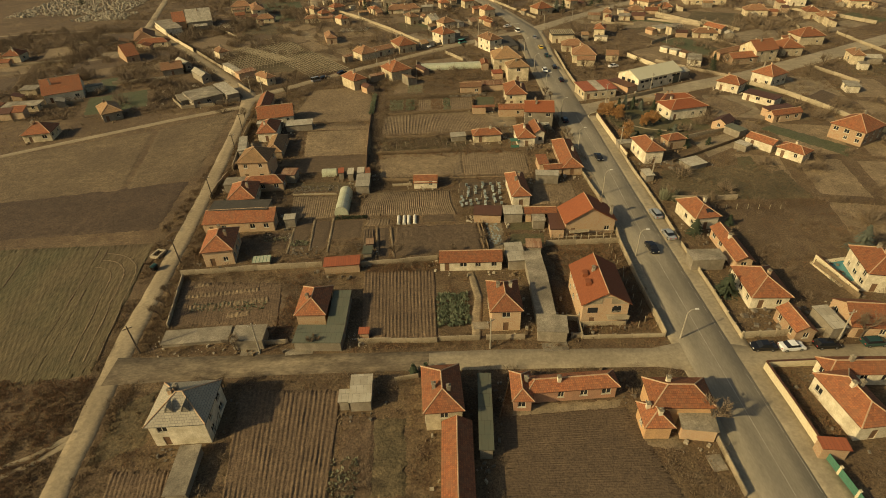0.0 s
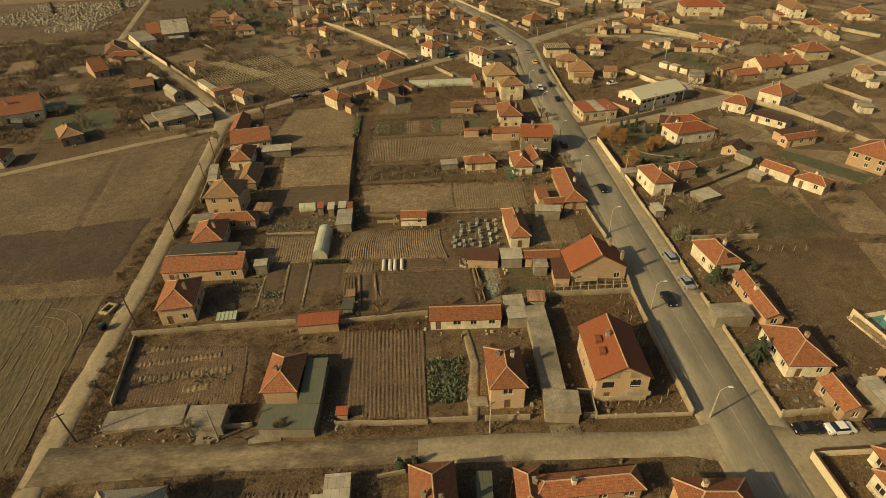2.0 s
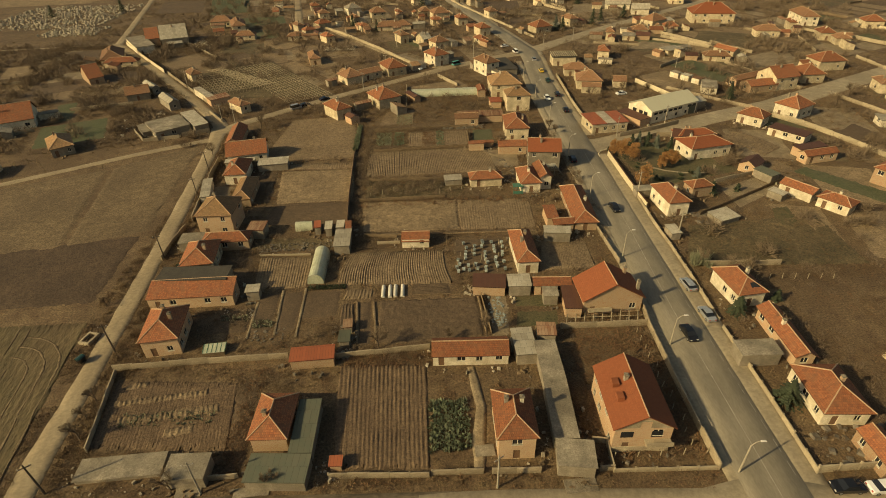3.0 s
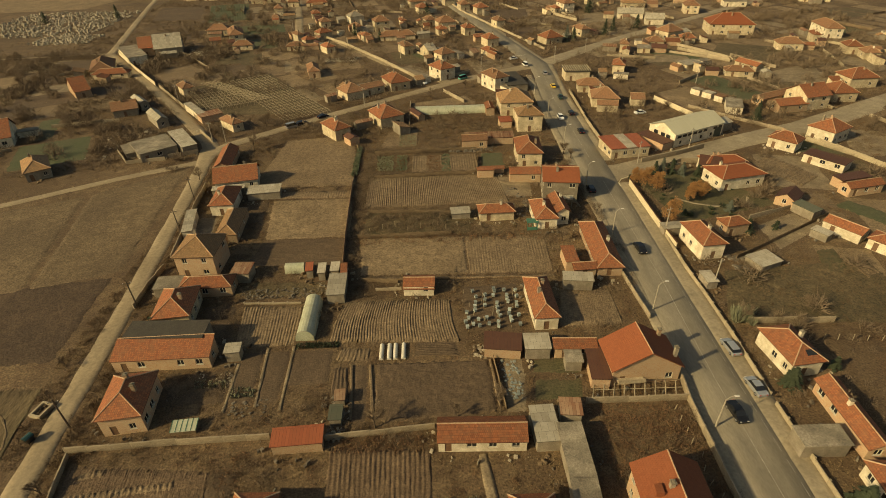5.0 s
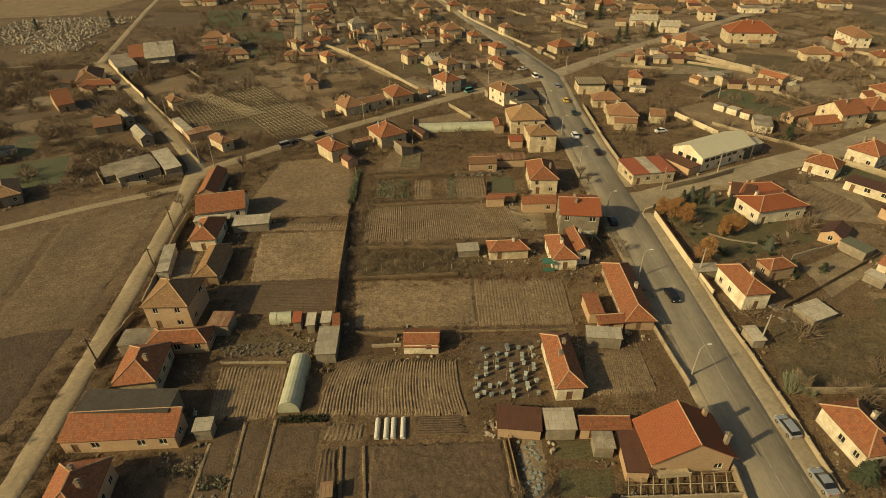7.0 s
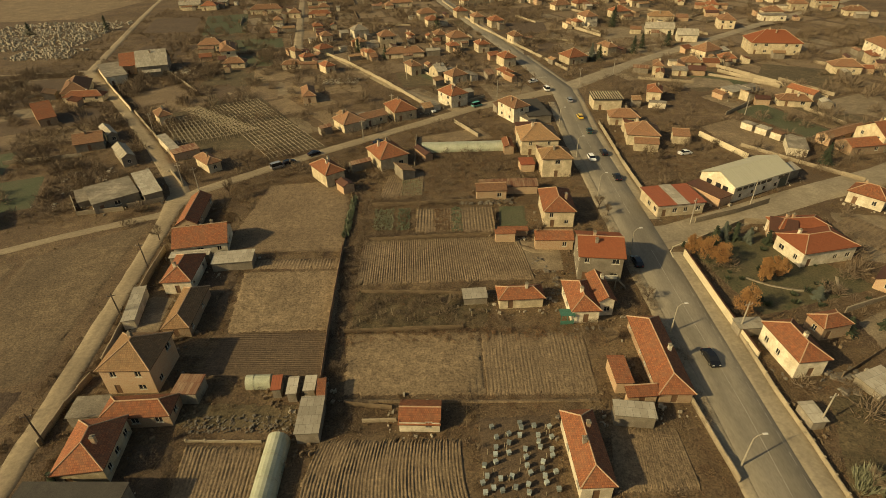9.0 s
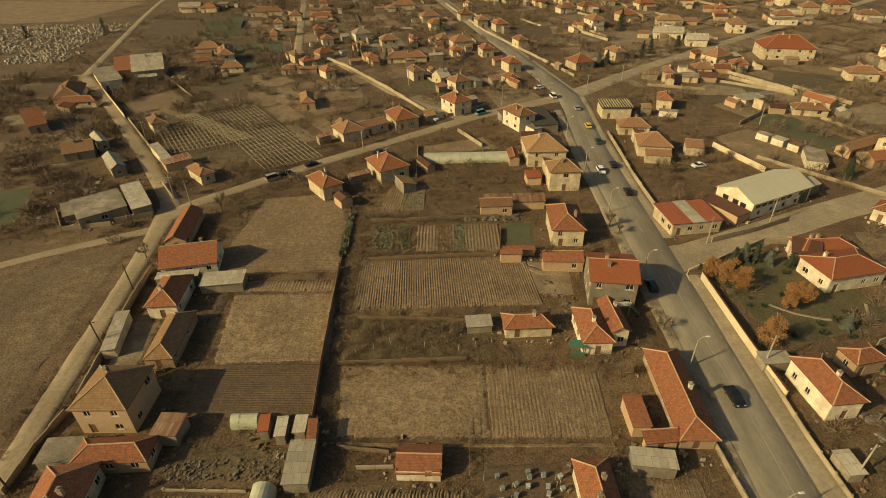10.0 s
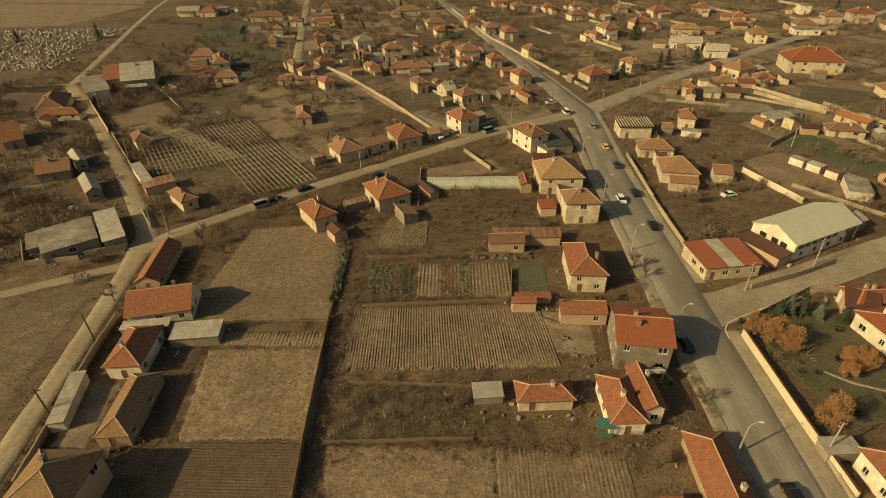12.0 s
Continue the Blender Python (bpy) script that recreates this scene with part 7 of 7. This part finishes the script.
tufts("hedge", "needle", "dark green row of plants beside the greenhouse", rows_of(-23.5, 115.4, -15.5, 116.6, 0.5, 0.5, 39), 0.3, 0.6, 14, 0.2, 39, 0.8)
tufts("shrubs", "needle", "dark green shrubs on the large garden lawn", rows_of(62, 157, 90, 178, 4.5, 4.0, 40, 1.4, 0.45), 0.5, 1.2, 40, 0.12, 40, 0.8)


# ---- greenhouses, hives, vine frames ----
def tunnel(x0, x1, y0, y1, h, label, along="y", material="film"):
    g = Geo()
    n = 10
    W, L = ((x1 - x0), (y1 - y0)) if along == "y" else ((y1 - y0), (x1 - x0))
    k = max(3, int(L / 1.6))
    root = thing("greenhouse", pose((x0 + x1) / 2, (y0 + y1) / 2, 0, 0, 0, 0 if along == "y" else 90), label, "greenhouse")
    P = lambda i, j: (-W / 2 * math.cos(math.pi * i / n), -L / 2 + L * j / k, h * math.sin(math.pi * i / n) ** 0.75 * (1 - 0.02 * (j % 2)))
    for j in range(k):
        for i in range(n):
            g.flat([P(i, j), P(i, j + 1), P(i + 1, j + 1), P(i + 1, j)][::-1])
    for j in (0, k):
        g.face([P(i, j) for i in range(n + 1)][:: (1 if j else -1)])
    part("cover", g, material, root, "dusty greenish plastic film")
    for j in range(0, k + 1, 2):
        b = Geo()
        for i in range(n):
            p, q = Vector(P(i, j)), Vector(P(i + 1, j))
            p.z += 0.03; q.z += 0.03
            b.tube(p, q, 0.035, 0.035, 4, cap=False)
        part("hoop", b, "pole", root)


tunnel(-24.2, -20.7, 117.4, 128.5, 2.4, "long arched plastic greenhouse with patched film")
tunnel(-2.3, 25.4, 237.5, 243.0, 2.2, "long low plastic greenhouse beside the street", "x")
tunnel(-30.6, -26.4, 139.0, 141.4, 2.0, "small arched plastic greenhouse", "x")
for x in (-7.9, -6.5, -5.4, -3.9):
    r = thing("row_cover", pose(x, 113.4, 0), "pale fleece row cover over a bed", "row cover", "row covers")
    g = Geo()
    for j in range(4):
        for i in range(6):
            P = lambda a, b: (-0.42 * math.cos(math.pi * a / 6), -1.9 + 3.8 * b / 4, 0.08 + 0.5 * math.sin(math.pi * a / 6))
            g.face([P(i, j), P(i + 1, j), P(i + 1, j + 1), P(i, j + 1)])
    for j in (0, 4):
        g.face([P(i, j) for i in range(7)][:: (-1 if j else 1)])
    part("fleece", g, "pale_film", r, smooth=True)

hive_parts = (Geo().box(-0.28, -0.25, 0.25, 0.28, 0.25, 0.75), Geo().box(-0.32, -0.3, 0.75, 0.32, 0.3, 0.84), Geo().box(-0.25, -0.22, 0, -0.15, 0.22, 0.25).box(0.15, -0.22, 0, 0.25, 0.22, 0.25))
first = thing("beehive", pose(9.3, 119.5, 0.08), "grey-blue wooden beehive box on a stand", "beehive", "beehives in rows")
for nm, gg, mm in zip(("box", "lid", "stand"), hive_parts, ("hive", "hive", "wood")):
    part(nm, gg, mm, first)
rn = random.Random(3)
for k, x in enumerate((8.2, 10.2, 12.2, 14.4, 16.6, 18.5)):
    y = 118.6 + rn.uniform(0, 1)
    while y < 130.5:
        if rn.random() < 0.72 and not (x < 9 and y > 125):
            copy_thing(first, pose(x + rn.uniform(-0.35, 0.35), y, 0.08, 0, 0, rn.uniform(-25, 25)))
        y += rn.uniform(0.75, 1.9)
for i in range(26):
    x, y = rn.uniform(7.5, 19), rn.uniform(118.5, 130.5)
    single("stake", Geo().box(-0.04, -0.04, 0, 0.04, 0.04, rn.uniform(0.8, 1.5)), "pale_wood", "short pale wooden stake between the hives", "stake", group="stakes between hives", m=pose(x, y, 0.03))


def trellis(corner_a, corner_b, corner_c, nu, nv, h, label, seed):
    """Parallel rows of battens on posts over a parallelogram of ground."""
    a, b, c = Vector((*corner_a, 0)), Vector((*corner_b, 0)), Vector((*corner_c, 0))
    root = thing("vine_frame", pose(*a), label, "trellis")
    u, v = b - a, c - a
    rn = random.Random(seed)
    for i in range(nu + 1):
        g = Geo()
        for j in range(nv):
            p, q = u * i / nu + v * j / nv, u * i / nu + v * (j + 1) / nv
            z = h * rn.uniform(0.85, 1.05)
            g.tube(p + Vector((0, 0, z)), q + Vector((0, 0, z * rn.uniform(0.95, 1.03))), 0.1, 0.1, 4)
            g.tube(p, p + Vector((0, 0, z)), 0.07, 0.06, 4)
        part("row_frame", g, "pale_wood", root)
    for j in range(nv + 1):
        g = Geo()
        for i in range(nu):
            p, q = u * i / nu + v * j / nv, u * (i + 1) / nu + v * j / nv
            g.tube(p + Vector((0, 0, h)), q + Vector((0, 0, h)), 0.06, 0.06, 4)
        part("cross_rail", g, "pale_wood", root)


trellis((-83.5, 246.4), (-66.5, 254.8), (-98.5, 270.0), 14, 8, 1.7, "bare pale timber greenhouse frames in rows", 1)
trellis((-50.5, 234.5), (-34.8, 243.8), (-87.0, 287.0), 13, 15, 0.8, "long low rows of pale battens over garden beds", 2)
trellis((-66.0, 256.5), (-60.5, 259.5), (-97.0, 283.0), 6, 9, 1.5, "bare pale timber greenhouse frames in rows", 3)


# ---- stones, heaps and clutter ----
def heap(name, material, label, area, count, smin, smax, seed, category, tall=0.6):
    r = random.Random(seed)
    g = Geo()
    (x0, y0), (x1, y1) = area
    for _ in range(count):
        s = r.uniform(smin, smax)
        m = pose(r.uniform(x0, x1), r.uniform(y0, y1), 0, r.uniform(-8, 8), r.uniform(-8, 8), r.uniform(0, 180))
        g.box(-s / 2, -s * r.uniform(0.2, 0.6), -0.05, s / 2, s * r.uniform(0.2, 0.6), s * r.uniform(0.15, tall), m, taper=s * 0.08)
    return single(name, g, material, label, category, "stuff")


heap("gravestones", "stone", "crowded pale gravestones on the hillside", ((-285, 396), (-205, 480)), 1500, 0.6, 1.5, 1, "gravestones", 1.1)
heap("gravestones", "stone", "crowded pale gravestones beside the track", ((-228, 374), (-194, 398)), 260, 0.6, 1.5, 2, "gravestones", 1.0)
heap("scrap_heap", "junk", "mixed scrap and boards heaped in the yard", ((-38.5, 130.3), (-20.5, 133.6)), 260, 0.1, 0.5, 3, "scrap heap", 1.0)
heap("scrap_heap", "stone", "pale plastic sacks and rubble in the garden", ((-39.5, 107.3), (-33, 110)), 110, 0.12, 0.4, 4, "rubble heap", 0.4)
heap("scrap_heap", "hive", "stacked crates and barrels beside the shed", ((13.4, 101.5), (16.2, 110.5)), 90, 0.15, 0.6, 5, "scrap heap")
heap("scrap_heap", "junk", "pile of household scrap beside the fence", ((-15.4, 96), (-12.8, 103.4)), 60, 0.15, 0.7, 6, "scrap heap")
heap("scrap_heap", "stone", "broken pale blocks by the warehouse", ((-126, 338), (-110, 352)), 60, 0.6, 2.2, 7, "rubble heap", 0.5)
heap("scrap_heap", "stone", "pale sacks and crates in the field corner", ((-48, 317), (-32, 325)), 110, 0.5, 1.4, 8, "rubble heap", 0.4)
heap("scrap_heap", "junk", "scrap and boards behind the houses", ((-32, 100), (-26, 104)), 50, 0.12, 0.5, 9, "scrap heap")
heap("scrap_heap", "junk", "boards and scrap beside the outbuildings", ((8.5, 202), (24, 206)), 110, 0.25, 1.1, 10, "scrap heap")
heap("scrap_heap", "stone", "rubble and tyres beside the felt shed", ((8.8, 111), (12, 114.5)), 60, 0.15, 0.6, 11, "rubble heap")
heap("scrap_heap", "junk", "boards and rubble in the back yard", ((23, 160), (28, 176)), 80, 0.15, 0.8, 12, "scrap heap")
heap("scrap_heap", "junk", "timber and scrap in the gardens", ((68, 134.5), (74, 140)), 40, 0.4, 1.8, 13, "scrap heap", 0.2)
heap("scrap_heap", "stone", "rubble and stacked blocks in the old yard", ((-110, 203), (-78, 232)), 90, 0.3, 1.2, 14, "rubble heap", 0.5)
heap("scrap_heap", "junk", "boards and scrap in the roadside gardens", ((58, 68), (80, 76)), 60, 0.3, 1.2, 15, "scrap heap", 0.4)
# small yard clutter close to the buildings
rn = random.Random(77)
for shade, mat in enumerate(("junk", "wood", "stone")):
    g, put = Geo(), []
    for k, (x, y, w, d, rot, big) in enumerate(FOOT):
        if k % 3 != shade or y > 330 or (40 < x < 58 and y < 120):
            continue
        for _ in range(34 if y < 220 else 14):
            side = rn.choice((0, 0, 1, 2, 3))
            px = rn.uniform(-w / 2, w / 2) if side in (0, 2) else (w / 2 + rn.uniform(0.3, 2.2)) * (1 if side == 1 else -1)
            py = rn.uniform(-d / 2, d / 2) if side in (1, 3) else (d / 2 + rn.uniform(0.3, 2.4)) * (-1 if side == 0 else 1)
            put.append(pose(x, y, 0, 0, 0, rot) @ pose(px, py, 0, 0, 0, rn.uniform(0, 180)))
    ok = free(np.array([(m.translation.x, m.translation.y) for m in put]))
    for m, good in zip(put, ok):
        s = 0.12 + 0.6 * rn.random() ** 2
        if good:
            g.box(-s / 2, -s * rn.uniform(0.1, 0.5), -0.05, s / 2, s * rn.uniform(0.1, 0.5), s * rn.uniform(0.2, 1.1), m, taper=s * 0.05)
    single("yard_clutter", g, mat, ("scrap and buckets around the houses", "firewood and boards around the houses", "pale blocks and sacks around the houses")[shade], "clutter", "stuff")

def slab(x, y, w, d, rot, label):
    """A cast concrete apron, laid on the ground."""
    single("paving_slab", Geo().box(-w / 2, -d / 2, -0.05, w / 2, d / 2, 0.14, taper=0.04), "concrete", label, "paving", "structure", m=pose(x, y, 0, 0, 0, rot))


slab(21.6, 68.2, 4.6, 2.2, 2, "pale concrete apron before the garage")
slab(-33.2, 70.6, 3.6, 1.9, 5, "cracked concrete apron beside the street")
slab(-24.3, 70.0, 5.0, 1.5, 3, "cracked concrete apron beside the street")
slab(39.6, 44.2, 2.2, 2.6, 4, "square concrete cover slab in the garden")
slab(8.9, 74.6, 3.0, 2.0, 3, "worn concrete apron beside the house")

cf = thing("cold_frame", pose(-37.8, 98.3, 0, 0, 0, 4), "low glazed cold frame with green slats", "cold frame")
part("box", Geo().box(-1.9, -1.0, 0, 1.9, 1.0, 0.8), "wood", cf)
part("lid", Geo().box(-2.0, -1.1, 0, 2.0, 1.1, 0.06, pose(0, 0, 0.95, 8)), "film", cf, "greenish plastic lid")
for k in range(6):
    part("slat", Geo().box(-1.98 + k * 0.78, -1.1, 0.06, -1.9 + k * 0.78, 1.1, 0.11, pose(0, 0, 0.95, 8)), "green_paint", cf)

# bare vine stakes in the front garden and along the wall
rn = random.Random(8)
for x, y in [(27.5 + k * 1.7, 72.2 + (k % 2) * 1.3) for k in range(9)] + [(39.6 + rn.uniform(-0.3, 0.6), 76 + k * 2.2) for k in range(11)] + [(70 + k * 2.6, 112.2 - k * 0.2) for k in range(7)] + [(-13.2 + k * 3.1, 155.4 + (k % 3)) for k in range(9)]:
    single("stake", Geo().box(-0.05, -0.05, 0, 0.05, 0.05, rn.uniform(1.1, 1.7), pose(0, 0, 0, rn.uniform(-5, 5), rn.uniform(-5, 5))), "pale_wood", "pale wooden vine stake in a garden", "stake", group="vine stakes", m=pose(x, y, -0.05))

# roof details
for sx in (-1.0, 1.4):
    g = Geo()
    g.flat([(sx - 0.7, -2.6, 5.9), (sx + 0.7, -2.6, 5.9), (sx, -2.6, 7.2)])
    g.flat([(sx - 0.75, -2.7, 5.9), (sx, -2.7, 7.25), (sx, -0.9, 7.25)])
    g.flat([(sx, -2.7, 7.25), (sx + 0.75, -2.7, 5.9), (sx, -0.9, 7.25)])
    part("dormer", g, "slate", slate_house, "small pointed dormer in the grey roof")
for sy in (0.5, -2.2):
    part("roof_window", Geo().box(-3.1, sy, 6.6, -2.1, sy + 1.3, 7.35), "bright", brick_house, "raised roof window in the tiles")
# unfinished brick house: rendered gable, balcony and bare openings
g = Geo()
for a, b, z0, z1 in ((-3.9, -0.7, 5.25, 5.5), (0.9, 3.9, 5.25, 5.5), (-3.0, -0.7, 5.5, 6.1), (0.9, 3.0, 5.5, 6.1), (-1.9, 1.9, 6.6, 6.85), (-1.9, -0.7, 6.1, 6.6), (0.9, 1.9, 6.1, 6.6)):
    g.box(a, -5.87, z0, b, -5.79, z1)
part("gable_infill", g, "pale_wall", brick_house, "pale unpainted block infill")
part("balcony", Geo().box(0.3, -7.1, 2.55, 4.1, -5.79, 2.75).box(0.3, -7.1, 2.75, 4.1, -6.98, 3.4), "pale_wall", brick_house, "unfinished concrete balcony")
part("plinth", Geo().box(-4.2, -5.9, 0, 4.2, -5.79, 1.1), "pale_wall", brick_house, "pale rendered plinth")
# dark panels laid on the wall stand in for shade inside open windows
for a, b in ((-3.2, -1.4), (1.2, 2.8)):
    part("window_opening", Geo().box(a, -5.84, 3.2, b, -5.78, 4.4), "pane", brick_house, "dark panel for the shade in an unglazed window")
part("balcony", Geo().box(-5.0, -4.6, 1.5, -0.5, -3.44, 1.65).box(-5.0, -4.6, 1.65, -0.5, -4.48, 2.3), "pale_wall", roadside_house, "cluttered concrete balcony")
for k in range(9):
    if k != 6:
        wx = -9.9 + k * 2.3
        part("window", Geo().box(wx, -5.56, 2.9, wx + 1.7, -5.44, 3.7), "pane", warehouse, "dark strip window under the eaves")
for wx in (-8.6, -4.0, 0.6, 5.2):
    part("window", Geo().box(wx, -5.56, 0.9, wx + 0.8, -5.44, 1.9), "pane", warehouse)
part("gate", Geo().box(7.0, -5.55, 0, 10.2, -5.44, 3.4), "greenmetal", warehouse, "grey-green sliding gate")
for wy in (-3.6, -1.4, 1.6):
    part("window", Geo().box(-11.18, wy, 2.4, -10.98, wy + 1.5, 3.5), "pane", warehouse)
part("roof_panel", Geo().box(-1.4, -5.3, -0.02, 1.9, 5.3, 0.05, pose(0, 0, 3.56, 1.38)), "asbestos", shop, "grey sheet strip across the red roof")
part("fascia", Geo().box(-6.2, -4.9, 2.5, 6.2, -4.78, 3.2), "white", shop, "white shop fascia")
for k in range(12):
    part("rafter", Geo().box(-5.3 + k * 0.96, -4.7, 4.25, -5.0 + k * 0.96, 4.7, 4.55), "pale_wall", hall)
part("solar_panel", Geo().box(-0.9, -0.6, 0, 0.9, 0.6, 0.08, pose(0.9, -3.1, 4.35, 32, 0, 0)), "pane", panel_house, "dark solar panel on the roof")

for x, y in ((59.0, 179.4), (62.7, 180.8), (66.2, 182.5), (69.5, 184.0), (72.7, 185.7), (75.5, 187.5)):
    conifer(x, y - 0.3, 1.6, 0.5, "needle", int(x * 10), "small clipped dark conifer beside the kerb")
trellis((27.0, 100.2), (42.3, 100.0), (28.2, 103.6), 9, 2, 0.9, "thin timber pergola over a paved yard", 9)

po = thing("porch", pose(26.6, 154.2, 0), "green painted timber porch against a white house", "porch")
for a in (-1.2, 0, 1.2):
    part("post", Geo().box(a - 0.06, -0.9, 0, a + 0.06, -0.78, 2.3), "green_paint", po)
part("rail", Geo().box(-1.25, -0.92, 0.1, 1.25, -0.8, 0.95), "green_paint", po)
part("canopy", Geo().box(-1.4, -1.1, 2.3, 1.4, 0.9, 2.42), "green_paint", po)

bal = thing("balcony_stair", pose(37.2, 165.0, 0), "pale concrete balcony and stair against the grey house", "balcony")
part("slab", Geo().box(-1.6, -1.3, 2.7, 1.6, 0.1, 2.85), "concrete", bal)
for a in (-1.5, 1.5):
    part("column", Geo().box(a - 0.1, -1.25, 0, a + 0.1, -1.05, 2.7), "concrete", bal)
part("railing", Geo().box(-1.6, -1.32, 2.85, 1.6, -1.26, 3.75), "frame", bal)
for k in range(8):
    part("step", Geo().box(1.7 + k * 0.28, -1.2, 2.4 - k * 0.33, 2.0 + k * 0.28, -0.2, 2.6 - k * 0.33), "concrete", bal)

# far leafless groves, too many to count
thicket("grove", "twig", "leafless groves among the far houses", yard_scatter(-150, 280, 262, 640, 1700, 51, 0.03, -0.12), 3.0, 6.5, 120, 0.022, 51, 0.5)
thicket("grove", "twig", "leafless groves in the outlying gardens", yard_scatter(-240, -72, 200, 350, 380, 52, 0.04, 0.0), 2.6, 5.0, 140, 0.022, 52, 0.5)
thicket("grove", "twig", "leafless trees in gardens across the road", yard_scatter(62, 200, 60, 262, 420, 53, 0.05, 0.02), 2.4, 4.6, 150, 0.02, 53, 0.5)

# pool behind the villa
p = thing("swimming_pool", pose(84.5, 85.6, 0, 0, 0, 8), "small turquoise swimming pool with a pale rim", "swimming pool")
part("rim", Geo().box(-4.2, -4.2, -0.1, 4.2, -3.2, 0.3).box(-4.2, 3.2, -0.1, 4.2, 4.2, 0.3).box(-4.2, -3.2, -0.1, -3.2, 3.2, 0.3).box(3.2, -3.2, -0.1, 4.2, 3.2, 0.3), "road_wall", p)
part("water", Geo().box(-3.2, -3.2, -0.1, 3.2, 3.2, 0.18), "water", p, "still turquoise water")
